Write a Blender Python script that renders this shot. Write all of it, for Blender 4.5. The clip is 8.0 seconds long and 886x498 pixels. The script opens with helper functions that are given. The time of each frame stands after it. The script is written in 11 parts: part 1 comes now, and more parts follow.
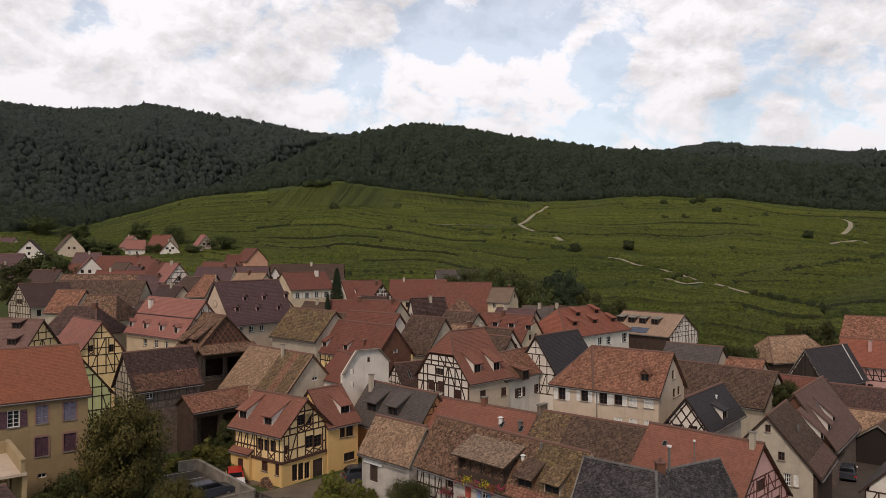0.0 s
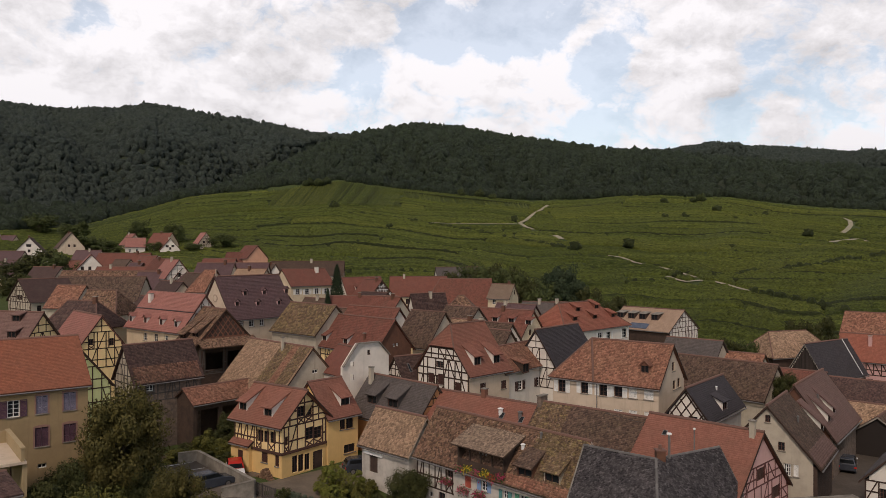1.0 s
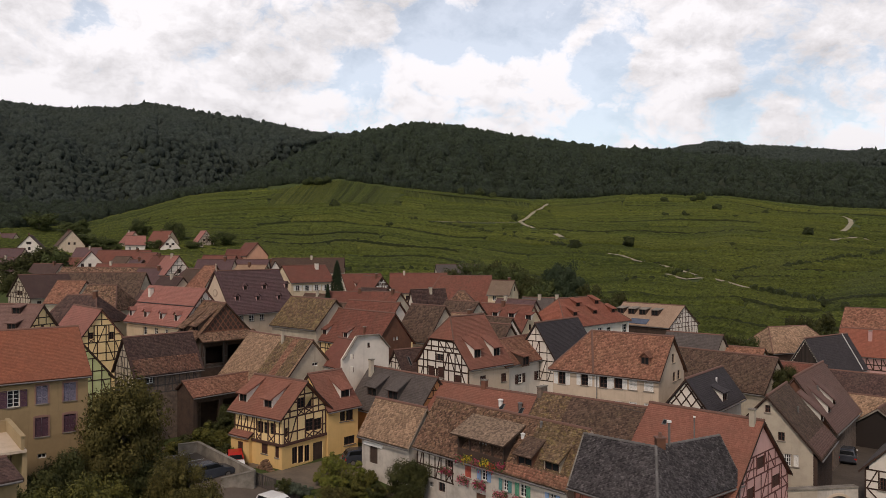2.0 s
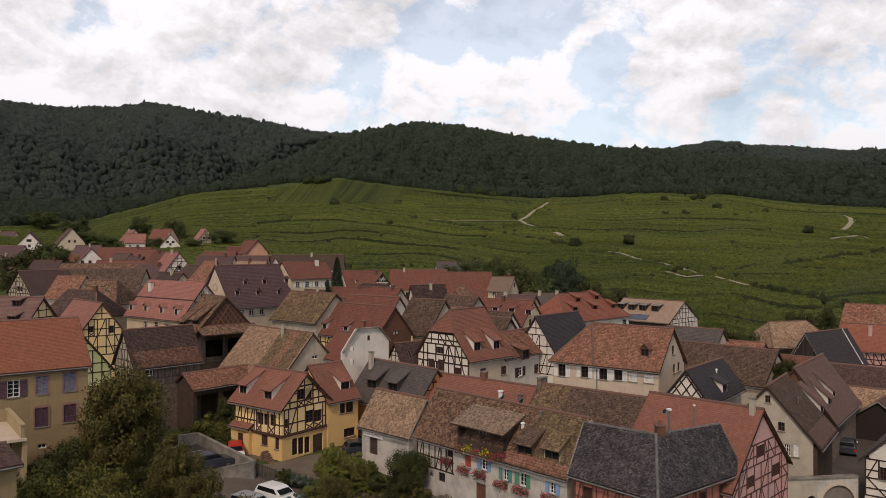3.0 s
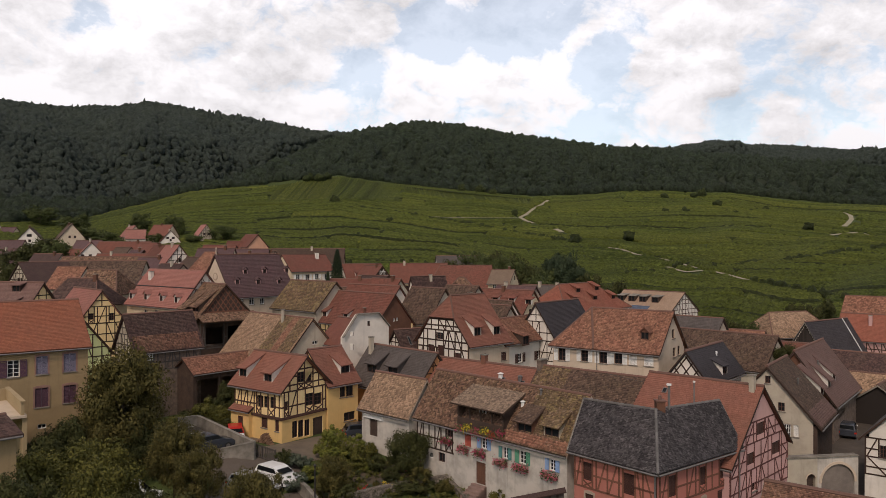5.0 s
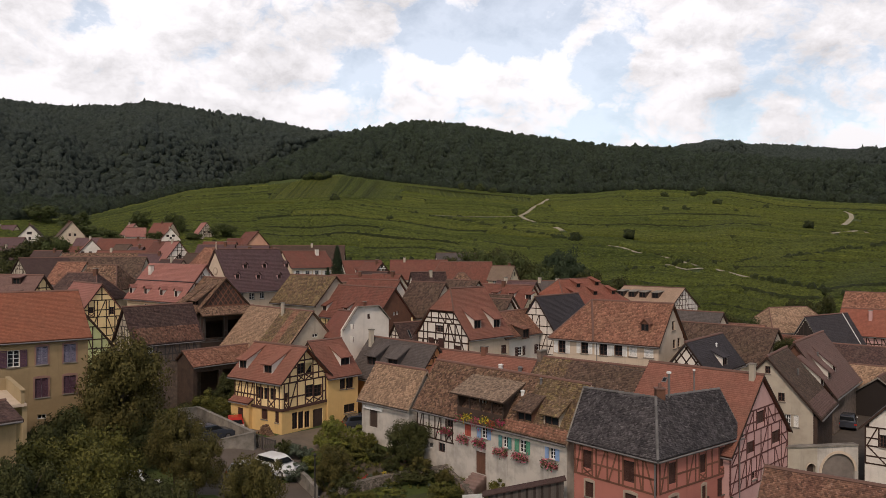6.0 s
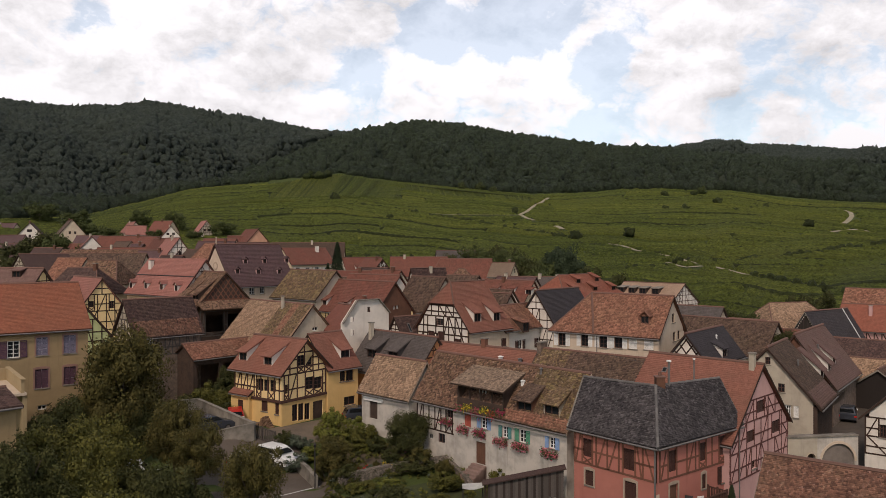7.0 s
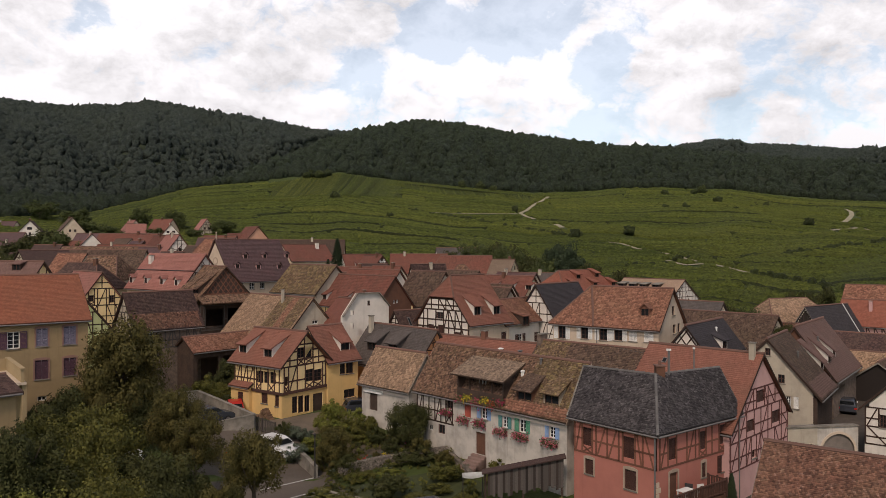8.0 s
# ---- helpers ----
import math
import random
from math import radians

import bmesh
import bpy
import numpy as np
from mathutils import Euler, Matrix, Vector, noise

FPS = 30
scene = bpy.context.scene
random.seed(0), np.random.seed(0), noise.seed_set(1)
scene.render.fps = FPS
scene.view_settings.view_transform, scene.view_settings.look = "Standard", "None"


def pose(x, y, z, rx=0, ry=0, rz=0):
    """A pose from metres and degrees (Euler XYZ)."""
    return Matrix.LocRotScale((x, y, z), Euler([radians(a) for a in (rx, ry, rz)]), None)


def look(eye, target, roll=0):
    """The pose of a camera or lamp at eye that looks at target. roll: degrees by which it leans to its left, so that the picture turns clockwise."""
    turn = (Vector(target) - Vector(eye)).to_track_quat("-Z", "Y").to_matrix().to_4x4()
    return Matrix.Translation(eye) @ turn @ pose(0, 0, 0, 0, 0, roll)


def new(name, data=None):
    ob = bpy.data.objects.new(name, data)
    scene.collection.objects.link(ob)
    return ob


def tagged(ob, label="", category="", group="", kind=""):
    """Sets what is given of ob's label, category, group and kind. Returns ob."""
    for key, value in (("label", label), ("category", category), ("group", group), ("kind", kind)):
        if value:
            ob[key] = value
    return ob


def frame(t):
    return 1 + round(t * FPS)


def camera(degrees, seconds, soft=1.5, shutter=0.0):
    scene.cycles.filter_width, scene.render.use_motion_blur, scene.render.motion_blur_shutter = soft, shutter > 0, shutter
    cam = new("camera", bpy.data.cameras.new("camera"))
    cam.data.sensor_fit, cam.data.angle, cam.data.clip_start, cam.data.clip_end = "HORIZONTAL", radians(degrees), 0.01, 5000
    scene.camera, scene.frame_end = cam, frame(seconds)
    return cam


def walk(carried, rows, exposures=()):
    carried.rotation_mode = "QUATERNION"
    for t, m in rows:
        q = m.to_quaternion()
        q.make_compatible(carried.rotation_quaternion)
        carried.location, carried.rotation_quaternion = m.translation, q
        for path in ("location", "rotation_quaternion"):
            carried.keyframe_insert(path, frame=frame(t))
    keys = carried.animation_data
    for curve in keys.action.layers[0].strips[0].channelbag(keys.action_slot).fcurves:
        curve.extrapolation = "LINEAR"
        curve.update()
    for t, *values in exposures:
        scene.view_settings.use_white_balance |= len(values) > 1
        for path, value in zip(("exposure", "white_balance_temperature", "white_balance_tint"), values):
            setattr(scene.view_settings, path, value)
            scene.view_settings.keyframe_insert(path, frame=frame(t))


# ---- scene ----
cam = camera(61.2, 8.0, soft=0.75)
EYE = 23.2
# seconds, drift to the right, descent, yaw
ROWS = [
    (0.0, 0.000, -0.000, 0.000),
    (0.5, 0.006, -0.428, 0.004),
    (1.0, 0.013, -0.858, 0.009),
    (1.5, 0.019, -1.284, 0.013),
    (3.0, 0.038, -2.561, 0.027),
    (3.5, 0.044, -2.979, 0.031),
    (4.0, 0.051, -3.410, 0.036),
    (4.5, 0.057, -3.843, 0.040),
    (6.0, 0.076, -5.119, 0.053),
    (6.5, 0.082, -5.522, 0.058),
    (7.0, 0.088, -5.919, 0.062),
    (7.5, 0.094, -6.309, 0.066),
    (8.0, 0.100, -6.697, 0.070),
]
walk(cam, [(t, pose(x, 0, EYE + z, 90, 0, yaw)) for t, x, z, yaw in ROWS], exposures=[(0.0, -0.34, 6500, 16), (4.0, -0.28, 6500, 16), (8.0, -0.22, 6500, 16)])

from mathutils.geometry import tessellate_polygon

# ---- light ----
world = bpy.data.worlds.new("sky")
scene.world = world
world.use_nodes = True
wn, wl = world.node_tree.nodes, world.node_tree.links
wn.clear()
SUN_EL, SUN_AZ = 46.0, 196.0   # degrees; azimuth clockwise from +y


def wnode(kind, **values):
    node = wn.new(kind)
    for key, value in values.items():
        node.inputs[key].default_value = value
    return node


sky = wn.new("ShaderNodeTexSky")
sky.sky_type = 'NISHITA'
sky.sun_disc = False
sky.sun_elevation = radians(SUN_EL)
sky.sun_rotation = radians(SUN_AZ)
clear = wn.new("ShaderNodeBackground")
clear.inputs["Strength"].default_value = 0.15
balance = wn.new("ShaderNodeVectorMath")
balance.operation = 'MULTIPLY'
balance.inputs[1].default_value = (0.95, 1.06, 1.0)
wl.new(sky.outputs[0], balance.inputs[0])
wl.new(balance.outputs[0], clear.inputs["Color"])
# broken cloud: white heads, grey bases and openings, placed by bearing and height in degrees, with a half width
coord = wn.new("ShaderNodeTexCoord")
split = wn.new("ShaderNodeSeparateXYZ")
wl.new(coord.outputs["Generated"], split.inputs[0])
OPENINGS = ((2.2, 15.4, 2.3, 0.27), (-0.6, 16.2, 2.0, 0.25), (4.8, 16.2, 2.0, 0.25), (7.0, 17.8, 2.6, 0.25), (10.6, 12.9, 1.4, 0.23), (12.2, 14.1, 1.5, 0.25), (13.8, 15.3, 1.4, 0.21), (-6.4, 12.9, 1.8, 0.15),
            (11.3, 8.5, 1.5, 0.16), (-25.4, 14.2, 1.9, 0.16), (40, 35, 14, 0.2), (-50, 40, 14, 0.2), (150, 30, 16, 0.2), (-140, 45, 14, 0.2))
HEADS = ((1.2, 13.2, 2.0, 0.10), (4.2, 13.4, 1.6, 0.08), (9.2, 11.0, 2.4, 0.12), (8.0, 14.9, 2.2, 0.10), (18.2, 15.4, 4.6, 0.10), (-9.8, 11.2, 3.0, 0.08), (-19.5, 14.8, 4.5, 0.08), (-29.0, 11.5, 4.0, 0.08), (17.0, 8.2, 2.6, 0.08), (27.5, 8.0, 3.6, 0.07))
BASES = ((-16.0, 13.2, 4.0, 0.19), (-12.0, 11.6, 2.6, 0.11), (-8.4, 16.4, 4.0, 0.17), (-3.4, 17.6, 2.2, 0.16), (26.5, 14.2, 5.4, 0.19), (17.2, 10.3, 3.8, 0.17), (23.6, 10.6, 3.8, 0.16), (-28.6, 16.0, 3.6, 0.20), (-24.0, 10.6, 2.4, 0.12), (5.0, 10.4, 2.6, 0.10), (13.2, 11.2, 1.8, 0.10))


def wmath(op, a, b, c=None):
    node = wn.new("ShaderNodeMath")
    node.operation = op
    for socket, value in zip(node.inputs, (a, b, c)):
        if isinstance(value, bpy.types.NodeSocket):
            wl.new(value, socket)
        elif value is not None:
            socket.default_value = value
    return node.outputs[0]


def patches(table, start=0.0):
    """The sum of soft round patches of the sky."""
    total = start
    for bearing, rise, wide, amount in table:
        e, a = radians(rise), radians(bearing)
        near = wn.new("ShaderNodeVectorMath")
        near.operation = 'DOT_PRODUCT'
        near.inputs[1].default_value = (math.sin(a) * math.cos(e), math.cos(a) * math.cos(e), math.sin(e))
        wl.new(coord.outputs["Generated"], near.inputs[0])
        spot = wn.new("ShaderNodeMapRange")
        spot.interpolation_type = 'SMOOTHSTEP'
        spot.inputs["From Min"].default_value, spot.inputs["From Max"].default_value = math.cos(radians(wide * 1.6)), 1.0
        spot.inputs["To Min"].default_value, spot.inputs["To Max"].default_value = 0.0, amount
        wl.new(near.outputs["Value"], spot.inputs["Value"])
        total = wmath('ADD', total, spot.outputs[0])
    return total


def puffs(rise):
    """Rounded billows, seen a little higher or lower in the sky."""
    move = wn.new("ShaderNodeMapping")
    move.inputs["Location"].default_value = (-rise * 0.5, 0, rise * 1.5)
    move.inputs["Scale"].default_value = (1.0, 1.0, 1.5)
    wl.new(coord.outputs["Generated"], move.inputs["Vector"])
    warp = wnode("ShaderNodeTexNoise", Scale=9.0, Detail=5.0, Roughness=0.6)
    wl.new(move.outputs[0], warp.inputs["Vector"])
    bent = wn.new("ShaderNodeVectorMath")
    bent.operation = 'MULTIPLY_ADD'
    wl.new(warp.outputs["Color"], bent.inputs[0])
    bent.inputs[1].default_value = (0.10, 0.10, 0.10)
    wl.new(move.outputs[0], bent.inputs[2])
    cells = wnode("ShaderNodeTexVoronoi", Scale=11.0, Detail=4.0, Roughness=0.55, Lacunarity=2.2)
    wl.new(bent.outputs[0], cells.inputs["Vector"])
    return wmath('SUBTRACT', 1.0, cells.outputs["Distance"])


def billow(rise):
    """Broad, soft masses of cloud."""
    move = wn.new("ShaderNodeMapping")
    move.inputs["Location"].default_value = (-rise * 0.4, 0, rise * 1.7)
    move.inputs["Scale"].default_value = (1.0, 1.0, 1.7)
    wl.new(coord.outputs["Generated"], move.inputs["Vector"])
    mass = wnode("ShaderNodeTexNoise", Scale=5.6, Detail=5.0, Roughness=0.44, Distortion=0.0)
    mass.noise_dimensions = '4D'
    mass.inputs["W"].default_value = 9.2
    wl.new(move.outputs[0], mass.inputs["Vector"])
    return mass.outputs["Fac"]


cover = wnode("ShaderNodeTexNoise", Scale=4.4, Detail=12.0, Roughness=0.62, Distortion=0.3)
cover.noise_dimensions = '4D'
cover.inputs["W"].default_value = 5.1
wl.new(coord.outputs["Generated"], cover.inputs["Vector"])
puff, puff_up = puffs(0.0), puffs(0.016)
mass, mass_up = billow(0.0), billow(0.035)
heads = patches(HEADS)
amount = wmath('ADD', cover.outputs["Fac"], wmath('ADD', heads, 0.085))
amount = wmath('SUBTRACT', amount, patches(OPENINGS))
amount = wmath('MULTIPLY_ADD', wmath('SUBTRACT', puff, 0.30), 0.36, amount)
cover_ramp = wn.new("ShaderNodeValToRGB")
cover_ramp.color_ramp.elements[0].position = 0.35
cover_ramp.color_ramp.elements[0].color = (0.46, 0.46, 0.46, 1)
cover_ramp.color_ramp.elements[1].position = 0.48
wl.new(amount, cover_ramp.inputs[0])
# the clouds' own light and shade: what has more cloud above it is greyer
relief = wmath('SUBTRACT', mass, mass_up)
fine_relief = wmath('SUBTRACT', puff, puff_up)
tone = wmath('MULTIPLY_ADD', mass, -0.30, 1.225)
tone = wmath('MULTIPLY_ADD', relief, 0.8, tone)
tone = wmath('MULTIPLY_ADD', fine_relief, 0.36, tone)
tone = wmath('MULTIPLY_ADD', heads, 1.3, tone)
tone = wmath('MULTIPLY_ADD', patches(BASES), -0.72, tone)
tone = wmath('MINIMUM', wmath('MAXIMUM', tone, 0.64), 1.18)
# thin cloud lets more light through
tone = wmath('ADD', tone, wmath('MULTIPLY_ADD', cover_ramp.outputs[0], -0.5, 0.5))
# unseen cloud overhead is dimmed to cut the ground's light; low banks stay bright
height = wn.new("ShaderNodeMapRange")
height.inputs["From Min"].default_value, height.inputs["From Max"].default_value = 0.30, 0.75
height.inputs["To Min"].default_value, height.inputs["To Max"].default_value = 1.0, 0.30
wl.new(split.outputs["Z"], height.inputs["Value"])
# haze dims the lowest clouds
low = wn.new("ShaderNodeMapRange")
low.inputs["From Min"].default_value, low.inputs["From Max"].default_value = 0.10, 0.24
low.inputs["To Min"].default_value, low.inputs["To Max"].default_value = 0.90, 1.0
wl.new(split.outputs["Z"], low.inputs["Value"])
grey = wn.new("ShaderNodeVectorMath")
grey.operation = 'SCALE'
grey.inputs[0].default_value = (1.000, 0.998, 0.990)
wl.new(wmath('MULTIPLY', wmath('MULTIPLY', tone, low.outputs[0]), height.outputs[0]), grey.inputs["Scale"])
cloud = wn.new("ShaderNodeBackground")
cloud.inputs["Strength"].default_value = 1.04
wl.new(grey.outputs[0], cloud.inputs["Color"])
blend = wn.new("ShaderNodeMixShader")
wl.new(cover_ramp.outputs[0], blend.inputs[0])
wl.new(clear.outputs[0], blend.inputs[1])
wl.new(cloud.outputs[0], blend.inputs[2])
wout = wn.new("ShaderNodeOutputWorld")
wl.new(blend.outputs[0], wout.inputs[0])

sun = new("sun", bpy.data.lights.new("sun", 'SUN'))
sun.data.energy, sun.data.angle, sun.data.color = 2.55, radians(11), (1.0, 0.84, 0.68)
az, el = radians(SUN_AZ), radians(SUN_EL)
sun.matrix_world = look((math.sin(az) * math.cos(el) * 200, math.cos(az) * math.cos(el) * 200, math.sin(el) * 200), (0, 0, 0))


# ---- materials ----
def material(name, rough=0.9, metal=0.0):
    m = bpy.data.materials.new(name)
    m.use_nodes = True
    b = m.node_tree.nodes["Principled BSDF"]
    b.inputs["Roughness"].default_value = rough
    b.inputs["Metallic"].default_value = metal
    b.inputs["Specular IOR Level"].default_value = 0.3
    return m, m.node_tree.nodes, m.node_tree.links, b


def mix(n, l, fac, a, b, mode='MIX'):
    """A colour mix; fac, a and b are sockets or values."""
    node = n.new("ShaderNodeMix")
    node.data_type, node.blend_type = 'RGBA', mode
    for socket, value in ((node.inputs[0], fac), (node.inputs[6], a), (node.inputs[7], b)):
        if isinstance(value, bpy.types.NodeSocket):
            l.new(value, socket)
        else:
            socket.default_value = (*value, 1) if isinstance(value, tuple) else value
    return node.outputs[2]


def noise_tex(n, l, vector, scale, detail=4.0, rough=0.6, lo=0.35, hi=0.65):
    t = n.new("ShaderNodeTexNoise")
    t.inputs["Scale"].default_value, t.inputs["Detail"].default_value, t.inputs["Roughness"].default_value = scale, detail, rough
    if vector:
        l.new(vector, t.inputs["Vector"])
    r = n.new("ShaderNodeMapRange")
    r.inputs["From Min"].default_value, r.inputs["From Max"].default_value = lo, hi
    l.new(t.outputs["Fac"], r.inputs["Value"])
    return r.outputs[0]


def bump(n, l, b, height, strength, distance):
    node = n.new("ShaderNodeBump")
    node.inputs["Strength"].default_value, node.inputs["Distance"].default_value = strength, distance
    l.new(height, node.inputs["Height"])
    l.new(node.outputs[0], b.inputs["Normal"])


def shade(c, k):
    return tuple(min(1.0, v * k) for v in c)


def surface(name, color, other=None, scale=0.8, grain=14.0, rough=0.9, relief=0.02, metal=0.0, amount=0.6):
    """A plain surface with stains at one scale and grain at another, in world metres."""
    m, n, l, b = material(name, rough, metal)
    geo = n.new("ShaderNodeNewGeometry")
    big = noise_tex(n, l, geo.outputs["Position"], scale)
    fine = noise_tex(n, l, geo.outputs["Position"], grain, 3.0)
    c = mix(n, l, big, color, other or shade(color, 0.72))
    c = mix(n, l, fine, c, shade(color, 0.6), 'MIX') if amount > 1 else mix(n, l, 0.25, c, mix(n, l, fine, c, shade(color, 0.6)))
    l.new(c, b.inputs["Base Color"])
    bump(n, l, b, fine, 0.5, relief)
    return m


def plaster(name, color, stain=0.75):
    """Lime render: broad weather stains, streaks running down, fine grain."""
    m, n, l, b = material(name, 0.92)
    geo = n.new("ShaderNodeNewGeometry")
    streak = n.new("ShaderNodeVectorMath")
    streak.operation = 'MULTIPLY'
    streak.inputs[1].default_value = (2.2, 2.2, 0.22)
    l.new(geo.outputs["Position"], streak.inputs[0])
    big = noise_tex(n, l, geo.outputs["Position"], 0.7, 6.0, 0.65, 0.42, 0.78)
    run = noise_tex(n, l, streak.outputs[0], 1.0, 4.0, 0.6, 0.56, 0.9)
    fine = noise_tex(n, l, geo.outputs["Position"], 18.0, 3.0)
    c = mix(n, l, big, color, shade(color, stain))
    c = mix(n, l, run, c, shade(color, stain * 0.88))
    l.new(c, b.inputs["Base Color"])
    bump(n, l, b, fine, 0.4, 0.02)
    return m


def tiles(name, a, b_, old, old_amount=0.5, width=0.19, height=0.16, moss=(0.16, 0.14, 0.06), moss_amount=0.2, gap=0.5, joint=0.012, vary=0.50):
    """Roof tiles in courses, by the slope's own metres: each tile its own tone, patches of age and moss over them."""
    m, n, l, b = material(name, 0.88)
    uv = n.new("ShaderNodeTexCoord")
    br = n.new("ShaderNodeTexBrick")
    br.offset = 0.5
    br.inputs["Scale"].default_value = 1.0
    br.inputs["Brick Width"].default_value, br.inputs["Row Height"].default_value = width, height
    br.inputs["Mortar Size"].default_value, br.inputs["Mortar Smooth"].default_value = joint, 0.3
    br.inputs["Color1"].default_value, br.inputs["Color2"].default_value = (*a, 1), (*b_, 1)
    br.inputs["Mortar"].default_value = (*shade(a, gap), 1)
    l.new(uv.outputs["UV"], br.inputs["Vector"])
    geo = n.new("ShaderNodeNewGeometry")
    patch = noise_tex(n, l, geo.outputs["Position"], 0.35, 6.0, 0.65, 0.5 - 0.3 * old_amount, 0.85 - 0.25 * old_amount)
    spot = noise_tex(n, l, geo.outputs["Position"], 2.6, 5.0, 0.7, 0.70 - 0.25 * moss_amount, 0.80 - 0.12 * moss_amount)
    speck = noise_tex(n, l, geo.outputs["Position"], 5.5, 3.0, 0.7, 0.35, 0.7)
    drift = noise_tex(n, l, geo.outputs["Position"], 0.9, 5.0, 0.7, 0.36, 0.66)
    c = mix(n, l, patch, br.outputs["Color"], mix(n, l, 0.75, br.outputs["Color"], old))
    c = mix(n, l, 0.55, c, mix(n, l, drift, shade(b_, 0.62), c))
    c = mix(n, l, 0.5, c, mix(n, l, speck, shade(a, 0.5), c))
    house_tone = n.new("ShaderNodeMapRange")
    house_tone.inputs["To Min"].default_value, house_tone.inputs["To Max"].default_value = 0.72, 1.08
    l.new(n.new("ShaderNodeObjectInfo").outputs["Random"], house_tone.inputs["Value"])
    c = mix(n, l, 1.0, c, house_tone.outputs[0], 'MULTIPLY')
    c = mix(n, l, spot, c, mix(n, l, 0.6, c, moss))
    l.new(c, b.inputs["Base Color"])
    # each course laps over the one below
    sep = n.new("ShaderNodeSeparateXYZ")
    l.new(uv.outputs["UV"], sep.inputs[0])
    saw = n.new("ShaderNodeMath")
    saw.operation = 'MODULO'
    l.new(sep.outputs["Y"], saw.inputs[0])
    saw.inputs[1].default_value = height
    high = n.new("ShaderNodeMath")
    high.operation = 'MULTIPLY_ADD'
    l.new(saw.outputs[0], high.inputs[0])
    high.inputs[1].default_value = -2.0
    l.new(br.outputs["Fac"], high.inputs[2])
    neg = n.new("ShaderNodeMath")
    neg.operation = 'MULTIPLY_ADD'
    l.new(speck, neg.inputs[0])
    neg.inputs[1].default_value = -0.8
    l.new(high.outputs[0], neg.inputs[2])
    inv = n.new("ShaderNodeMath")
    inv.operation = 'MULTIPLY'
    l.new(neg.outputs[0], inv.inputs[0])
    inv.inputs[1].default_value = -1.0
    bump(n, l, b, inv.outputs[0], 0.7, 0.03)
    MP[name] = laid_tiles(name + "_laid", a, b_, old, old_amount, moss, moss_amount, vary)
    return m


def laid_tiles(name, a, b_, old, old_amount, moss, moss_amount, vary):
    """The same clay for tiles that are laid one by one: tone from tile to tile, patches of age, moss and lichen."""
    m, n, l, b = material(name, 0.85)
    geo = n.new("ShaderNodeNewGeometry")
    tone = n.new("ShaderNodeMapRange")
    tone.inputs["To Min"].default_value, tone.inputs["To Max"].default_value = 1 - vary, 1 + vary * 0.85
    l.new(geo.outputs["Random Per Island"], tone.inputs["Value"])
    patch = noise_tex(n, l, geo.outputs["Position"], 0.35, 6.0, 0.65, 0.5 - 0.3 * old_amount, 0.85 - 0.25 * old_amount)
    drift = noise_tex(n, l, geo.outputs["Position"], 1.1, 4.0, 0.7, 0.35, 0.68)
    spot = noise_tex(n, l, geo.outputs["Position"], 2.6, 6.0, 0.75, 0.68 - 0.25 * moss_amount, 0.78 - 0.12 * moss_amount)
    fine = noise_tex(n, l, geo.outputs["Position"], 14.0, 3.0, 0.7, 0.3, 0.7)
    c = mix(n, l, drift, a, b_)
    c = mix(n, l, patch, c, mix(n, l, 0.8, c, old))
    c = mix(n, l, spot, c, mix(n, l, 0.8, c, moss))
    c = mix(n, l, 0.5, c, mix(n, l, fine, shade(b_, 0.5), c))
    if moss_amount > 0.15:
        damp = noise_tex(n, l, geo.outputs["Position"], 1.5, 5.0, 0.7, 0.50, 0.62)
        c = mix(n, l, damp, c, mix(n, l, min(0.75, 1.4 * moss_amount), c, shade(b_, 0.55)))
        lichen = noise_tex(n, l, geo.outputs["Position"], 4.2, 4.0, 0.75, 0.60 - 0.08 * moss_amount, 0.68)
        c = mix(n, l, lichen, c, mix(n, l, min(0.7, 1.3 * moss_amount), c, tuple(0.6 * p + 0.085 for p in shade(a, 1.7))))
    v = n.new("ShaderNodeVectorMath")
    v.operation = 'SCALE'
    l.new(c, v.inputs[0])
    l.new(tone.outputs[0], v.inputs["Scale"])
    l.new(v.outputs[0], b.inputs["Base Color"])
    bump(n, l, b, fine, 0.4, 0.02)
    return m


MP = {}


def per_piece(name, a, b_, rough=0.9, grain=9.0, island=False, sheen=0.3):
    """A surface whose tone differs from piece to piece."""
    m, n, l, b = material(name, rough)
    b.inputs["Specular IOR Level"].default_value = sheen
    if island:
        pick = n.new("ShaderNodeNewGeometry").outputs["Random Per Island"]
    else:
        pick = n.new("ShaderNodeObjectInfo").outputs["Random"]
    geo = n.new("ShaderNodeNewGeometry")
    fine = noise_tex(n, l, geo.outputs["Position"], grain, 3.0)
    c = mix(n, l, pick, a, b_)
    c = mix(n, l, 0.4, c, mix(n, l, fine, c, shade(a, 0.6)))
    l.new(c, b.inputs["Base Color"])
    return m


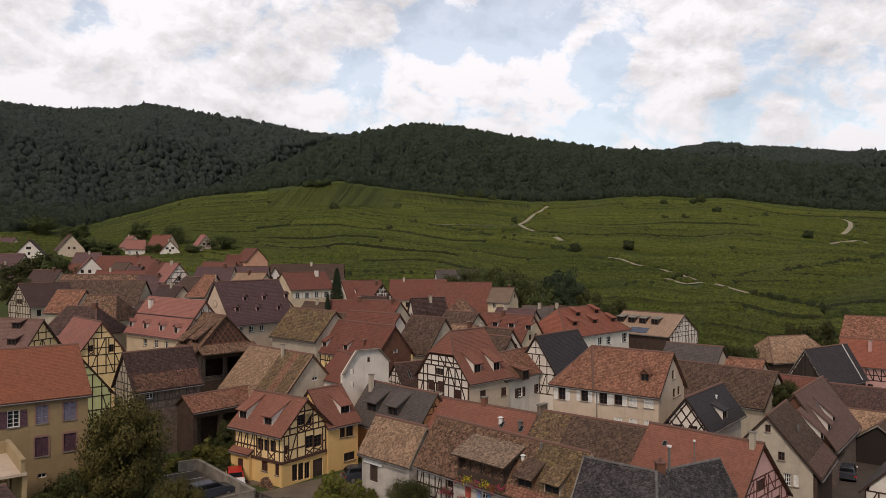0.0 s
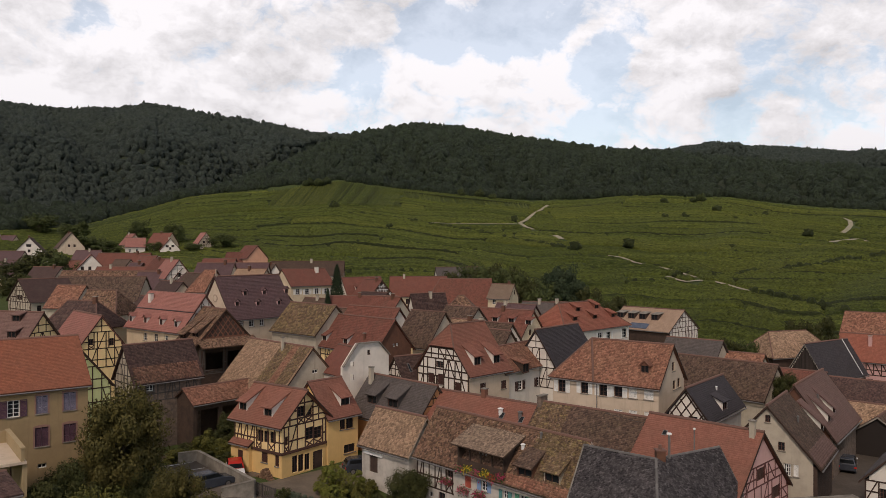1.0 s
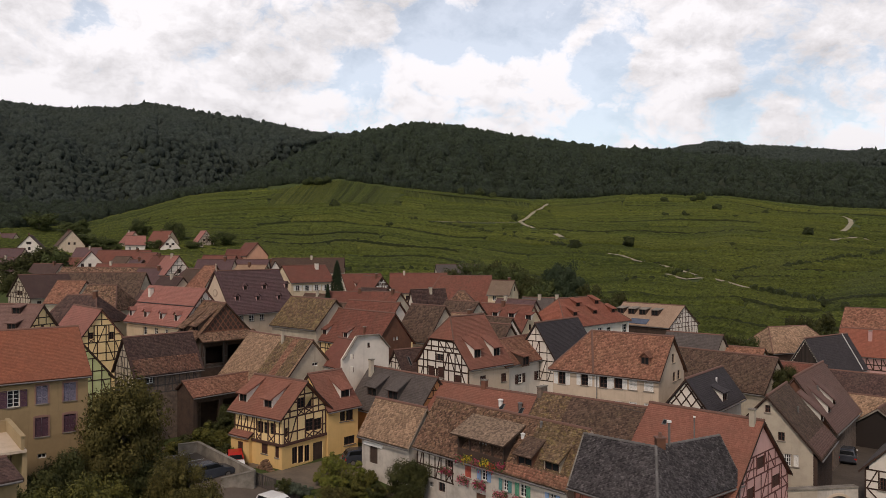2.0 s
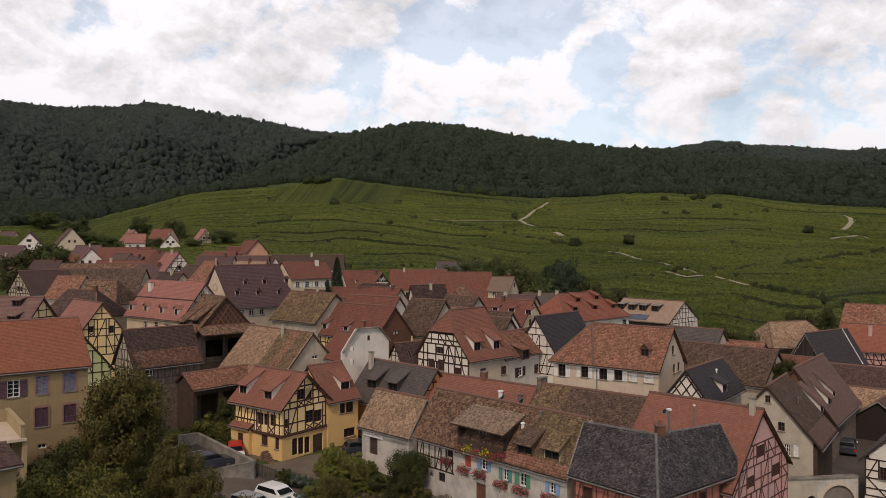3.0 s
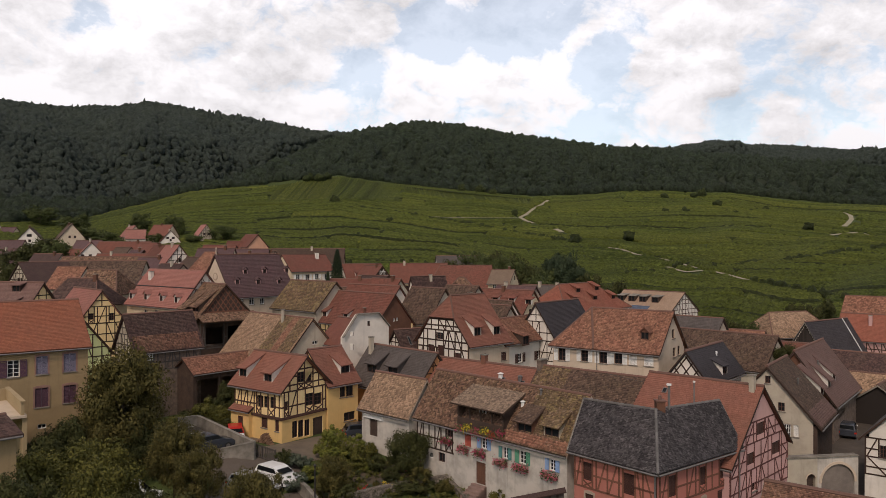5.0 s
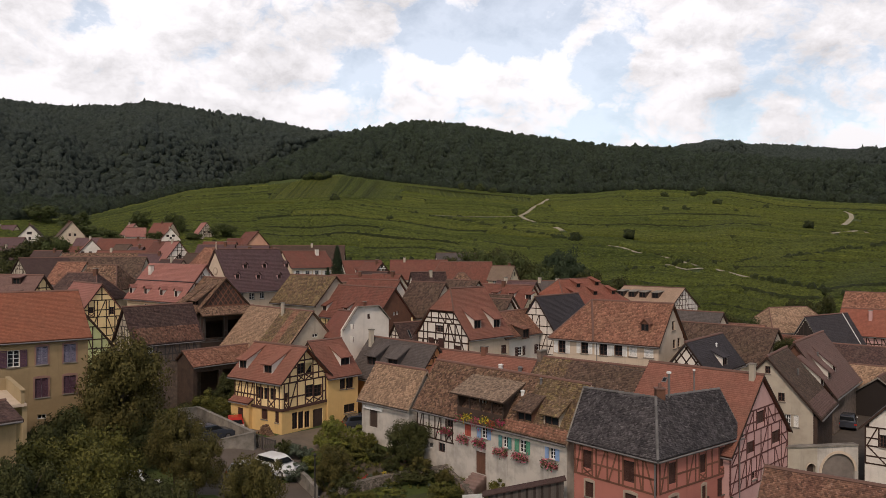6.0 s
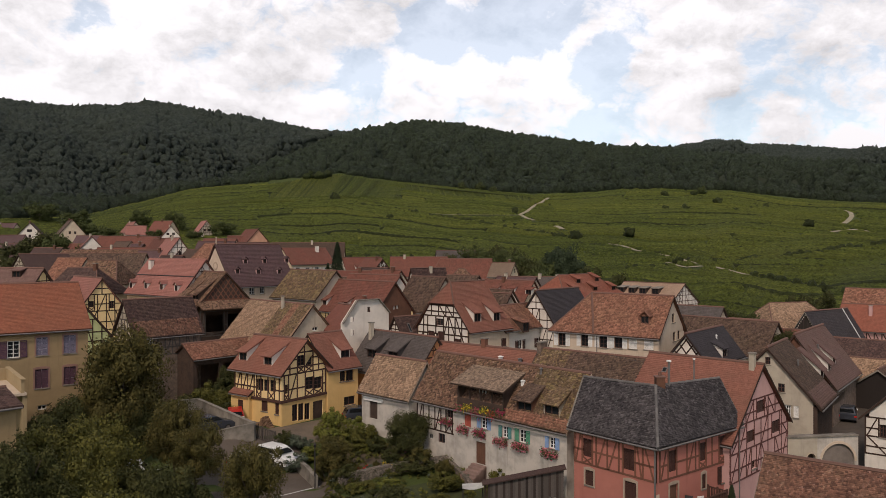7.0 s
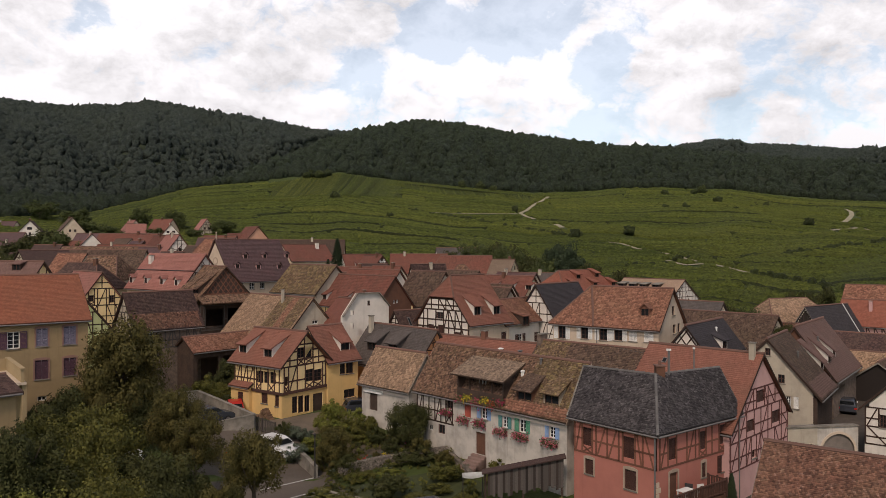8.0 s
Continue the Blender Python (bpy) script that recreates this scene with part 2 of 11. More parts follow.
def foliage(name, dark, light, patch, scale=0.12, grain=0.0, deep=0.45):
    """Leaves: tone by clump and by broad patch; grain also puts the shade of the gaps into the colour."""
    m, n, l, b = material(name, 0.75)
    b.inputs["Specular IOR Level"].default_value = 0.2
    geo = n.new("ShaderNodeNewGeometry")
    big = noise_tex(n, l, geo.outputs["Position"], scale, 4.0, 0.6, 0.4, 0.7)
    c = mix(n, l, geo.outputs["Random Per Island"], dark, light)
    c = mix(n, l, big, c, mix(n, l, 0.6, c, patch))
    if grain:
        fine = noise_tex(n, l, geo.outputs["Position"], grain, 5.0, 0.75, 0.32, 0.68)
        # the bump's hollows get a darker colour, as shade between the leaves
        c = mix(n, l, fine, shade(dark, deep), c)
        bump(n, l, b, fine, 1.0, 0.9 / grain)
    l.new(c, b.inputs["Base Color"])
    return m


M = {}
# roofs
M["red_new"] = tiles("red_clay_tiles", (0.317, 0.116, 0.065), (0.272, 0.096, 0.056), (0.244, 0.101, 0.061), 0.4, moss_amount=0.05, gap=0.6, vary=0.13)
M["red"] = tiles("red_roof_tiles", (0.265, 0.094, 0.065), (0.198, 0.069, 0.051), (0.166, 0.082, 0.058), 0.8, moss_amount=0.2, gap=0.6, vary=0.18)
M["pink"] = tiles("faded_pink_tiles", (0.430, 0.190, 0.155), (0.370, 0.152, 0.124), (0.310, 0.150, 0.120), 0.6, moss_amount=0.10, gap=0.6, vary=0.12)
M["brown"] = tiles("brown_mossy_tiles", (0.150, 0.091, 0.066), (0.098, 0.060, 0.046), (0.128, 0.090, 0.060), 0.6, moss=(0.185, 0.150, 0.070), moss_amount=0.40, vary=0.42)
M["dark"] = tiles("dark_old_tiles", (0.112, 0.064, 0.055), (0.080, 0.047, 0.043), (0.105, 0.072, 0.057), 0.4, moss_amount=0.2, vary=0.36)
M["buff"] = tiles("buff_old_tiles", (0.43, 0.280, 0.182), (0.315, 0.200, 0.132), (0.30, 0.205, 0.130), 0.5, moss_amount=0.35, vary=0.42)
M["mix"] = tiles("mottled_orange_tiles", (0.372, 0.170, 0.110), (0.225, 0.098, 0.066), (0.260, 0.145, 0.089), 0.6, moss_amount=0.35, vary=0.40)
M["moss"] = tiles("moss_grown_tiles", (0.190, 0.120, 0.072), (0.138, 0.082, 0.053), (0.185, 0.138, 0.068), 0.6, moss=(0.34, 0.27, 0.09), moss_amount=0.75, vary=0.42)
M["plum"] = tiles("plum_grey_tiles", (0.160, 0.092, 0.092), (0.125, 0.070, 0.072), (0.122, 0.084, 0.082), 0.4, moss_amount=0.1, vary=0.14)
M["slate"] = tiles("grey_slates", (0.088, 0.077, 0.080), (0.045, 0.040, 0.043), (0.094, 0.082, 0.082), 0.5, 0.20, 0.16, (0.24, 0.22, 0.21), 0.45, vary=0.55)
M["salmon_tile"] = tiles("salmon_brown_tiles", (0.312, 0.131, 0.091), (0.262, 0.104, 0.073), (0.224, 0.113, 0.080), 0.5, moss_amount=0.06, gap=0.6, vary=0.11)
M["weathered"] = tiles("weathered_brown_tiles", (0.234, 0.127, 0.082), (0.156, 0.084, 0.057), (0.192, 0.125, 0.076), 0.6, moss=(0.30, 0.225, 0.105), moss_amount=0.6, vary=0.58)
M["dusty"] = tiles("dusty_brown_tiles", (0.235, 0.138, 0.116), (0.195, 0.110, 0.095), (0.18, 0.115, 0.095), 0.5, moss_amount=0.12, vary=0.14)
M["greybuff"] = tiles("grey_buff_tiles", (0.29, 0.205, 0.148), (0.21, 0.146, 0.106), (0.22, 0.162, 0.112), 0.5, moss_amount=0.3, vary=0.42)
M["speck"] = tiles("speckled_red_brown_tiles", (0.224, 0.108, 0.073), (0.151, 0.070, 0.050), (0.198, 0.117, 0.074), 0.5, 0.15, 0.13, (0.28, 0.20, 0.135), 0.5, vary=0.48)
M["greyt"] = tiles("grey_roof_tiles", (0.122, 0.104, 0.096), (0.094, 0.080, 0.075), (0.136, 0.110, 0.098), 0.5, moss_amount=0.2, vary=0.14)
M["black"] = tiles("black_new_tiles", (0.072, 0.063, 0.069), (0.056, 0.049, 0.054), (0.074, 0.064, 0.066), 0.4, 0.30, 0.33, moss_amount=0.05, vary=0.14)
M["sand"] = tiles("sand_coloured_tiles", (0.44, 0.305, 0.215), (0.40, 0.27, 0.185), (0.40, 0.28, 0.195), 0.4, moss_amount=0.0, gap=0.7, vary=0.1)
M["orange"] = tiles("orange_clay_tiles", (0.328, 0.117, 0.077), (0.279, 0.097, 0.064), (0.281, 0.123, 0.078), 0.3, moss_amount=0.05, gap=0.6, vary=0.11)
# walls
M["yellow"] = plaster("yellow_plaster", (0.66, 0.44, 0.18), 0.85)
M["cream_yellow"] = plaster("pale_yellow_plaster", (0.80, 0.60, 0.31), 0.85)
M["ochre"] = plaster("ochre_plaster", (0.30, 0.215, 0.115), 0.8)
M["cream"] = plaster("cream_plaster", (0.57, 0.465, 0.325), 0.75)
M["white"] = plaster("white_plaster", (0.66, 0.605, 0.535), 0.8)
M["dirty"] = plaster("weathered_white_plaster", (0.50, 0.455, 0.40), 0.5)
M["grey"] = plaster("grey_plaster", (0.43, 0.375, 0.295), 0.7)
M["pinkw"] = plaster("pink_plaster", (0.53, 0.32, 0.295), 0.8)
M["salmon"] = plaster("salmon_plaster", (0.385, 0.147, 0.113), 0.85)
M["green"] = plaster("light_green_plaster", (0.48, 0.52, 0.26), 0.8)
M["beige"] = plaster("beige_plaster", (0.54, 0.435, 0.33), 0.8)
M["orange_w"] = plaster("orange_plaster", (0.52, 0.27, 0.12), 0.8)
M["salmon_light"] = plaster("light_salmon_plaster", (0.55, 0.30, 0.20), 0.85)
M["ochre_light"] = plaster("light_ochre_plaster", (0.345, 0.26, 0.145), 0.8)
M["stone"] = surface("rubble_stone", (0.205, 0.150, 0.115), (0.105, 0.080, 0.065), 2.2, 6.0, 0.95, 0.08)
rm, rn, rl, rb = material("rubble_masonry", 0.95)
rgeo = rn.new("ShaderNodeNewGeometry")
cell = rn.new("ShaderNodeTexVoronoi")
cell.inputs["Scale"].default_value = 5.2
rl.new(rgeo.outputs["Position"], cell.inputs["Vector"])
edge = rn.new("ShaderNodeTexVoronoi")
edge.feature = 'DISTANCE_TO_EDGE'
edge.inputs["Scale"].default_value = 5.2
rl.new(rgeo.outputs["Position"], edge.inputs["Vector"])
joint = rn.new("ShaderNodeMapRange")
joint.inputs["From Max"].default_value = 0.10
rl.new(edge.outputs["Distance"], joint.inputs["Value"])
grade = rn.new("ShaderNodeSeparateXYZ")
rl.new(cell.outputs["Color"], grade.inputs[0])
rc = mix(rn, rl, grade.outputs["X"], (0.13, 0.11, 0.09), (0.27, 0.225, 0.185))
rl.new(mix(rn, rl, joint.outputs[0], (0.07, 0.06, 0.045), rc), rb.inputs["Base Color"])
bump(rn, rl, rb, joint.outputs[0], 0.9, 0.08)
M["rubble"] = rm
M["pale_stone"] = surface("dressed_sandstone", (0.40, 0.31, 0.235), (0.31, 0.245, 0.19), 1.5, 12.0)
M["dark_boards"] = per_piece("dark_old_boards", (0.050, 0.037, 0.031), (0.018, 0.014, 0.012))
M["concrete"] = surface("weathered_concrete", (0.275, 0.245, 0.205), (0.13, 0.115, 0.095), 0.9, 12.0, 0.9, 0.02)
M["timber"] = per_piece("dark_oak_timber", (0.055, 0.032, 0.022), (0.035, 0.020, 0.015))
M["oak"] = per_piece("brown_oak_timber", (0.092, 0.046, 0.033), (0.062, 0.032, 0.024))
M["red_timber"] = per_piece("oxblood_timber", (0.13, 0.05, 0.042), (0.09, 0.036, 0.032))
M["brown_timber"] = per_piece("brown_timber", (0.19, 0.085, 0.055), (0.13, 0.058, 0.038))
M["pink_stone"] = surface("pink_sandstone", (0.29, 0.165, 0.13), (0.23, 0.13, 0.105), 1.5, 12.0)
M["wood"] = surface("dark_weathered_boards", (0.075, 0.048, 0.035), (0.045, 0.03, 0.024), 1.2, 20.0)
M["brown_board"] = surface("brown_boards", (0.14, 0.065, 0.04), (0.10, 0.05, 0.032), 1.2, 20.0)
M["greywood"] = per_piece("greyed_boards", (0.10, 0.085, 0.075), (0.065, 0.055, 0.048))
M["frame_white"] = surface("white_window_paint", (0.78, 0.77, 0.74), (0.66, 0.65, 0.62), 2.0, 20.0, 0.5, 0.004)
M["frame_brown"] = surface("brown_window_paint", (0.085, 0.04, 0.028), None, 2.0, 20.0, 0.6, 0.004)
M["shut_white"] = surface("white_shutter_paint", (0.76, 0.75, 0.71), (0.62, 0.6, 0.56), 1.5, 20.0, 0.6, 0.004)
M["shut_brown"] = surface("dark_brown_shutter_paint", (0.07, 0.032, 0.025), None, 1.5, 20.0, 0.6, 0.004)
M["shut_green"] = surface("green_shutter_paint", (0.10, 0.30, 0.19), None, 1.5, 20.0, 0.6, 0.004)
M["shut_teal"] = surface("teal_shutter_paint", (0.10, 0.26, 0.25), None, 1.5, 20.0, 0.6, 0.004)
M["shut_blue"] = surface("light_blue_shutter_paint", (0.24, 0.36, 0.58), None, 1.5, 20.0, 0.6, 0.004)
M["shut_red"] = surface("red_shutter_paint", (0.40, 0.09, 0.06), None, 1.5, 20.0, 0.6, 0.004)
M["shut_plum"] = surface("plum_shutter_paint", (0.11, 0.055, 0.075), None, 1.5, 20.0, 0.6, 0.004)
M["shut_lav"] = surface("grey_lavender_shutter_paint", (0.20, 0.18, 0.24), None, 1.5, 20.0, 0.6, 0.004)
M["zinc"] = surface("dull_zinc", (0.19, 0.175, 0.165), (0.13, 0.12, 0.115), 1.5, 15.0, 0.6, 0.003, 0.3)
M["dark_metal"] = surface("dark_metal", (0.06, 0.055, 0.055), None, 1.5, 15.0, 0.5, 0.003, 0.5)
M["ridge"] = per_piece("ridge_tiles", (0.185, 0.098, 0.074), (0.13, 0.075, 0.058))
M["ridge_grey"] = per_piece("grey_ridge_tiles", (0.15, 0.14, 0.135), (0.10, 0.095, 0.09))
gm, gn, gl, gb = material("window_glass", 0.12)
gb.inputs["Base Color"].default_value = (0.018, 0.02, 0.022, 1)
gb.inputs["Specular IOR Level"].default_value = 0.12
M["glass"] = gm


# ---- building blocks ----
def part(name, bm, mat, parent=None, label=""):
    """Links a bmesh as one mesh object, under a thing or a part."""
    me = bpy.data.meshes.new(name)
    bm.normal_update()
    bm.to_mesh(me)
    bm.free()
    me.materials.append(mat)
    ob = new(name, me)
    ob.parent = parent
    if label:
        tagged(ob, label)
    return ob


def box(bm, x0, y0, z0, x1, y1, z1):
    v = [bm.verts.new(p) for p in ((x0, y0, z0), (x1, y0, z0), (x1, y1, z0), (x0, y1, z0), (x0, y0, z1), (x1, y0, z1), (x1, y1, z1), (x0, y1, z1))]
    for f in ((0, 3, 2, 1), (4, 5, 6, 7), (0, 1, 5, 4), (1, 2, 6, 5), (2, 3, 7, 6), (3, 0, 4, 7)):
        bm.faces.new([v[i] for i in f])
    return v


def prism(bm, a, b, radius, sides=6, radius2=None):
    """A round bar from a to b."""
    a, b = Vector(a), Vector(b)
    q = (b - a).to_track_quat('Z', 'Y')
    rings = []
    for p, r in ((a, radius), (b, radius if radius2 is None else radius2)):
        rings.append([bm.verts.new(p + q @ Vector((r * math.cos(k * math.tau / sides), r * math.sin(k * math.tau / sides), 0))) for k in range(sides)])
    for k in range(sides):
        bm.faces.new((rings[0][k], rings[0][(k + 1) % sides], rings[1][(k + 1) % sides], rings[1][k]))
    bm.faces.new(rings[0][::-1])
    bm.faces.new(rings[1])


def slab(bm, pts, thick, uv=None):
    """A flat polygon (counter-clockwise from above) with thickness below it; its UV is metres along the eave and up the slope."""
    pts = [Vector(p) for p in pts]
    nrm = Vector((0, 0, 0))
    for k in range(len(pts)):
        nrm += pts[k].cross(pts[(k + 1) % len(pts)])
    nrm.normalize()
    ux = Vector((-nrm.y, nrm.x, 0))
    ux = ux.normalized() if ux.length > 1e-4 else Vector((1, 0, 0))
    uy = nrm.cross(ux)
    layer = bm.loops.layers.uv.verify()
    top = [bm.verts.new(p) for p in pts]
    bot = [bm.verts.new(p - nrm * thick) for p in pts]
    faces = [bm.faces.new(top), bm.faces.new(bot[::-1])]
    for k in range(len(pts)):
        j = (k + 1) % len(pts)
        faces.append(bm.faces.new((top[j], top[k], bot[k], bot[j])))
    for f in faces:
        for lp in f.loops:
            lp[layer].uv = (lp.vert.co.dot(ux), lp.vert.co.dot(uy))


def raw_mesh(name, co, faces, mat):
    """A mesh straight from arrays of corners and quads or triangles."""
    co, faces = np.asarray(co, np.float32), np.asarray(faces, np.int32)
    k = faces.shape[1]
    me = bpy.data.meshes.new(name)
    me.vertices.add(len(co))
    me.vertices.foreach_set("co", co.ravel())
    me.loops.add(faces.size)
    me.loops.foreach_set("vertex_index", faces.ravel())
    me.polygons.add(len(faces))
    me.polygons.foreach_set("loop_start", np.arange(0, faces.size, k, dtype=np.int32))
    me.update(calc_edges=True)
    me.materials.append(mat)
    return me


def laid(parent, edge_l, edge_r, mat, w=0.18, course=0.18, seed=1, lift=0.022, name="roof_tiles", proud=0.0):
    """Courses of single tiles over a slope between a left and a right edge, each a list of points from the eave up; every course laps the one below."""
    rs = np.random.RandomState(seed)
    L, R = np.array(edge_l, float), np.array(edge_r, float)
    nrm = np.cross(R[0] - L[0], L[-1] - L[0])
    nrm /= np.linalg.norm(nrm)
    if nrm[2] < 0:
        nrm = -nrm

    def at(E, z):
        return np.array([np.interp(z, E[:, 2], E[:, k]) for k in range(3)])
    z0, z1 = L[0, 2], L[-1, 2]
    base = R[0] - L[0]
    base /= np.linalg.norm(base)
    up = np.cross(nrm, base)
    if up[2] < 0:
        up = -up
    n = max(3, int((z1 - z0) / up[2] / course))
    cos, faces, k = [], [], 0
    for i in range(n):
        a, b = at(L, z0 + (z1 - z0) * i / n), at(R, z0 + (z1 - z0) * i / n)
        d = np.linalg.norm(b - a)
        m = int(d / w)
        if m < 1:
            continue
        step = d / m
        base = (b - a) / d
        u0 = np.arange(m) * step + (0.5 * step if i % 2 else 0) + rs.uniform(-0.012, 0.012, m)
        u0 = np.clip(u0, 0, d)
        u1 = np.clip(u0 + step * 0.95, 0, d)
        h = lift + rs.uniform(-0.007, 0.012, m)
        mid = a + np.outer((u0 + u1) / 2, base)
        h = h + 0.010 + 0.010 * np.sin(mid @ np.array([1.1, 0.7, 1.9]) + seed) * np.sin(mid @ np.array([-0.5, 1.3, 0.9]) + seed * 2)
        top = course * 1.12
        A = a + nrm * proud + np.outer(u0, base) + np.outer(h, nrm) + np.outer(rs.uniform(-0.02, 0.02, m), up)
        B = A + np.outer(u1 - u0, base)
        C = B + up * top - np.outer(h - 0.012, nrm)
        D = A + up * top - np.outer(h - 0.012, nrm)
        E, F = A - np.outer(h - 0.002, nrm), B - np.outer(h - 0.002, nrm)
        cos.append(np.stack([A, B, C, D, E, F], 1).reshape(-1, 3))
        q = k + np.arange(m) * 6
        faces.append(np.stack([q, q + 1, q + 2, q + 3], -1))
        faces.append(np.stack([q + 4, q + 5, q + 1, q], -1))
        k += 6 * m
    me = raw_mesh(name, np.concatenate(cos), np.concatenate(faces), mat)
    ob = new(name, me)
    ob.parent = parent
    return tagged(ob, kind="stuff")


UNIT = {}


def unit_box(mat):
    """One shared box, 1 m each way about its middle, slightly chamfered."""
    if mat.name not in UNIT:
        bm = bmesh.new()
        bmesh.ops.create_cube(bm, size=1.0)
        me = bpy.data.meshes.new("beam")
        bm.to_mesh(me)
        bm.free()
        me.materials.append(mat)
        UNIT[mat.name] = me
    return UNIT[mat.name]


def wall_panel(poly, holes, thick):
    """An upright wall in its own plane: x along it, z up, y = 0 the outer face and thick the inner one. Openings go through."""
    from_poly = [[Vector((x, z, 0)) for x, z in poly]]
    for x0, z0, x1, z1 in holes:
        from_poly.append([Vector((x0, z0, 0)), Vector((x0, z1, 0)), Vector((x1, z1, 0)), Vector((x1, z0, 0))])
    triangles = tessellate_polygon(from_poly)
    flat_pts = [p for ring in from_poly for p in ring]
    bm = bmesh.new()
    outer = [bm.verts.new((p.x, 0, p.y)) for p in flat_pts]
    inner = [bm.verts.new((p.x, thick, p.y)) for p in flat_pts]
    for tri in triangles:
        a, b, c = (flat_pts[i] for i in tri)
        turn = (b - a).cross(c - a).z
        if abs(turn) < 1e-7:
            continue
        t = tri if turn > 0 else tri[::-1]
        bm.faces.new([outer[i] for i in t])
        bm.faces.new([inner[i] for i in t[::-1]])
    k = 0
    for ring in from_poly:
        for i in range(len(ring)):
            a, b = k + i, k + (i + 1) % len(ring)
            bm.faces.new((outer[b], outer[a], inner[a], inner[b]))
        k += len(ring)
    bmesh.ops.recalc_face_normals(bm, faces=bm.faces)
    return bm


CACHE = {}


def shared(key, name, build, mat):
    if key not in CACHE:
        bm = build()
        me = bpy.data.meshes.new(name)
        bm.normal_update()
        bm.to_mesh(me)
        bm.free()
        me.materials.append(mat)
        CACHE[key] = me
    return CACHE[key]


def piece(name, me, parent, m, label=""):
    ob = new(name, me)
    ob.parent = parent
    ob.matrix_local = m
    if label:
        tagged(ob, label)
    return ob


class Face:
    """One side of a house: wall object, its outline and a matrix from its plane (x along, z up, y inwards)."""

    def __init__(self, ob, poly):
        self.ob, self.poly = ob, poly

    def top(self, s):
        best = 0.0
        for (x0, z0), (x1, z1) in zip(self.poly, self.poly[1:] + self.poly[:1]):
            if abs(x1 - x0) > 1e-6 and min(x0, x1) - 1e-6 <= s <= max(x0, x1) + 1e-6:
                best = max(best, z0 + (z1 - z0) * (s - x0) / (x1 - x0))
        return best

    def span(self, z):
        xs = []
        for (x0, z0), (x1, z1) in zip(self.poly, self.poly[1:] + self.poly[:1]):
            if (z0 - z) * (z1 - z) <= 0 and abs(z1 - z0) > 1e-6:
                xs.append(x0 + (x1 - x0) * (z - z0) / (z1 - z0))
        return (min(xs), max(xs)) if len(xs) > 1 else None


def beam(face, s0, z0, s1, z1, mat, width=0.17, proud=0.03):
    """A timber lying in a wall, from one place in its plane to another."""
    d = math.hypot(s1 - s0, z1 - z0)
    if d < 0.12:
        return
    m = pose((s0 + s1) / 2, 0.06 - proud, (z0 + z1) / 2, 0, -math.degrees(math.atan2(z1 - z0, s1 - s0)), 0) @ Matrix.Diagonal((d, 0.12, width, 1))
    piece("timber_beam", unit_box(mat), face.ob, m)


def timbering(face, levels, mat, holes=(), bay=1.15, seed=1, width=0.16, crosses=True, lean=0.4, reach=None):
    """Half-timbering: plates at the levels, a rail half way, posts between, slanting braces in some bays; it follows the gable."""
    rnd = random.Random(seed)
    for k, (z0, z1) in enumerate(zip(levels, levels[1:])):
        zr = z0 + (z1 - z0) * 0.42
        for z in (z0, zr, z1) if k + 2 == len(levels) else (z0, zr):
            got = face.span(z + 0.01)
            if not got or got[1] - got[0] < 0.3:
                continue
            a, b = got
            if reach:
                a, b = max(a, reach[0]), min(b, reach[1])
            cuts = sorted([(h[0], h[2]) for h in holes if h[1] < z < h[3]])
            x = a
            for c0, c1 in cuts + [(b, b)]:
                if c0 - x > 0.1:
                    beam(face, x, z, min(c0, b), z, mat, width)
                x = max(x, c1)
        got = face.span(z0 + 0.05)
        if not got:
            continue
        a, b = got
        if reach:
            a, b = max(a, reach[0]), min(b, reach[1])
        n = max(1, round((b - a) / bay))
        xs = [a + width / 2 + (b - a - width) * i / n for i in range(n + 1)]
        for h in holes:
            if h[3] > z0 and h[1] < z1:
                xs = [x for x in xs if not (h[0] - 0.35 < x < h[2] + 0.35)] + [h[0] - width / 2, h[2] + width / 2]
        xs = sorted(x for x in xs if a <= x <= b)
        for x in xs:
            zt = min(z1, face.top(x))
            if zt - z0 > 0.2:
                beam(face, x, z0, x, zt, mat, width)
        for i, (x0, x1) in enumerate(zip(xs, xs[1:])):
            mid = (x0 + x1) / 2
            zt = min(z1, face.top(x0), face.top(x1))
            if zt - z0 < 0.8 or x1 - x0 < 0.45:
                continue
            blocked = [h for h in holes if h[0] < mid < h[2] and h[3] > z0 and h[1] < z1]
            if blocked:
                zb = min(h[1] for h in blocked)
                if crosses and zb - z0 > 0.45:
                    beam(face, x0, z0, x1, zb, mat, width * 0.8)
                    beam(face, x0, zb, x1, z0, mat, width * 0.8)
            elif rnd.random() < lean or i in (0, len(xs) - 2):
                if (i < len(xs) / 2) == (rnd.random() < 0.8):
                    beam(face, x0 + 0.1, z0, x1 - 0.1, zt, mat, width * 0.9)
                else:
                    beam(face, x0 + 0.1, zt, x1 - 0.1, z0, mat, width * 0.9)


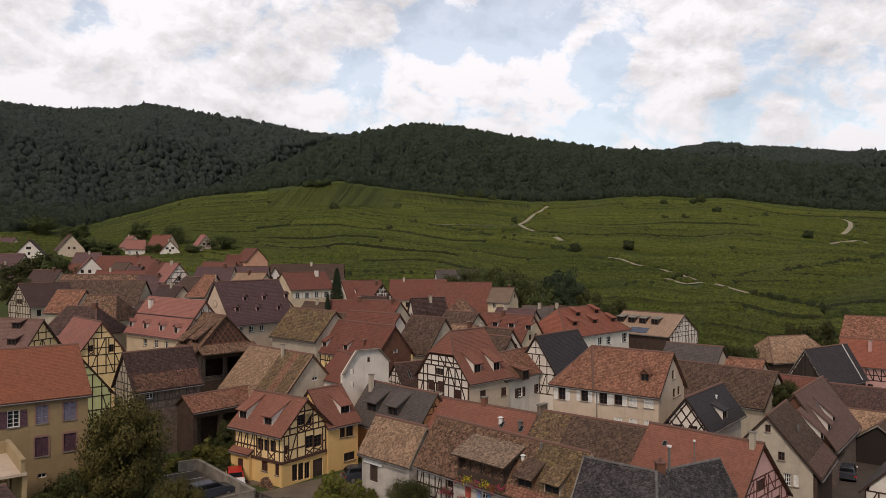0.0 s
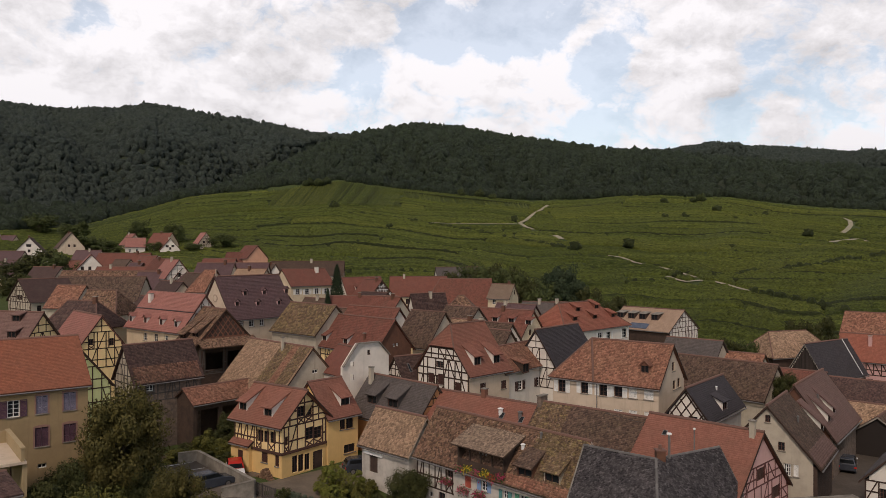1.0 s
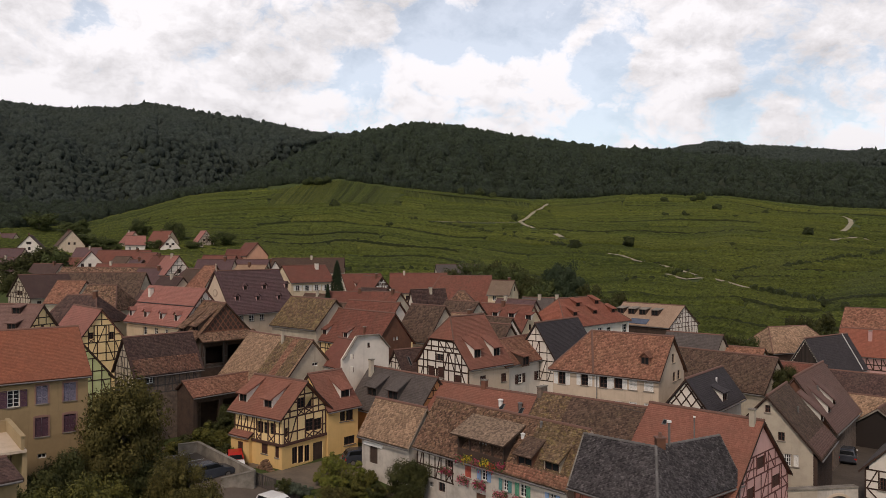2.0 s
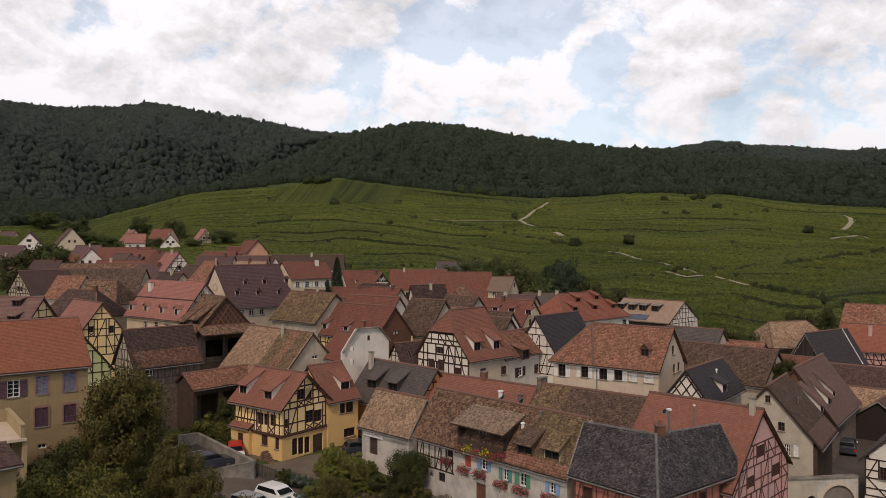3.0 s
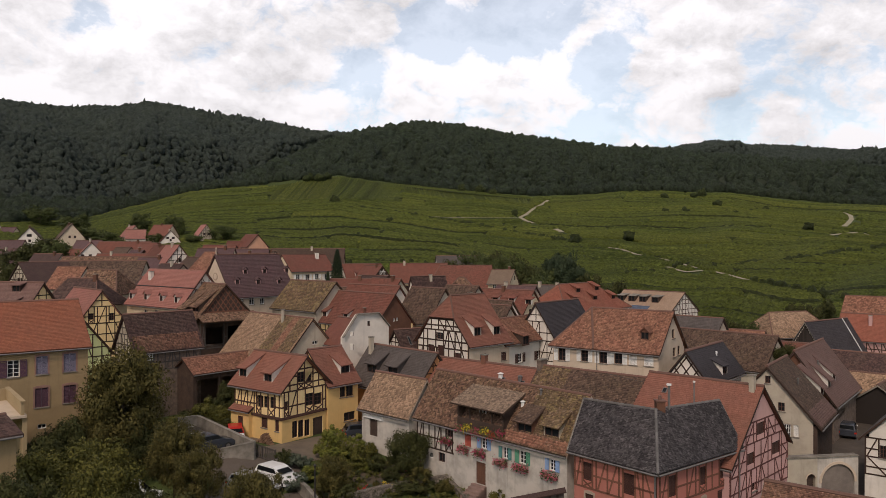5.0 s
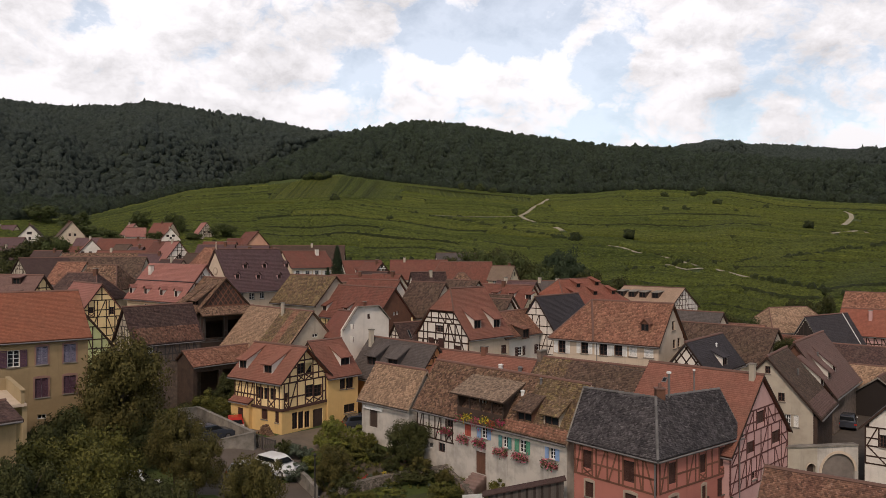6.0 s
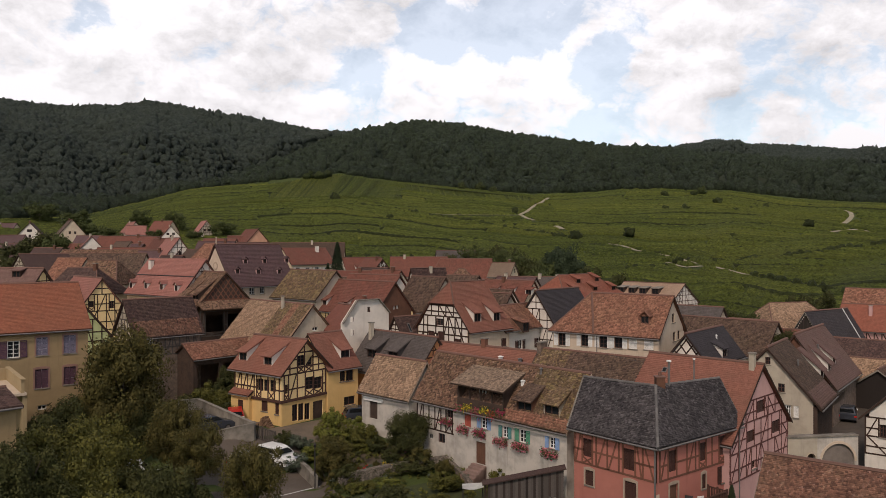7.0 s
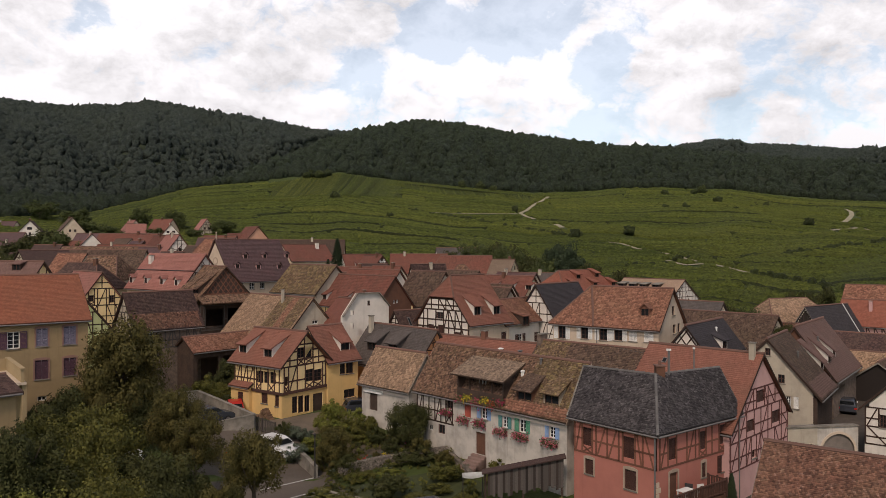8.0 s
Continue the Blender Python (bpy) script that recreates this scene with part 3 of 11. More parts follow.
def window(face, s, z, w, h, frame_="frame_white", shutters="", sill=True, cols=2, rows=3, label=""):
    """A casement window set back in its opening; s, z: its lower left corner. shutters: folded open beside it, or closed ('=...')."""
    key = (round(w, 2), round(h, 2), frame_, cols, rows)

    def casement():
        bm = bmesh.new()
        t = 0.07
        for x0, z0, x1, z1 in ((0, 0, w, t), (0, h - t, w, h), (0, t, t, h - t), (w - t, t, w, h - t)):
            box(bm, x0, 0, z0, x1, 0.06, z1)
        for c in range(1, cols):
            x = w * c / cols
            box(bm, x - 0.035, 0.008, t, x + 0.035, 0.055, h - t)
        for r in range(1, rows):
            zz = h * r / rows
            for c in range(cols):
                box(bm, w * c / cols + (t if c == 0 else 0.036), 0.016, zz - 0.018, w * (c + 1) / cols - (t if c == cols - 1 else 0.036), 0.05, zz + 0.018)
        return bm

    fr = piece("window", shared(("w",) + key, "window", casement, M[frame_]), face.ob, pose(s, 0.12, z), label)

    def glazing():
        bm = bmesh.new()
        box(bm, 0.03, 0.03, 0.03, w - 0.03, 0.042, h - 0.03)
        return bm

    piece("pane", shared(("g",) + key[:2], "pane", glazing, M["glass"]), fr, pose(0, 0, 0))
    if sill:
        def ledge():
            bm = bmesh.new()
            box(bm, -0.08, -0.2, -0.09, w + 0.08, 0.02, -0.003)
            return bm
        piece("sill", shared(("s", round(w, 2)), "sill", ledge, M["concrete"]), fr, pose(0, 0, 0))
    if shutters:
        closed = shutters[0] == "="
        mat = M[shutters.lstrip("=")]
        sw = w / 2 - 0.01 if closed else min(w / 2 + 0.05, 0.6)

        def leaf():
            bm = bmesh.new()
            box(bm, 0, 0, 0, 0.07, 0.05, h)
            box(bm, sw - 0.07, 0, 0, sw, 0.05, h)
            for z0 in (0.0, h * 0.5 - 0.04, h - 0.08):
                box(bm, 0.07, 0, z0, sw - 0.07, 0.05, z0 + 0.08)
            k = max(4, int(h / 0.12))
            for i in range(k):
                zz = 0.09 + (h - 0.2) * i / k
                box(bm, 0.07, 0.012, zz, sw - 0.07, 0.034, zz + (h - 0.2) / k * 0.86)
            return bm
        me = shared(("l", round(sw, 2), round(h, 2), mat.name), "shutter", leaf, mat)
        y = -0.07 if closed else -0.185
        for x in ((0.0, w / 2 + 0.01) if closed else (-sw - 0.02, w + 0.02)):
            piece("shutter", me, fr, pose(x, y, 0))
    return fr


def house(name, label, at, size, walls, roof, ground=0.0, ends=("gable", "gable"), inset=(0, 0), clip=(0.55, 0.55), brk=None, eaves=0.4, verge=0.25,
          holes=None, gable_mat=None, ridge="ridge", group="houses of the village", thick=0.32, category="house", gutter=True, mats=None, tiled=(0.18, 0.18), barge="timber"):
    """A pitched-roof house. at: x, y and the turn of its long side; size: length and width over the eaves, eaves height, ridge height (above its ground).
    Its own axes: x along the front eave, y back across it. Sides: front, right, back, left. Returns the thing and its Faces."""
    x, y, turn = at
    L, W, ze, zr = size
    mats = mats or {}
    thing = new(name)
    thing.matrix_world = pose(x, y, ground, 0, 0, turn)
    tagged(thing, label, category, group)
    holes = holes or {}
    h = W / 2
    m = (zr - ze) / h
    prof = [(0, ze)] + ([brk] if brk else []) + [(h, zr)]
    bm = bmesh.new()

    def end_pts(e, xe, sgn):
        """Outline of the front slope at one end, from the eave to the ridge."""
        if ends[e] == "hip":
            return [(xe, 0, ze), (xe + sgn * inset[e], h, zr)]
        if ends[e] == "half":
            k = clip[e]
            return [(xe, 0, ze), (xe, h * k, ze + (zr - ze) * k), (xe + sgn * inset[e], h, zr)]
        return [(xe, yy, zz) for yy, zz in prof]

    a, b = end_pts(0, 0.0, 1), end_pts(1, L, -1)
    if brk:
        for (p0, p1), (q0, q1) in zip(zip(a, a[1:]), zip(b, b[1:])):
            for flip in (False, True):
                quad = [p0, q0, q1, p1]
                if flip:
                    quad = [(px, W - py, pz) for px, py, pz in quad][::-1]
                slab(bm, quad, 0.16)
    else:
        ring = [a[0]] + b + a[:0:-1]
        slab(bm, ring, 0.16)
        slab(bm, [(px, W - py, pz) for px, py, pz in ring][::-1], 0.16)
    for e, pts, sgn in ((0, a, 1), (1, b, -1)):
        if ends[e] in ("hip", "half"):
            p, r = pts[-2], pts[-1]
            tri = [p, (p[0], W - p[1], p[2]), r]
            slab(bm, tri if e else tri[::-1], 0.16)
    roof_ob = part("roof", bm, M[roof], thing)
    if tiled:
        sets = [(a, b)]
        if brk:
            sets = list(zip(zip(a, a[1:]), zip(b, b[1:])))
        for i, (p, q) in enumerate(sets):
            laid(roof_ob, p, q, MP[M[roof].name], *tiled, seed=int(abs(x * 13 + y)) + i, lift=0.036 if roof in OLD_ROOFS else 0.022)
        for e, pts in ((0, a), (1, b)):
            if ends[e] in ("hip", "half"):
                p, r = pts[-2], pts[-1]
                far_side = (p[0], W - p[1], p[2])
                edges = ([far_side, r], [p, r]) if e == 0 else ([p, r], [far_side, r])
                laid(roof_ob, *edges, MP[M[roof].name], *tiled, seed=int(abs(x * 7 + y)) + e)
    # ridge tiles
    bm = bmesh.new()
    prism(bm, (a[-1][0] - 0.02, h, zr - 0.02), (b[-1][0] + 0.02, h, zr - 0.02), 0.14, 6)
    for pts in (a, b):
        if pts[-2][1:] != (0, ze) or pts[-1][0] != pts[-2][0]:
            if pts is a and ends[0] in ("hip", "half") or pts is b and ends[1] in ("hip", "half"):
                for fy in (1, -1):
                    p = pts[-2]
                    prism(bm, (p[0], p[1] if fy > 0 else W - p[1], p[2]), pts[-1], 0.10, 6)
    part("ridge_cap", bm, M[ridge], roof_ob)
    if gutter:
        bm = bmesh.new()
        prism(bm, (0.05, -0.06, ze - 0.14), (L - 0.05, -0.06, ze - 0.14), 0.07, 6)
        part("gutter", bm, M["zinc"], roof_ob)
    # bargeboards on open gables
    for e, xe in ((0, 0.0), (1, L)):
        if ends[e] == "hip":
            continue
        pts = a if e == 0 else b
        run = pts if ends[e] == "gable" else pts[:2]
        for flip in (0, 1):
            bm = bmesh.new()
            for p, q in zip(run, run[1:]):
                y0, y1 = (p[1], q[1]) if not flip else (W - p[1], W - q[1])
                vs = []
                for xx in ((-0.035, -0.003) if e == 0 else (0.003, 0.035)):
                    vs.append([bm.verts.new((xe + xx, yy, zz)) for yy, zz in ((y0, p[2] - 0.02), (y1, q[2] - 0.02), (y1, q[2] - 0.20), (y0, p[2] - 0.20))])
                bm.faces.new(vs[0])
                bm.faces.new(vs[1][::-1])
                for k in range(4):
                    bm.faces.new((vs[0][k], vs[0][(k + 1) % 4], vs[1][(k + 1) % 4], vs[1][k]))
            bmesh.ops.recalc_face_normals(bm, faces=bm.faces)
            part("bargeboard", bm, M[barge], roof_ob)
    # walls
    def under(yy):
        for (y0, z0), (y1, z1) in zip(prof, prof[1:]):
            if yy <= y1 + 1e-6:
                return z0 + (z1 - z0) * (yy - y0) / (y1 - y0) - 0.19 / math.cos(math.atan2(z1 - z0, y1 - y0))
        return zr
    faces = {}
    ov = [verge if ends[e] != "hip" else eaves for e in (0, 1)]
    lw, ww = L - ov[0] - ov[1], W - 2 * eaves
    zt = under(eaves)
    side = [(0, -1.0), (ww, -1.0), (ww, zt)]
    for e, key in ((1, "right"), (0, "left")):
        poly = list(side)
        if ends[e] == "gable":
            if brk:
                poly += [(ww - (brk[0] - eaves), under(brk[0]))]
            poly += [(ww / 2, zr - 0.19 / math.cos(math.atan(m)))]
            if brk:
                poly += [(brk[0] - eaves, under(brk[0]))]
        elif ends[e] == "half":
            k = clip[e]
            zk = ze + (zr - ze) * k - 0.2
            poly += [(ww - (h * k - eaves), zk), (h * k - eaves, zk)]
        poly += [(0, zt)]
        gap = 0.004 + thick
        cut = list(poly)
        cut[0], cut[1], cut[2], cut[-1] = (gap, -1.0), (ww - gap, -1.0), (ww - gap, zt + (gap * m if ends[e] == "gable" and not brk else 0)), (gap, zt + (gap * m if ends[e] == "gable" and not brk else 0))
        wm = M[mats.get(key, gable_mat if (gable_mat and ends[e] != "hip") else walls)]
        wo = part("wall", wall_panel(cut, holes.get(key, ()), thick), wm, thing)
        wo.matrix_local = pose(L - ov[1], eaves, 0, 0, 0, 90) if e else pose(ov[0], W - eaves, 0, 0, 0, -90)
        faces[key] = Face(wo, [(min(max(px, 0), ww), pz) for px, pz in poly])
    long = [(0, -1.0), (lw, -1.0), (lw, zt), (0, zt)]
    for key, mm in (("front", pose(ov[0], eaves, 0)), ("back", pose(L - ov[1], W - eaves, 0, 0, 0, 180))):
        wo = part("wall", wall_panel(long, holes.get(key, ()), thick), M[mats.get(key, walls)], thing)
        wo.matrix_local = mm
        faces[key] = Face(wo, list(long))
    faces["tiled"] = tiled
    faces["thing"], faces["roof"], faces["size"], faces["prof"], faces["ov"] = thing, roof_ob, size, prof, (ov, eaves)
    return faces


OLD_ROOFS = ("weathered", "speck", "brown", "buff", "mix", "moss", "dark", "greybuff")


def roof_z(F, y):
    prof = F["prof"]
    for (y0, z0), (y1, z1) in zip(prof, prof[1:]):
        if y <= y1:
            return z0 + (z1 - z0) * (y - y0) / (y1 - y0), (z1 - z0) / (y1 - y0)
    return prof[-1][1], 0.0


def dormer(F, s, y, w, h, roof, kind="shed", cheek="white", frame_="frame_brown", flat=0.35, over=0.22, back=False, glazed=True):
    """A dormer on the front slope: its window wall stands y in from the eave, its middle s along it; w, h: the wall's size."""
    thing = F["thing"]
    z0, m = roof_z(F, y)
    W = F["size"][1]
    z1 = z0 + h
    bm = bmesh.new()
    if kind == "shed":
        y1 = y + h / (m - flat)
        zt = z1 + (y1 - y) * flat
        for x0 in (s - w / 2, s + w / 2 - 0.08):
            vs = [[bm.verts.new((xx, *p)) for p in ((y, z0 - 0.1), (y1 - 0.05, zt - 0.1), (y, z1 - 0.02))] for xx in (x0, x0 + 0.08)]
            bm.faces.new(vs[0])
            bm.faces.new(vs[1][::-1])
            for k in range(3):
                bm.faces.new((vs[0][k], vs[0][(k + 1) % 3], vs[1][(k + 1) % 3], vs[1][k]))
    else:
        rise = w * 0.45
        y1 = y + h / m
        yr = y + (h + rise) / m
        for x0 in (s - w / 2, s + w / 2 - 0.08):
            vs = [[bm.verts.new((xx, *p)) for p in ((y, z0 - 0.1), (y1, z1 - 0.05), (y, z1))] for xx in (x0, x0 + 0.08)]
            bm.faces.new(vs[0])
            bm.faces.new(vs[1][::-1])
            for k in range(3):
                bm.faces.new((vs[0][k], vs[0][(k + 1) % 3], vs[1][(k + 1) % 3], vs[1][k]))
        tri = [[bm.verts.new(p) for p in ((s - w / 2, yy, z1), (s + w / 2, yy, z1), (s, yy, z1 + rise))] for yy in (y, y + 0.08)]
        bm.faces.new(tri[0])
        bm.faces.new(tri[1][::-1])
    box(bm, s - w / 2 + 0.085, y + 0.003, z1 - 0.06, s + w / 2 - 0.085, y + 0.06, z1 - 0.015)
    bmesh.ops.recalc_face_normals(bm, faces=bm.faces)
    body = part("dormer", bm, M[cheek], thing)
    bm = bmesh.new()
    if kind == "shed":
        o = over
        slab(bm, [(s - w / 2 - 0.15, y - o, z1 - o * flat + 0.09), (s + w / 2 + 0.15, y - o, z1 - o * flat + 0.09), (s + w / 2 + 0.15, y1 + 0.1, zt + 0.12), (s - w / 2 - 0.15, y1 + 0.1, zt + 0.12)], 0.1)
    else:
        o = over
        e = 0.12
        for sg in (-1, 1):
            quad = [(s + sg * (w / 2 + e), y - o, z1 - e * 0.9 + 0.05), (s, y - o, z1 + rise + 0.08), (s, yr + 0.05, z1 + rise + 0.08), (s + sg * (w / 2 + e), y1 + 0.05, z1 - e * 0.9 + 0.05)]
            slab(bm, quad if sg < 0 else quad[::-1], 0.08)
    dr = part("dormer_roof", bm, M[roof], body)
    if kind == "shed" and F["tiled"]:
        lo, hi = (y - o, z1 - o * flat + 0.09), (y1 + 0.1, zt + 0.12)
        laid(dr, [(s - w / 2 - 0.15, *lo), (s - w / 2 - 0.15, *hi)], [(s + w / 2 + 0.15, *lo), (s + w / 2 + 0.15, *hi)], MP[M[roof].name], *F["tiled"], seed=int(abs(s) * 17))
    if glazed:
        bm = bmesh.new()
        fw = w - 0.16
        box(bm, s - fw / 2, y + 0.02, z0 - 0.05, s + fw / 2, y + 0.10, z0 + 0.12)
        box(bm, s - fw / 2, y + 0.02, z1 - 0.09, s + fw / 2, y + 0.10, z1 - 0.005)
        for xx in (s - fw / 2, s - 0.035, s + fw / 2 - 0.07):
            box(bm, xx, y + 0.02, z0 + 0.12, xx + 0.07, y + 0.10, z1 - 0.09)
        part("window_frame", bm, M[frame_], body)
        bm = bmesh.new()
        box(bm, s - fw / 2 + 0.05, y + 0.06, z0 + 0.1, s + fw / 2 - 0.05, y + 0.08, z1 - 0.08)
        part("pane", bm, M["glass"], body)
    return body


def chimney(F, s, y, w=0.5, d=0.5, h=1.1, mat="grey", pots=False):
    z0, _ = roof_z(F, y if y <= F["size"][1] / 2 else F["size"][1] - y)
    bm = bmesh.new()
    box(bm, s - w / 2, y - d / 2, z0 - 0.8, s + w / 2, y + d / 2, z0 + h)
    ch = part("chimney", bm, M[mat], F["thing"])
    bm = bmesh.new()
    box(bm, s - w / 2 - 0.06, y - d / 2 - 0.06, z0 + h, s + w / 2 + 0.06, y + d / 2 + 0.06, z0 + h + 0.09)
    if pots:
        prism(bm, (s, y, z0 + h + 0.09), (s, y, z0 + h + 0.4), 0.11, 8, 0.09)
    part("chimney_cap", bm, M["concrete"], ch)
    return ch


def skylight(F, s, y, w=0.6, h=0.8):
    """A pane lying in the roof."""
    z, m = roof_z(F, y)
    a = math.atan(m)
    bm = bmesh.new()
    box(bm, -w / 2, 0, 0.0, w / 2, h, 0.07)
    sk = part("skylight", bm, M["zinc"], F["roof"])
    sk.matrix_local = pose(s, y, z + 0.0, math.degrees(a))
    bm = bmesh.new()
    box(bm, -w / 2 + 0.06, 0.06, 0.07, w / 2 - 0.06, h - 0.06, 0.078)
    part("pane", bm, M["glass"], sk)


def roof_vent(F, s, y, mat="frame_white", w=0.3, h=0.38):
    """A small capped vent standing on the front slope."""
    z, _ = roof_z(F, y)
    bm = bmesh.new()
    prism(bm, (s, y, z - 0.2), (s, y, z + h), w * 0.42, 8)
    vent = part("roof_vent", bm, M[mat], F["roof"])
    bm = bmesh.new()
    prism(bm, (s, y, z + h + 0.004), (s, y, z + h + 0.09), w * 0.66, 8, w * 0.3)
    part("vent_cap", bm, M[mat], vent)


def downpipe(F, key, s, z1):
    bm = bmesh.new()
    prism(bm, (s, -0.08, 0), (s, -0.08, z1), 0.055, 8)
    part("downpipe", bm, M["zinc"], F[key].ob)


def door(face, s, z, w, h, mat="brown_board"):
    """A boarded door leaf in its opening."""
    bm = bmesh.new()
    box(bm, 0.02, 0.05, 0.02, w - 0.02, 0.08, h - 0.02)
    leaf = part("door", bm, M[mat], face.ob)
    leaf.matrix_local = pose(s, 0.10, z)
    n = max(3, int(w / 0.2))
    for i in range(n):
        bm = bmesh.new()
        box(bm, w * i / n + 0.004, 0, 0, w * (i + 1) / n - 0.004, 0.049, h)
        part("board", bm, M[mat], leaf)
    return leaf


def lattice(face, z0, z1, mat, step=0.95):
    """Crossed timbers in a gable, making diamonds, with a plate below."""
    a, b = face.span(z0)
    beam(face, a, z0, b, z0, mat, 0.2)
    s = a - (z1 - z0)
    while s < b:
        for sg in (1, -1):
            pts = []
            for i in range(41):
                zz = z0 + (z1 - z0) * i / 40
                x = s + (zz - z0) * 0.75 if sg > 0 else (a + b - s) - (zz - z0) * 0.75
                got = face.span(zz)
                if got and got[0] < x < got[1]:
                    pts.append((x, zz))
            if len(pts) > 2:
                beam(face, *pts[0], *pts[-1], mat, 0.13)
        s += step


def gable_boards(F, key, z, mat):
    """Upright boards over the upper part of a gable."""
    face = F[key]
    a, b = face.span(z)
    s = a + 0.1
    while s < b - 0.25:
        zz = z
        while zz < 30 and face.span(zz) and face.span(zz)[0] < s and s + 0.2 < face.span(zz)[1]:
            zz += 0.1
        if zz > z + 0.2:
            bm = bmesh.new()
            box(bm, s, -0.05, z, s + 0.2, -0.004, zz - 0.05)
            part("board", bm, M[mat], face.ob)
        s += 0.22


def solar_panels(F, s, y, cols, rows):
    """Dark panels lying on the front slope."""
    z, m = roof_z(F, y)
    for i in range(cols):
        for j in range(rows):
            bm = bmesh.new()
            box(bm, 0.02, 0.02, 0.06, 1.0, 1.55, 0.11)
            p = part("solar_panel", bm, M["panel"], F["roof"])
            p.matrix_local = pose(s + i * 1.02, y, z, math.degrees(math.atan(m))) @ pose(0, j * 1.58, 0)


M["panel"] = surface("blue_grey_solar_glass", (0.10, 0.12, 0.17), None, 1.0, 8.0, 0.12, 0.0)


def placed(F, key):
    """The world matrix of one wall of a house."""
    return F["thing"].matrix_basis @ F[key].ob.matrix_basis


def flower_box(F, key, s, z, w, tone):
    """A window box full of flowers hanging on a wall, its rim z above the ground."""
    box_ = new("flower_box")
    box_.matrix_world = placed(F, key) @ pose(s, -0.30, z)
    tagged(box_, "wooden window box with " + tone + " hanging flowers", "flower box", "flower boxes on the row")
    bm = bmesh.new()
    box(bm, 0, 0, -0.22, w, 0.2, 0.0)
    part("trough", bm, M["brown_board"], box_)
    r = np.random.RandomState(int(s * 100 + z * 10))
    n = 420
    an = r.normal(size=(n, 3))
    p = np.stack([r.rand(n) * (w + 0.2) - 0.1, 0.05 + an[:, 1] * 0.13, 0.02 + an[:, 2] * 0.16 - np.abs(an[:, 1]) * 0.08], -1)
    u = r.normal(size=(n, 3))
    u /= np.linalg.norm(u, axis=1, keepdims=True)
    v = np.cross(u, r.normal(size=(n, 3)))
    v /= np.linalg.norm(v, axis=1, keepdims=True)
    k = r.uniform(0.035, 0.075, (n, 1))
    co = np.stack([p - u * k, p - v * k, p + u * k, p + v * k], 1)
    cut = int(n * 0.55)
    for nm, part_co, mat in (("blossom", co[:cut], M[tone + "_petals"]), ("leaves", co[cut:], M["petal_leaves"])):
        ob = new(nm, raw_mesh(nm, part_co.reshape(-1, 3), np.arange(len(part_co) * 4).reshape(-1, 4), mat))
        ob.parent = box_
        tagged(ob, kind="stuff")
    return box_


def loggia(F, s0, s1, h=2.15, depth=1.6):
    """An open timber gallery let into the roof above the front wall, under its own low roof."""
    z0, m = roof_z(F, 0.45)
    thing = F["thing"]
    y0 = 0.25
    zb = z0 - 0.35
    zt = zb + h
    flat = 0.46
    y1 = y0 + (zt - (z0 + (y0 - 0.45) * m)) / (m - flat)
    ztop = zt + (y1 - y0) * flat
    bm = bmesh.new()
    slab(bm, [(s0 - 0.4, y0 - 0.5, zt - 0.5 * flat), (s1 + 0.4, y0 - 0.5, zt - 0.5 * flat), (s1 + 0.4, y1 + 0.1, ztop), (s0 - 0.4, y1 + 0.1, ztop)], 0.14)
    roof = part("loggia_roof", bm, M["brown"], thing, "low mossy tiled roof over the gallery")
    laid(roof, [(s0 - 0.4, y0 - 0.5, zt - 0.5 * flat), (s0 - 0.4, y1 + 0.1, ztop)], [(s1 + 0.4, y0 - 0.5, zt - 0.5 * flat), (s1 + 0.4, y1 + 0.1, ztop)], MP[M["greybuff"].name], 0.17, 0.16, 77)
    for x0 in (s0, s1 - 0.1):
        bm = bmesh.new()
        vs = [[bm.verts.new((xx, *p)) for p in ((y0, zb), (y0 + 0.4, zb), (y1, ztop - 0.2), (y0, zt - 0.1))] for xx in (x0, x0 + 0.1)]
        bm.faces.new(vs[0])
        bm.faces.new(vs[1][::-1])
        for k in range(4):
            bm.faces.new((vs[0][k], vs[0][(k + 1) % 4], vs[1][(k + 1) % 4], vs[1][k]))
        bmesh.ops.recalc_face_normals(bm, faces=bm.faces)
        part("loggia_side", bm, M["wood"], thing)
    bm = bmesh.new()
    box(bm, s0 + 0.11, y0 + 0.95, zb + 0.6, s1 - 0.11, y0 + 1.05, zt + 0.1)
    part("loggia_wall", bm, M["wood"], thing)
    bm = bmesh.new()
    box(bm, s0, y0 - 0.05, zb - 0.1, s1, y0 + 0.03, zb + 0.75)
    part("balustrade", bm, M["wood"], thing)
    n = 5
    for i in range(n):
        bm = bmesh.new()
        x = s0 + 0.06 + (s1 - s0 - 0.12) * i / (n - 1)
        box(bm, x - 0.06, y0 + 0.04, zb, x + 0.06, y0 + 0.16, zt - 0.03)
        part("post", bm, M["wood"], thing)
    for i in range(4):
        x = s0 + 0.5 + (s1 - s0 - 1.4) * i / 3
        bm = bmesh.new()
        box(bm, x, y0 + 0.86, zb + 0.85, x + 0.75, y0 + 0.94, zt - 0.35)
        pane = part("pane", bm, M["glass"], thing)
        bm = bmesh.new()
        for xx in (x, x + 0.35, x + 0.69):
            box(bm, xx, y0 + 0.80, zb + 0.85, xx + 0.06, y0 + 0.858, zt - 0.35)
        part("window_frame", bm, M["frame_white"] if i == 1 else M["frame_brown"], pane)
    return zb


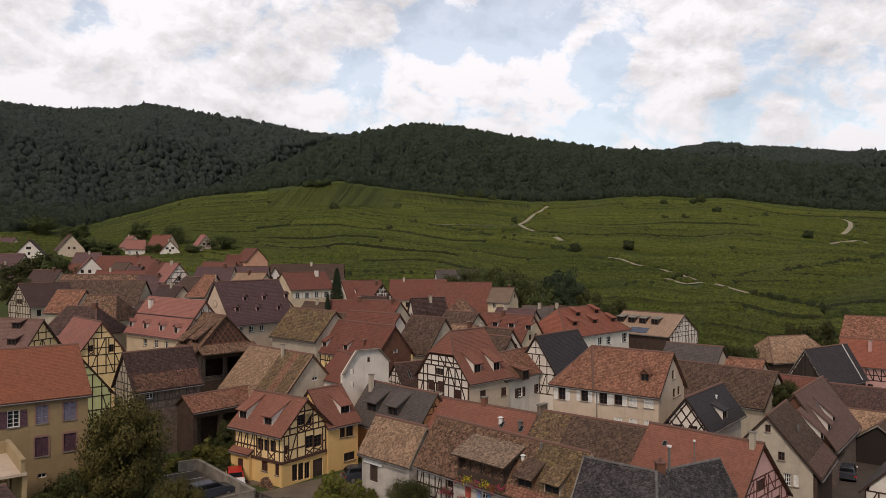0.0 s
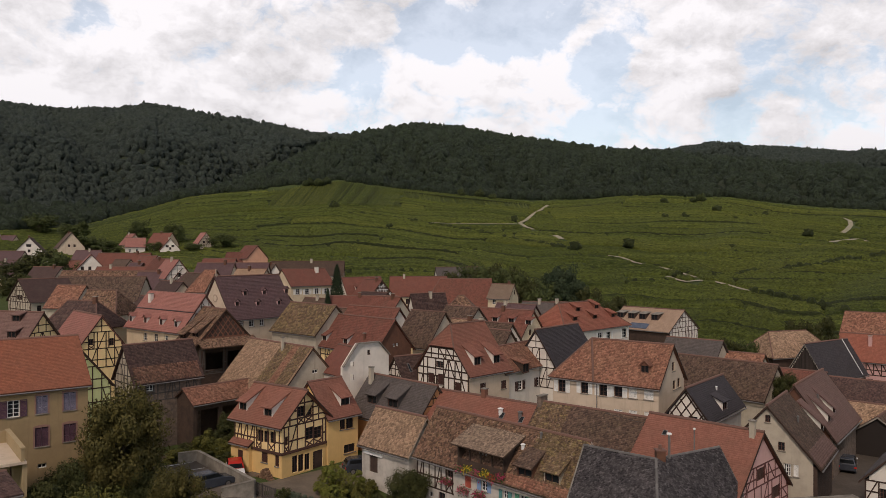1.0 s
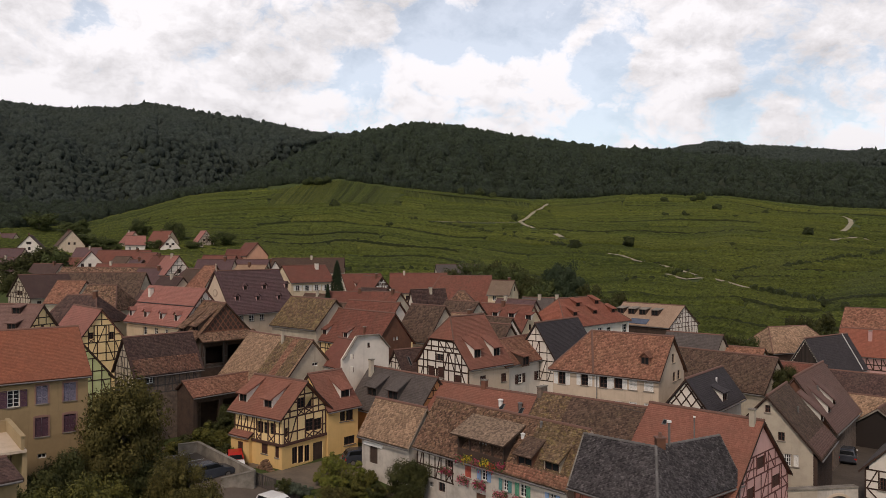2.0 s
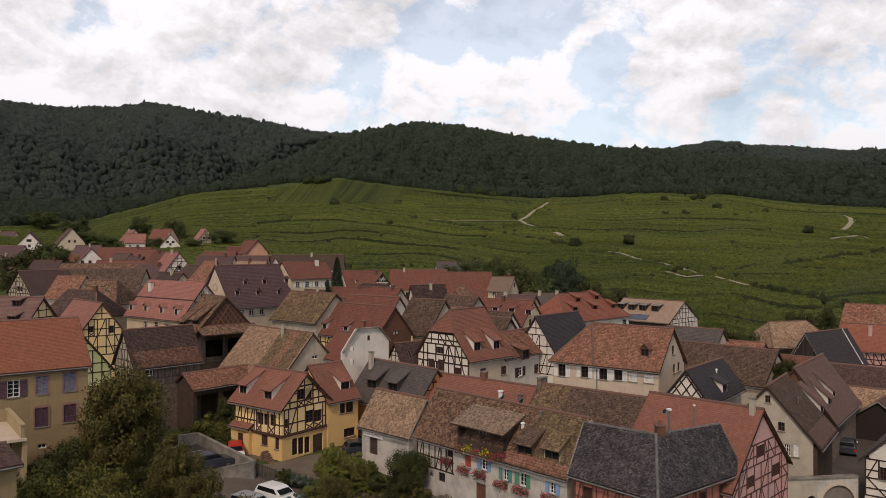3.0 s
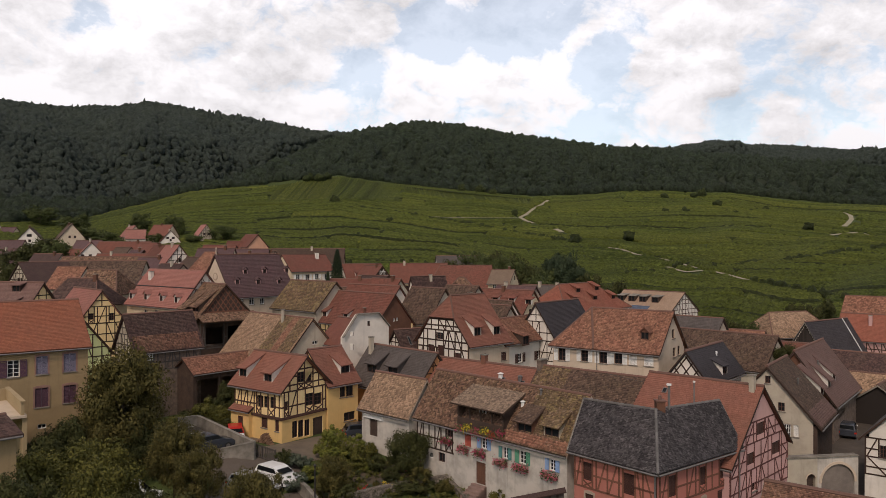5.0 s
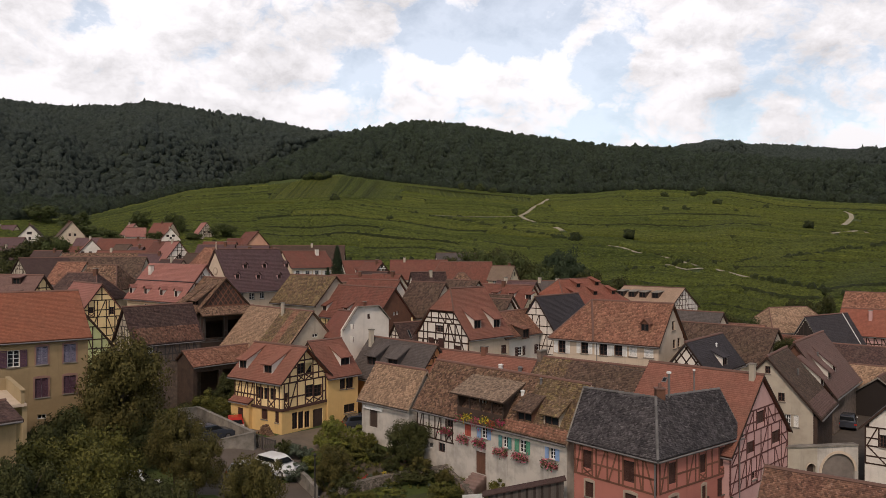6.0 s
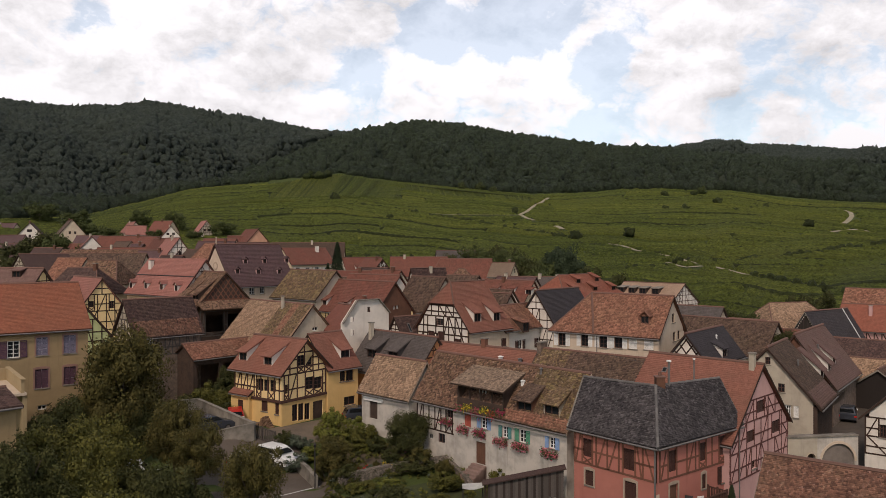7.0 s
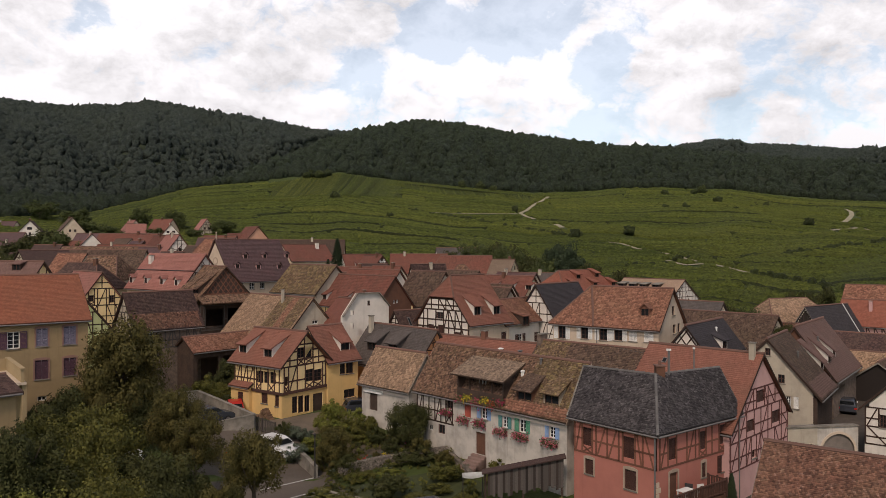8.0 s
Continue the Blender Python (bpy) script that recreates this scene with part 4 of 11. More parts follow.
def skirt_roof(F, key, z, out, drop, roof, over=0.6):
    """A pent roof along the foot of a gable."""
    face = F[key]
    a, b = face.span(z - 0.3)
    pts = [(a - over, -out, z - drop), (b + over, -out, z - drop), (b + over, -0.02, z), (a - over, -0.02, z)]
    bm = bmesh.new()
    slab(bm, pts, 0.14)
    ob = part("pent_roof", bm, M[roof], face.ob)
    laid(ob, [pts[0], pts[3]], [pts[1], pts[2]], MP[M[roof].name], 0.2, 0.2, 55)


def roof_patch(F, s0, s1, roof, y0=0.02, y1=0.98):
    """A stretch of the front slope laid anew in other tiles."""
    L, W, ze, zr = F["size"]
    h = W / 2
    lo, hi = (h * y0, ze + (zr - ze) * y0), (h * y1, ze + (zr - ze) * y1)
    laid(F["roof"], [(s0, *lo), (s0, *hi)], [(s1, *lo), (s1, *hi)], MP[M[roof].name], 0.18, 0.18, int(s0 * 31), proud=0.03)


M["magenta_petals"] = per_piece("magenta_petals", (0.42, 0.05, 0.12), (0.30, 0.04, 0.07), 0.7, island=True)
M["pink_petals"] = per_piece("pink_petals", (0.55, 0.16, 0.20), (0.36, 0.06, 0.10), 0.7, island=True)
M["yellow_petals"] = per_piece("yellow_petals", (0.62, 0.50, 0.03), (0.52, 0.36, 0.02), 0.7, island=True)
M["red_petals"] = per_piece("red_petals", (0.50, 0.06, 0.03), (0.36, 0.05, 0.04), 0.7, island=True)
M["petal_leaves"] = per_piece("box_plant_leaves", (0.06, 0.10, 0.025), (0.03, 0.06, 0.015), 0.7, island=True)


def parapet(F, w, top):
    """A white gable wall rising above the roof behind it, its corners cut off."""
    L, W, ze, zr = F["size"]
    h = zr + 0.75
    poly = [(-0.1, -1.0), (w + 0.1, -1.0), (w + 0.1, h - 1.7), (w - 1.5, h), (1.9, h), (-0.1, h - 2.6)]
    holes = [(3.4, h - 1.5, 3.8, h - 0.9)]
    wo = part("parapet_gable", wall_panel(poly, holes, 0.34), M["white"], F["thing"])
    wo.matrix_local = pose(L + 0.08, 0, 0, 0, 0, 90)
    bm = bmesh.new()
    for (xa, za), (xb, zb) in zip(poly[2:], poly[3:]):
        d = Vector((xb - xa, 0, zb - za))
        q = Matrix.Translation((xa, 0, za)) @ d.to_track_quat('X', 'Z').to_matrix().to_4x4()
        vs = box(bm, 0, -0.05, 0.004, d.length, 0.38, 0.07)
        for v in vs:
            v.co = q @ v.co
    part("coping", bm, M["concrete"], wo)
    window(Face(wo, poly), 3.4, h - 1.5, 0.4, 0.6, "frame_brown", rows=1, sill=False)


def surround(face, s, z, w, h, mat="pale_stone"):
    """A dressed stone frame round an opening, its head slightly arched."""
    bm = bmesh.new()
    out, k = 0.13, 8
    head = [(s + w * i / k, z + h + 0.10 * math.sin(math.pi * i / k)) for i in range(k + 1)]
    inner = [(s, z)] + [(x, min(zz, z + h + 0.0)) for x, zz in head] + [(s + w, z)]
    outer = [(s - out, z - 0.1)] + [(x + (x - s - w / 2) / (w / 2) * out, zz + out) for x, zz in head] + [(s + w + out, z - 0.1)]
    for i in range(len(inner)):
        j = (i + 1) % len(inner)
        rows = []
        for y in (-0.035, 0.05):
            rows.append([bm.verts.new((px, y, pz)) for px, pz in (inner[i], inner[j], outer[j], outer[i])])
        bm.faces.new(rows[0])
        bm.faces.new(rows[1][::-1])
        for a in range(4):
            b = (a + 1) % 4
            bm.faces.new((rows[0][a], rows[0][b], rows[1][b], rows[1][a]))
    bmesh.ops.remove_doubles(bm, verts=bm.verts, dist=0.001)
    bmesh.ops.recalc_face_normals(bm, faces=bm.faces)
    part("stone_surround", bm, M[mat], face.ob)


def storey_coat(F, key, z, mat, holes):
    """Plaster of another colour on the ground storey, 3 mm proud."""
    a, b = F[key].span(0.2)
    w = part("ground_storey", wall_panel([(a, -0.9), (b, -0.9), (b, z), (a, z)], holes, 0.02), M[mat], F[key].ob)
    w.matrix_local = pose(0, -0.0035, 0)


def roof_step(F, k, roof):
    """The upper part of a roof laid proud of the lower, as at a mansard's break."""
    L, W, ze, zr = F["size"]
    h = W / 2
    lo, hi = (h * k, ze + (zr - ze) * k + 0.16), (h * 0.995, zr + 0.12)
    pts = [(-0.05, *lo), (L + 0.05, *lo), (L + 0.05, *hi), (-0.05, *hi)]
    bm = bmesh.new()
    slab(bm, pts, 0.10)
    up = part("upper_roof", bm, M[roof], F["thing"])
    laid(up, [pts[0], pts[3]], [pts[1], pts[2]], MP[M[roof].name], 0.22, 0.22, 91)
    bm = bmesh.new()
    prism(bm, (0, lo[0] - 0.05, lo[1] - 0.06), (L, lo[0] - 0.05, lo[1] - 0.06), 0.06, 6)
    part("gutter", bm, M["dark_metal"], up)


def gable_crest(F, key):
    """A round stone medallion on a gable and a finial on its top."""
    L, W, ze, zr = F["size"]
    face = F[key]
    a, b = face.span(ze)
    bm = bmesh.new()
    mid = (a + b) / 2
    prism(bm, (mid, -0.06, ze + (zr - ze) * 0.48), (mid, 0.02, ze + (zr - ze) * 0.48), 0.62, 20)
    ring = part("medallion", bm, M["pale_stone"], face.ob)
    bm = bmesh.new()
    prism(bm, (mid, -0.09, ze + (zr - ze) * 0.48), (mid, -0.062, ze + (zr - ze) * 0.48), 0.42, 20)
    part("medallion_face", bm, M["beige"], ring)
    bm = bmesh.new()
    prism(bm, (mid, 0.1, zr - 0.2), (mid, 0.1, zr + 0.9), 0.16, 8, 0.08)
    prism(bm, (mid, 0.1, zr + 0.9), (mid, 0.1, zr + 1.15), 0.16, 8, 0.04)
    part("finial", bm, M["pale_stone"], face.ob)


def string_course(F, key, z, mat="pale_stone"):
    """A flat stone band along a wall."""
    a, b = F[key].span(z)
    bm = bmesh.new()
    box(bm, a, -0.04, z, b, 0.05, z + 0.2)
    part("string_course", bm, M[mat], F[key].ob)


def sill_beam(F, key, z, mat):
    """The jetty's heavy beam along a wall, standing proud."""
    a, b = F[key].span(z)
    bm = bmesh.new()
    box(bm, a - 0.05, -0.13, z, b + 0.05, 0.04, z + 0.26)
    part("jetty_beam", bm, M[mat], F[key].ob)


def lintel_board(F, key, s0, s1, z, mat="frame_white"):
    """A pale board over a doorway."""
    bm = bmesh.new()
    box(bm, s0, -0.16, z, s1, 0.03, z + 0.3)
    part("lintel_board", bm, M[mat], F[key].ob)

# ---- the land ----
# The slope behind the village, along bearings from the village (degrees right of +y): distance and height of the vineyard's upper edge, then of the wooded skyline.
BROW = [(-60, 330, 22), (-30.6, 383, 30.4), (-27.3, 394, 31.9), (-25.2, 442, 35.6), (-21.9, 485, 45.3), (-18.9, 518, 55.7), (-15.0, 538, 62.4), (-10.4, 554, 70.5), (-7.9, 565, 74.3), (-5.8, 563, 70.9), (-2.8, 561, 67.1), (0.7, 555, 62.1), (3.7, 556, 60.5), (7.6, 555, 58.1), (13.4, 576, 61.6), (16.6, 584, 61.6), (20.9, 599, 61.6), (24.2, 598, 55.7), (27.7, 599, 51.6), (30.6, 604, 47.9), (60, 500, 40)]
CREST = [(-60, 1500, 300), (-30.6, 1685, 301), (-27.3, 1632, 289), (-24.9, 1598, 290), (-23.8, 1584, 288), (-21.5, 1558, 298), (-18.9, 1533, 286), (-16.2, 1510, 273), (-12.9, 1488, 258), (-10.0, 1472, 241), (-7.1, 1461, 237), (-5.3, 1456, 248), (-2.5, 1451, 262), (0.7, 1450, 256), (3.3, 1452, 245), (5.9, 1458, 234), (9.3, 1469, 224), (12.6, 1486, 210), (15.4, 1950, 262), (16.8, 2100, 282), (18.6, 2250, 306), (20.9, 2350, 319), (23.1, 2400, 320), (25.3, 2400, 311), (26.7, 2350, 295), (28.1, 2300, 276), (29.4, 2250, 265), (30.8, 2200, 253), (60, 2000, 250)]

# The near wooded hill's edge: in the middle it is the skyline itself, at the sides a shoulder before the farther hills.
SPUR = [(-60, 450, 40), (-30.6, 520, 45), (-26, 560, 47), (-22.5, 640, 54), (-20.05, 700, 63), (-16.2, 800, 85), (-12.1, 1000, 128), (-9.6, 1200, 182), (-6.8, 1440, 236), (-5.3, 1456, 248), (-2.5, 1451, 262), (0.7, 1450, 256), (3.3, 1452, 245), (5.9, 1458, 234), (9.3, 1469, 224), (12.6, 1470, 208), (16.2, 1400, 196), (21.3, 1300, 164), (30.6, 1100, 118), (60, 900, 90)]


def along(table, a):
    xs = [r[0] for r in table]
    return np.interp(a, xs, [r[1] for r in table]), np.interp(a, xs, [r[2] for r in table])


def smooth(t):
    t = np.clip(t, 0, 1)
    return t * t * (3 - 2 * t)


def land(x, y):
    """Height of the ground."""
    x, y = np.asarray(x, float), np.asarray(y, float)
    r = np.hypot(x, np.maximum(y, 1.0))
    a = np.degrees(np.arctan2(x, np.maximum(y, 1.0)))
    br, bz = along(BROW, a)
    cr, cz = along(CREST, a)
    foot = np.interp(a, [-30, -15, 0, 12, 25, 35], [190, 190, 185, 165, 150, 150])
    base = np.interp(a, [-30, 0, 10, 25], [4.0, 3.0, 1.0, -2.0]) * smooth((r - 90) / 60)
    base = base - 1.5 * smooth((72 - y) / 14)
    base = base + 1.35 * np.exp(-((x + 20.0) / 5.0) ** 2 - ((y - 65.6) / 3.4) ** 2)
    t = np.clip((r - foot) / (br - foot), 0, 1)
    vine = base + (bz - base) * (0.55 * t + 0.45 * t * t)
    vine = vine + np.sin(x * 0.021 + y * 0.013) * 1.3 * t * (1 - t) * 4 * 0.6
    sr, sz = along(SPUR, a)
    u = np.clip((r - br) / (sr - br), 0, 1)
    dip = -14 * np.exp(-((u - 0.10) / 0.10) ** 2) * smooth(u / 0.08) * smooth((sr - br - 150) / 300)
    near = bz + (sz - bz) * (0.45 * u + 0.55 * u ** 1.3) + dip
    near = near + (np.sin(a * 0.9 + 1.0) * 9 + np.sin(a * 2.3 + u * 7) * 7 + np.sin(a * 4.7 - u * 11) * 4) * np.sin(np.pi * u) * smooth((sr - br) / 700)
    w = np.clip((r - sr) / np.maximum(cr - sr, 1.0), 0, 1)
    gulf = np.minimum(70.0, (cr - sr) * 0.16)
    far = sz + (cz - sz) * w ** 1.15 - gulf * np.sin(np.pi * np.clip(w * 2.2, 0, 1))
    far = far + (np.sin(a * 0.62 + w * 3.0) * 14 + np.sin(a * 1.3 + w * 7 + 2.0) * 7 + np.sin(a * 2.6 - w * 8) * 3) * np.sin(np.pi * w) * smooth((cr - sr) / 700)
    wood = np.where(r <= sr, near, far)
    past = np.clip((r - cr) / 500, 0, 1)
    wood = np.where(r > cr, cz - 90 * past, wood)
    z = np.where(r <= br, vine, wood)
    return z


def grid_mesh(name, xs, ys, z):
    """A sheet over the crossing lines xs, ys."""
    X, Y = np.meshgrid(xs, ys)
    co = np.stack([X, Y, z(X, Y)], -1).reshape(-1, 3)
    nx, ny = len(xs), len(ys)
    i = np.arange((ny - 1) * nx).reshape(ny - 1, nx)[:, :-1].ravel()
    faces = np.stack([i, i + 1, i + nx + 1, i + nx], -1)
    me = bpy.data.meshes.new(name)
    me.from_pydata(co.tolist(), [], faces.tolist())
    me.polygons.foreach_set("use_smooth", [True] * len(me.polygons))
    me.update()
    return me


gm, gn, gl, gb = material("grass_and_soil", 0.95)
geo = gn.new("ShaderNodeNewGeometry")
gbig = noise_tex(gn, gl, geo.outputs["Position"], 0.03, 6.0, 0.6, 0.35, 0.65)
gfin = noise_tex(gn, gl, geo.outputs["Position"], 1.3, 5.0, 0.7, 0.3, 0.7)
gc = mix(gn, gl, gbig, (0.046, 0.066, 0.013), (0.062, 0.080, 0.016))
gc = mix(gn, gl, 0.5, gc, mix(gn, gl, gfin, (0.030, 0.044, 0.010), gc))
gl.new(gc, gb.inputs["Base Color"])
bump(gn, gl, gb, gfin, 0.5, 0.2)
M["grass"] = gm
xs = np.concatenate([np.linspace(-2600, -1120, 20), np.linspace(-1100, -510, 50), np.linspace(-500, 500, 151), np.linspace(520, 2600, 50)])
ys = np.concatenate([np.linspace(-1500, -50, 12), np.linspace(0, 640, 129), np.linspace(660, 3200, 90)])
ground_me = grid_mesh("ground", xs, ys, land)
ground_me.materials.append(M["grass"])
ground_me.materials.append(surface("forest_floor", (0.020, 0.028, 0.014), (0.028, 0.036, 0.018), 0.05, 1.0))
centre = np.empty(len(ground_me.polygons) * 3)
ground_me.polygons.foreach_get("center", centre)
centre = centre.reshape(-1, 3)
wooded = np.hypot(centre[:, 0], centre[:, 1]) > along(BROW, np.degrees(np.arctan2(centre[:, 0], np.maximum(centre[:, 1], 1.0))))[0] + 6
ground_me.polygons.foreach_set("material_index", wooded.astype(np.int32))
ground = tagged(new("ground", ground_me), "green grassy ground rising into vineyard hills", "ground", kind="structure")


def lump(seed, sub=2, rough=0.35):
    """Corners and triangles of one uneven clump, about 1 m in radius, its foot at z = 0."""
    bm = bmesh.new()
    bmesh.ops.create_icosphere(bm, subdivisions=sub, radius=1.0)
    off = Vector((seed * 7.3, seed * 3.1, seed * 1.7))
    for v in bm.verts:
        d = v.co.normalized()
        v.co = d * (1 + rough * noise.noise(d * 1.9 + off) * 1.6 + rough * 0.7 * noise.noise(d * 4.5 + off))
    co = np.array([v.co[:] for v in bm.verts])
    tri = np.array([[v.index for v in f.verts] for f in bm.faces])
    bm.free()
    co[:, 2] += 0.75
    return co, tri


def scatter(name, lumps, places, radius, tall, mat, label, category="trees"):
    """Many clumps joined into one mesh of kind stuff."""
    rnd = np.random.RandomState(len(places))
    cos, tris, k = [], [], 0
    pick = rnd.randint(0, len(lumps), len(places))
    turn = rnd.rand(len(places)) * math.tau
    for i, p in enumerate(places):
        co, tri = lumps[pick[i]]
        c, s = math.cos(turn[i]), math.sin(turn[i])
        r = radius[i]
        q = np.empty_like(co)
        q[:, 0] = (co[:, 0] * c - co[:, 1] * s) * r + p[0]
        q[:, 1] = (co[:, 0] * s + co[:, 1] * c) * r + p[1]
        q[:, 2] = co[:, 2] * tall[i] + p[2]
        cos.append(q)
        tris.append(tri + k)
        k += len(co)
    co, tri = np.concatenate(cos).astype(np.float32), np.concatenate(tris).astype(np.int32)
    me = bpy.data.meshes.new(name)
    me.vertices.add(len(co))
    me.vertices.foreach_set("co", co.ravel())
    me.loops.add(tri.size)
    me.loops.foreach_set("vertex_index", tri.ravel())
    me.polygons.add(len(tri))
    me.polygons.foreach_set("loop_start", np.arange(0, tri.size, 3, dtype=np.int32))
    me.update(calc_edges=True)
    me.validate()
    me.materials.append(mat)
    return tagged(new(name, me), label, category, kind="stuff")


M["conifer"] = foliage("conifer_needles", (0.016, 0.028, 0.015), (0.042, 0.060, 0.028), (0.05, 0.062, 0.028), 0.3)


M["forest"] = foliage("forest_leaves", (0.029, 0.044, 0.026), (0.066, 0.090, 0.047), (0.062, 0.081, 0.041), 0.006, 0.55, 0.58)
# haze over the farther hills is put into this paler, bluer leaf colour
M["far_forest"] = foliage("hazed_far_forest_leaves", (0.044, 0.059, 0.050), (0.088, 0.110, 0.084), (0.088, 0.104, 0.068), 0.006, 0.40, 0.66)
LUMPS = [lump(k + 1, 2, 0.42) for k in range(7)]
SMALL_LUMPS = [lump(k + 20, 1, 0.30) for k in range(9)]
rnd = np.random.RandomState(4)
woods = {"forest": [], "upper_forest": [], "far_forest": []}
for a0 in np.arange(-32.5, 32.51, 0.27):
    br, sr, cr = along(BROW, a0)[0], along(SPUR, a0)[0], along(CREST, a0)[0]
    r = br + 3
    while r < cr + 30:
        a, rr = a0 + rnd.uniform(-0.19, 0.19), r + rnd.uniform(-5, 5)
        grow = 0.62 + 0.38 * min(1.0, r / 1000.0)
        size = rnd.uniform(2.9, 5.3) * grow * (1.30 if r > sr else 1.0)
        tall = size * rnd.uniform(0.95, 1.30)
        if rnd.rand() < 0.10:
            size, tall = size * 0.55, size * rnd.uniform(1.25, 1.55)
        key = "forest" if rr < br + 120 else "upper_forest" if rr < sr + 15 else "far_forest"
        woods[key].append((rr * math.sin(math.radians(a)), rr * math.cos(math.radians(a)), size, tall))
        r += 6.5 if r < br + 40 else 9.5 if r < sr else 7.8
for key, label in (("forest", "dense green broadleaf forest along the vineyard's upper edge"), ("upper_forest", "dense green mixed forest covering the hill"), ("far_forest", "dark green forest on the farther hills, tinted bluish for haze")):
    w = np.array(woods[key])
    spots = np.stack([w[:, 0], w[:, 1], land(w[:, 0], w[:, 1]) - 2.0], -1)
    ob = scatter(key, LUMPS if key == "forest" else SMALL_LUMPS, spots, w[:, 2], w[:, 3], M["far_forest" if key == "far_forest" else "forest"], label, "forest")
    ob.data.polygons.foreach_set("use_smooth", [True] * len(ob.data.polygons))

# ---- the houses ----
F = house('half_timbered_house', 'yellow half-timbered house with red tiled roof and shed dormers', (-22.07, 76.60, -36.3), (8.10, 7.05, 5.06, 8.28), 'cream_yellow', 'salmon_tile', 0.0, eaves=0.55, verge=0.5, holes={'front': [(3.5, 3.2, 4.45, 4.4), (4.4, 3.25, 5.3, 4.4), (5.35, 3.3, 6.25, 4.45), (4.15, 1.25, 5.05, 2.5), (6.15, 1.15, 6.7, 2.5)], 'right': [(3.15, 3.15, 4.3, 4.4), (4.3, 3.05, 5.4, 4.25), (0.4, 3.15, 0.8, 4.05), (2.1, 5.65, 3.1, 6.7), (3.05, 5.55, 4.05, 6.65), (1.35, 0.3, 2.1, 1.95), (2.15, 0.2, 2.9, 1.9), (3.0, 0.15, 3.75, 1.8), (4.15, -0.25, 5.55, 1.8)]})
dormer(F, 1.37, 0.90, 1.25, 1.00, 'salmon_tile', flat=0.48, over=0.35, frame_='frame_brown')
dormer(F, 5.33, 0.78, 1.25, 1.00, 'salmon_tile', flat=0.48, over=0.35, frame_='frame_brown')
window(F['front'], 3.50, 3.20, 0.95, 1.20, frame_='frame_brown', sill=False)
window(F['front'], 4.40, 3.25, 0.90, 1.15, frame_='frame_brown', sill=False)
window(F['front'], 5.35, 3.30, 0.90, 1.15, frame_='frame_brown', sill=False)
window(F['front'], 4.15, 1.25, 0.90, 1.25, frame_='frame_brown', shutters='=shut_brown')
window(F['front'], 6.15, 1.15, 0.55, 1.35, frame_='frame_brown', shutters='=shut_brown')
window(F['right'], 3.15, 3.15, 1.15, 1.25, frame_='frame_brown', sill=False)
window(F['right'], 4.30, 3.05, 1.10, 1.20, frame_='frame_brown', sill=False)
window(F['right'], 0.40, 3.15, 0.40, 0.90, frame_='frame_brown', sill=False, rows=2)
window(F['right'], 2.10, 5.65, 1.00, 1.05, frame_='frame_brown', sill=False)
window(F['right'], 3.05, 5.55, 1.00, 1.10, frame_='frame_brown', sill=False)
window(F['right'], 1.35, 0.30, 0.75, 1.65, frame_='frame_brown', rows=1, sill=False)
window(F['right'], 2.15, 0.20, 0.75, 1.70, frame_='frame_brown', rows=1, sill=False)
window(F['right'], 3.00, 0.15, 0.75, 1.65, frame_='frame_brown', rows=1, sill=False)
door(F['right'], 4.15, -0.25, 1.40, 2.05, mat='wood')
sill_beam(F, 'front', 2.3, 'oak')
sill_beam(F, 'right', 2.3, 'oak')
timbering(F['front'], [2.45, 4.95], M['oak'], [(3.5, 3.2, 4.45, 4.4), (4.4, 3.25, 5.3, 4.4), (5.35, 3.3, 6.25, 4.45), (4.15, 1.25, 5.05, 2.5), (6.15, 1.15, 6.7, 2.5)], bay=0.95, seed=3, width=0.15, lean=0.7)
timbering(F['right'], [2.45, 4.95, 6.35, 7.85], M['oak'], [(3.15, 3.15, 4.3, 4.4), (4.3, 3.05, 5.4, 4.25), (0.4, 3.15, 0.8, 4.05), (2.1, 5.65, 3.1, 6.7), (3.05, 5.55, 4.05, 6.65), (1.35, 0.3, 2.1, 1.95), (2.15, 0.2, 2.9, 1.9), (3.0, 0.15, 3.75, 1.8), (4.15, -0.25, 5.55, 1.8)], bay=1.0, seed=5, width=0.15, lean=0.7)
storey_coat(F, 'front', 2.4, 'yellow', [(4.15, 1.25, 5.05, 2.35), (6.15, 1.15, 6.7, 2.35)])
storey_coat(F, 'right', 2.4, 'yellow', [(1.35, 0.3, 2.1, 1.95), (2.15, 0.2, 2.9, 1.9), (3.0, 0.15, 3.75, 1.8), (4.15, -0.25, 5.55, 1.8)])
F = house('annex', 'small yellow annex with sloping red tiled roof', (-21.88, 76.33, -36.3), (3.09, 3.00, 2.69, 3.67), 'yellow', 'salmon_tile', 0.0, verge=0.15, eaves=0.2, holes={'front': [(1.1, 0.95, 1.9, 2.1)]})
window(F['front'], 1.10, 0.95, 0.80, 1.15, frame_='frame_brown', shutters='=shut_brown')
F = house('house_wing', 'red-tiled rear wing of the yellow house with one dormer', (-11.77, 76.85, 48.0), (4.64, 6.80, 4.73, 8.31), 'yellow', 'salmon_tile', 0.0, holes={'front': [(1.65, 3.35, 2.4, 4.5), (2.5, 3.3, 3.5, 4.45), (2.2, 0.75, 3.75, 1.65)]})
dormer(F, 3.06, 0.92, 1.30, 1.00, 'salmon_tile', flat=0.5, over=0.35)
window(F['front'], 1.65, 3.35, 0.75, 1.15, frame_='frame_brown', rows=1)
window(F['front'], 2.50, 3.30, 1.00, 1.15, frame_='frame_brown', rows=1)
window(F['front'], 2.20, 0.75, 1.55, 0.90, frame_='frame_brown', rows=1)
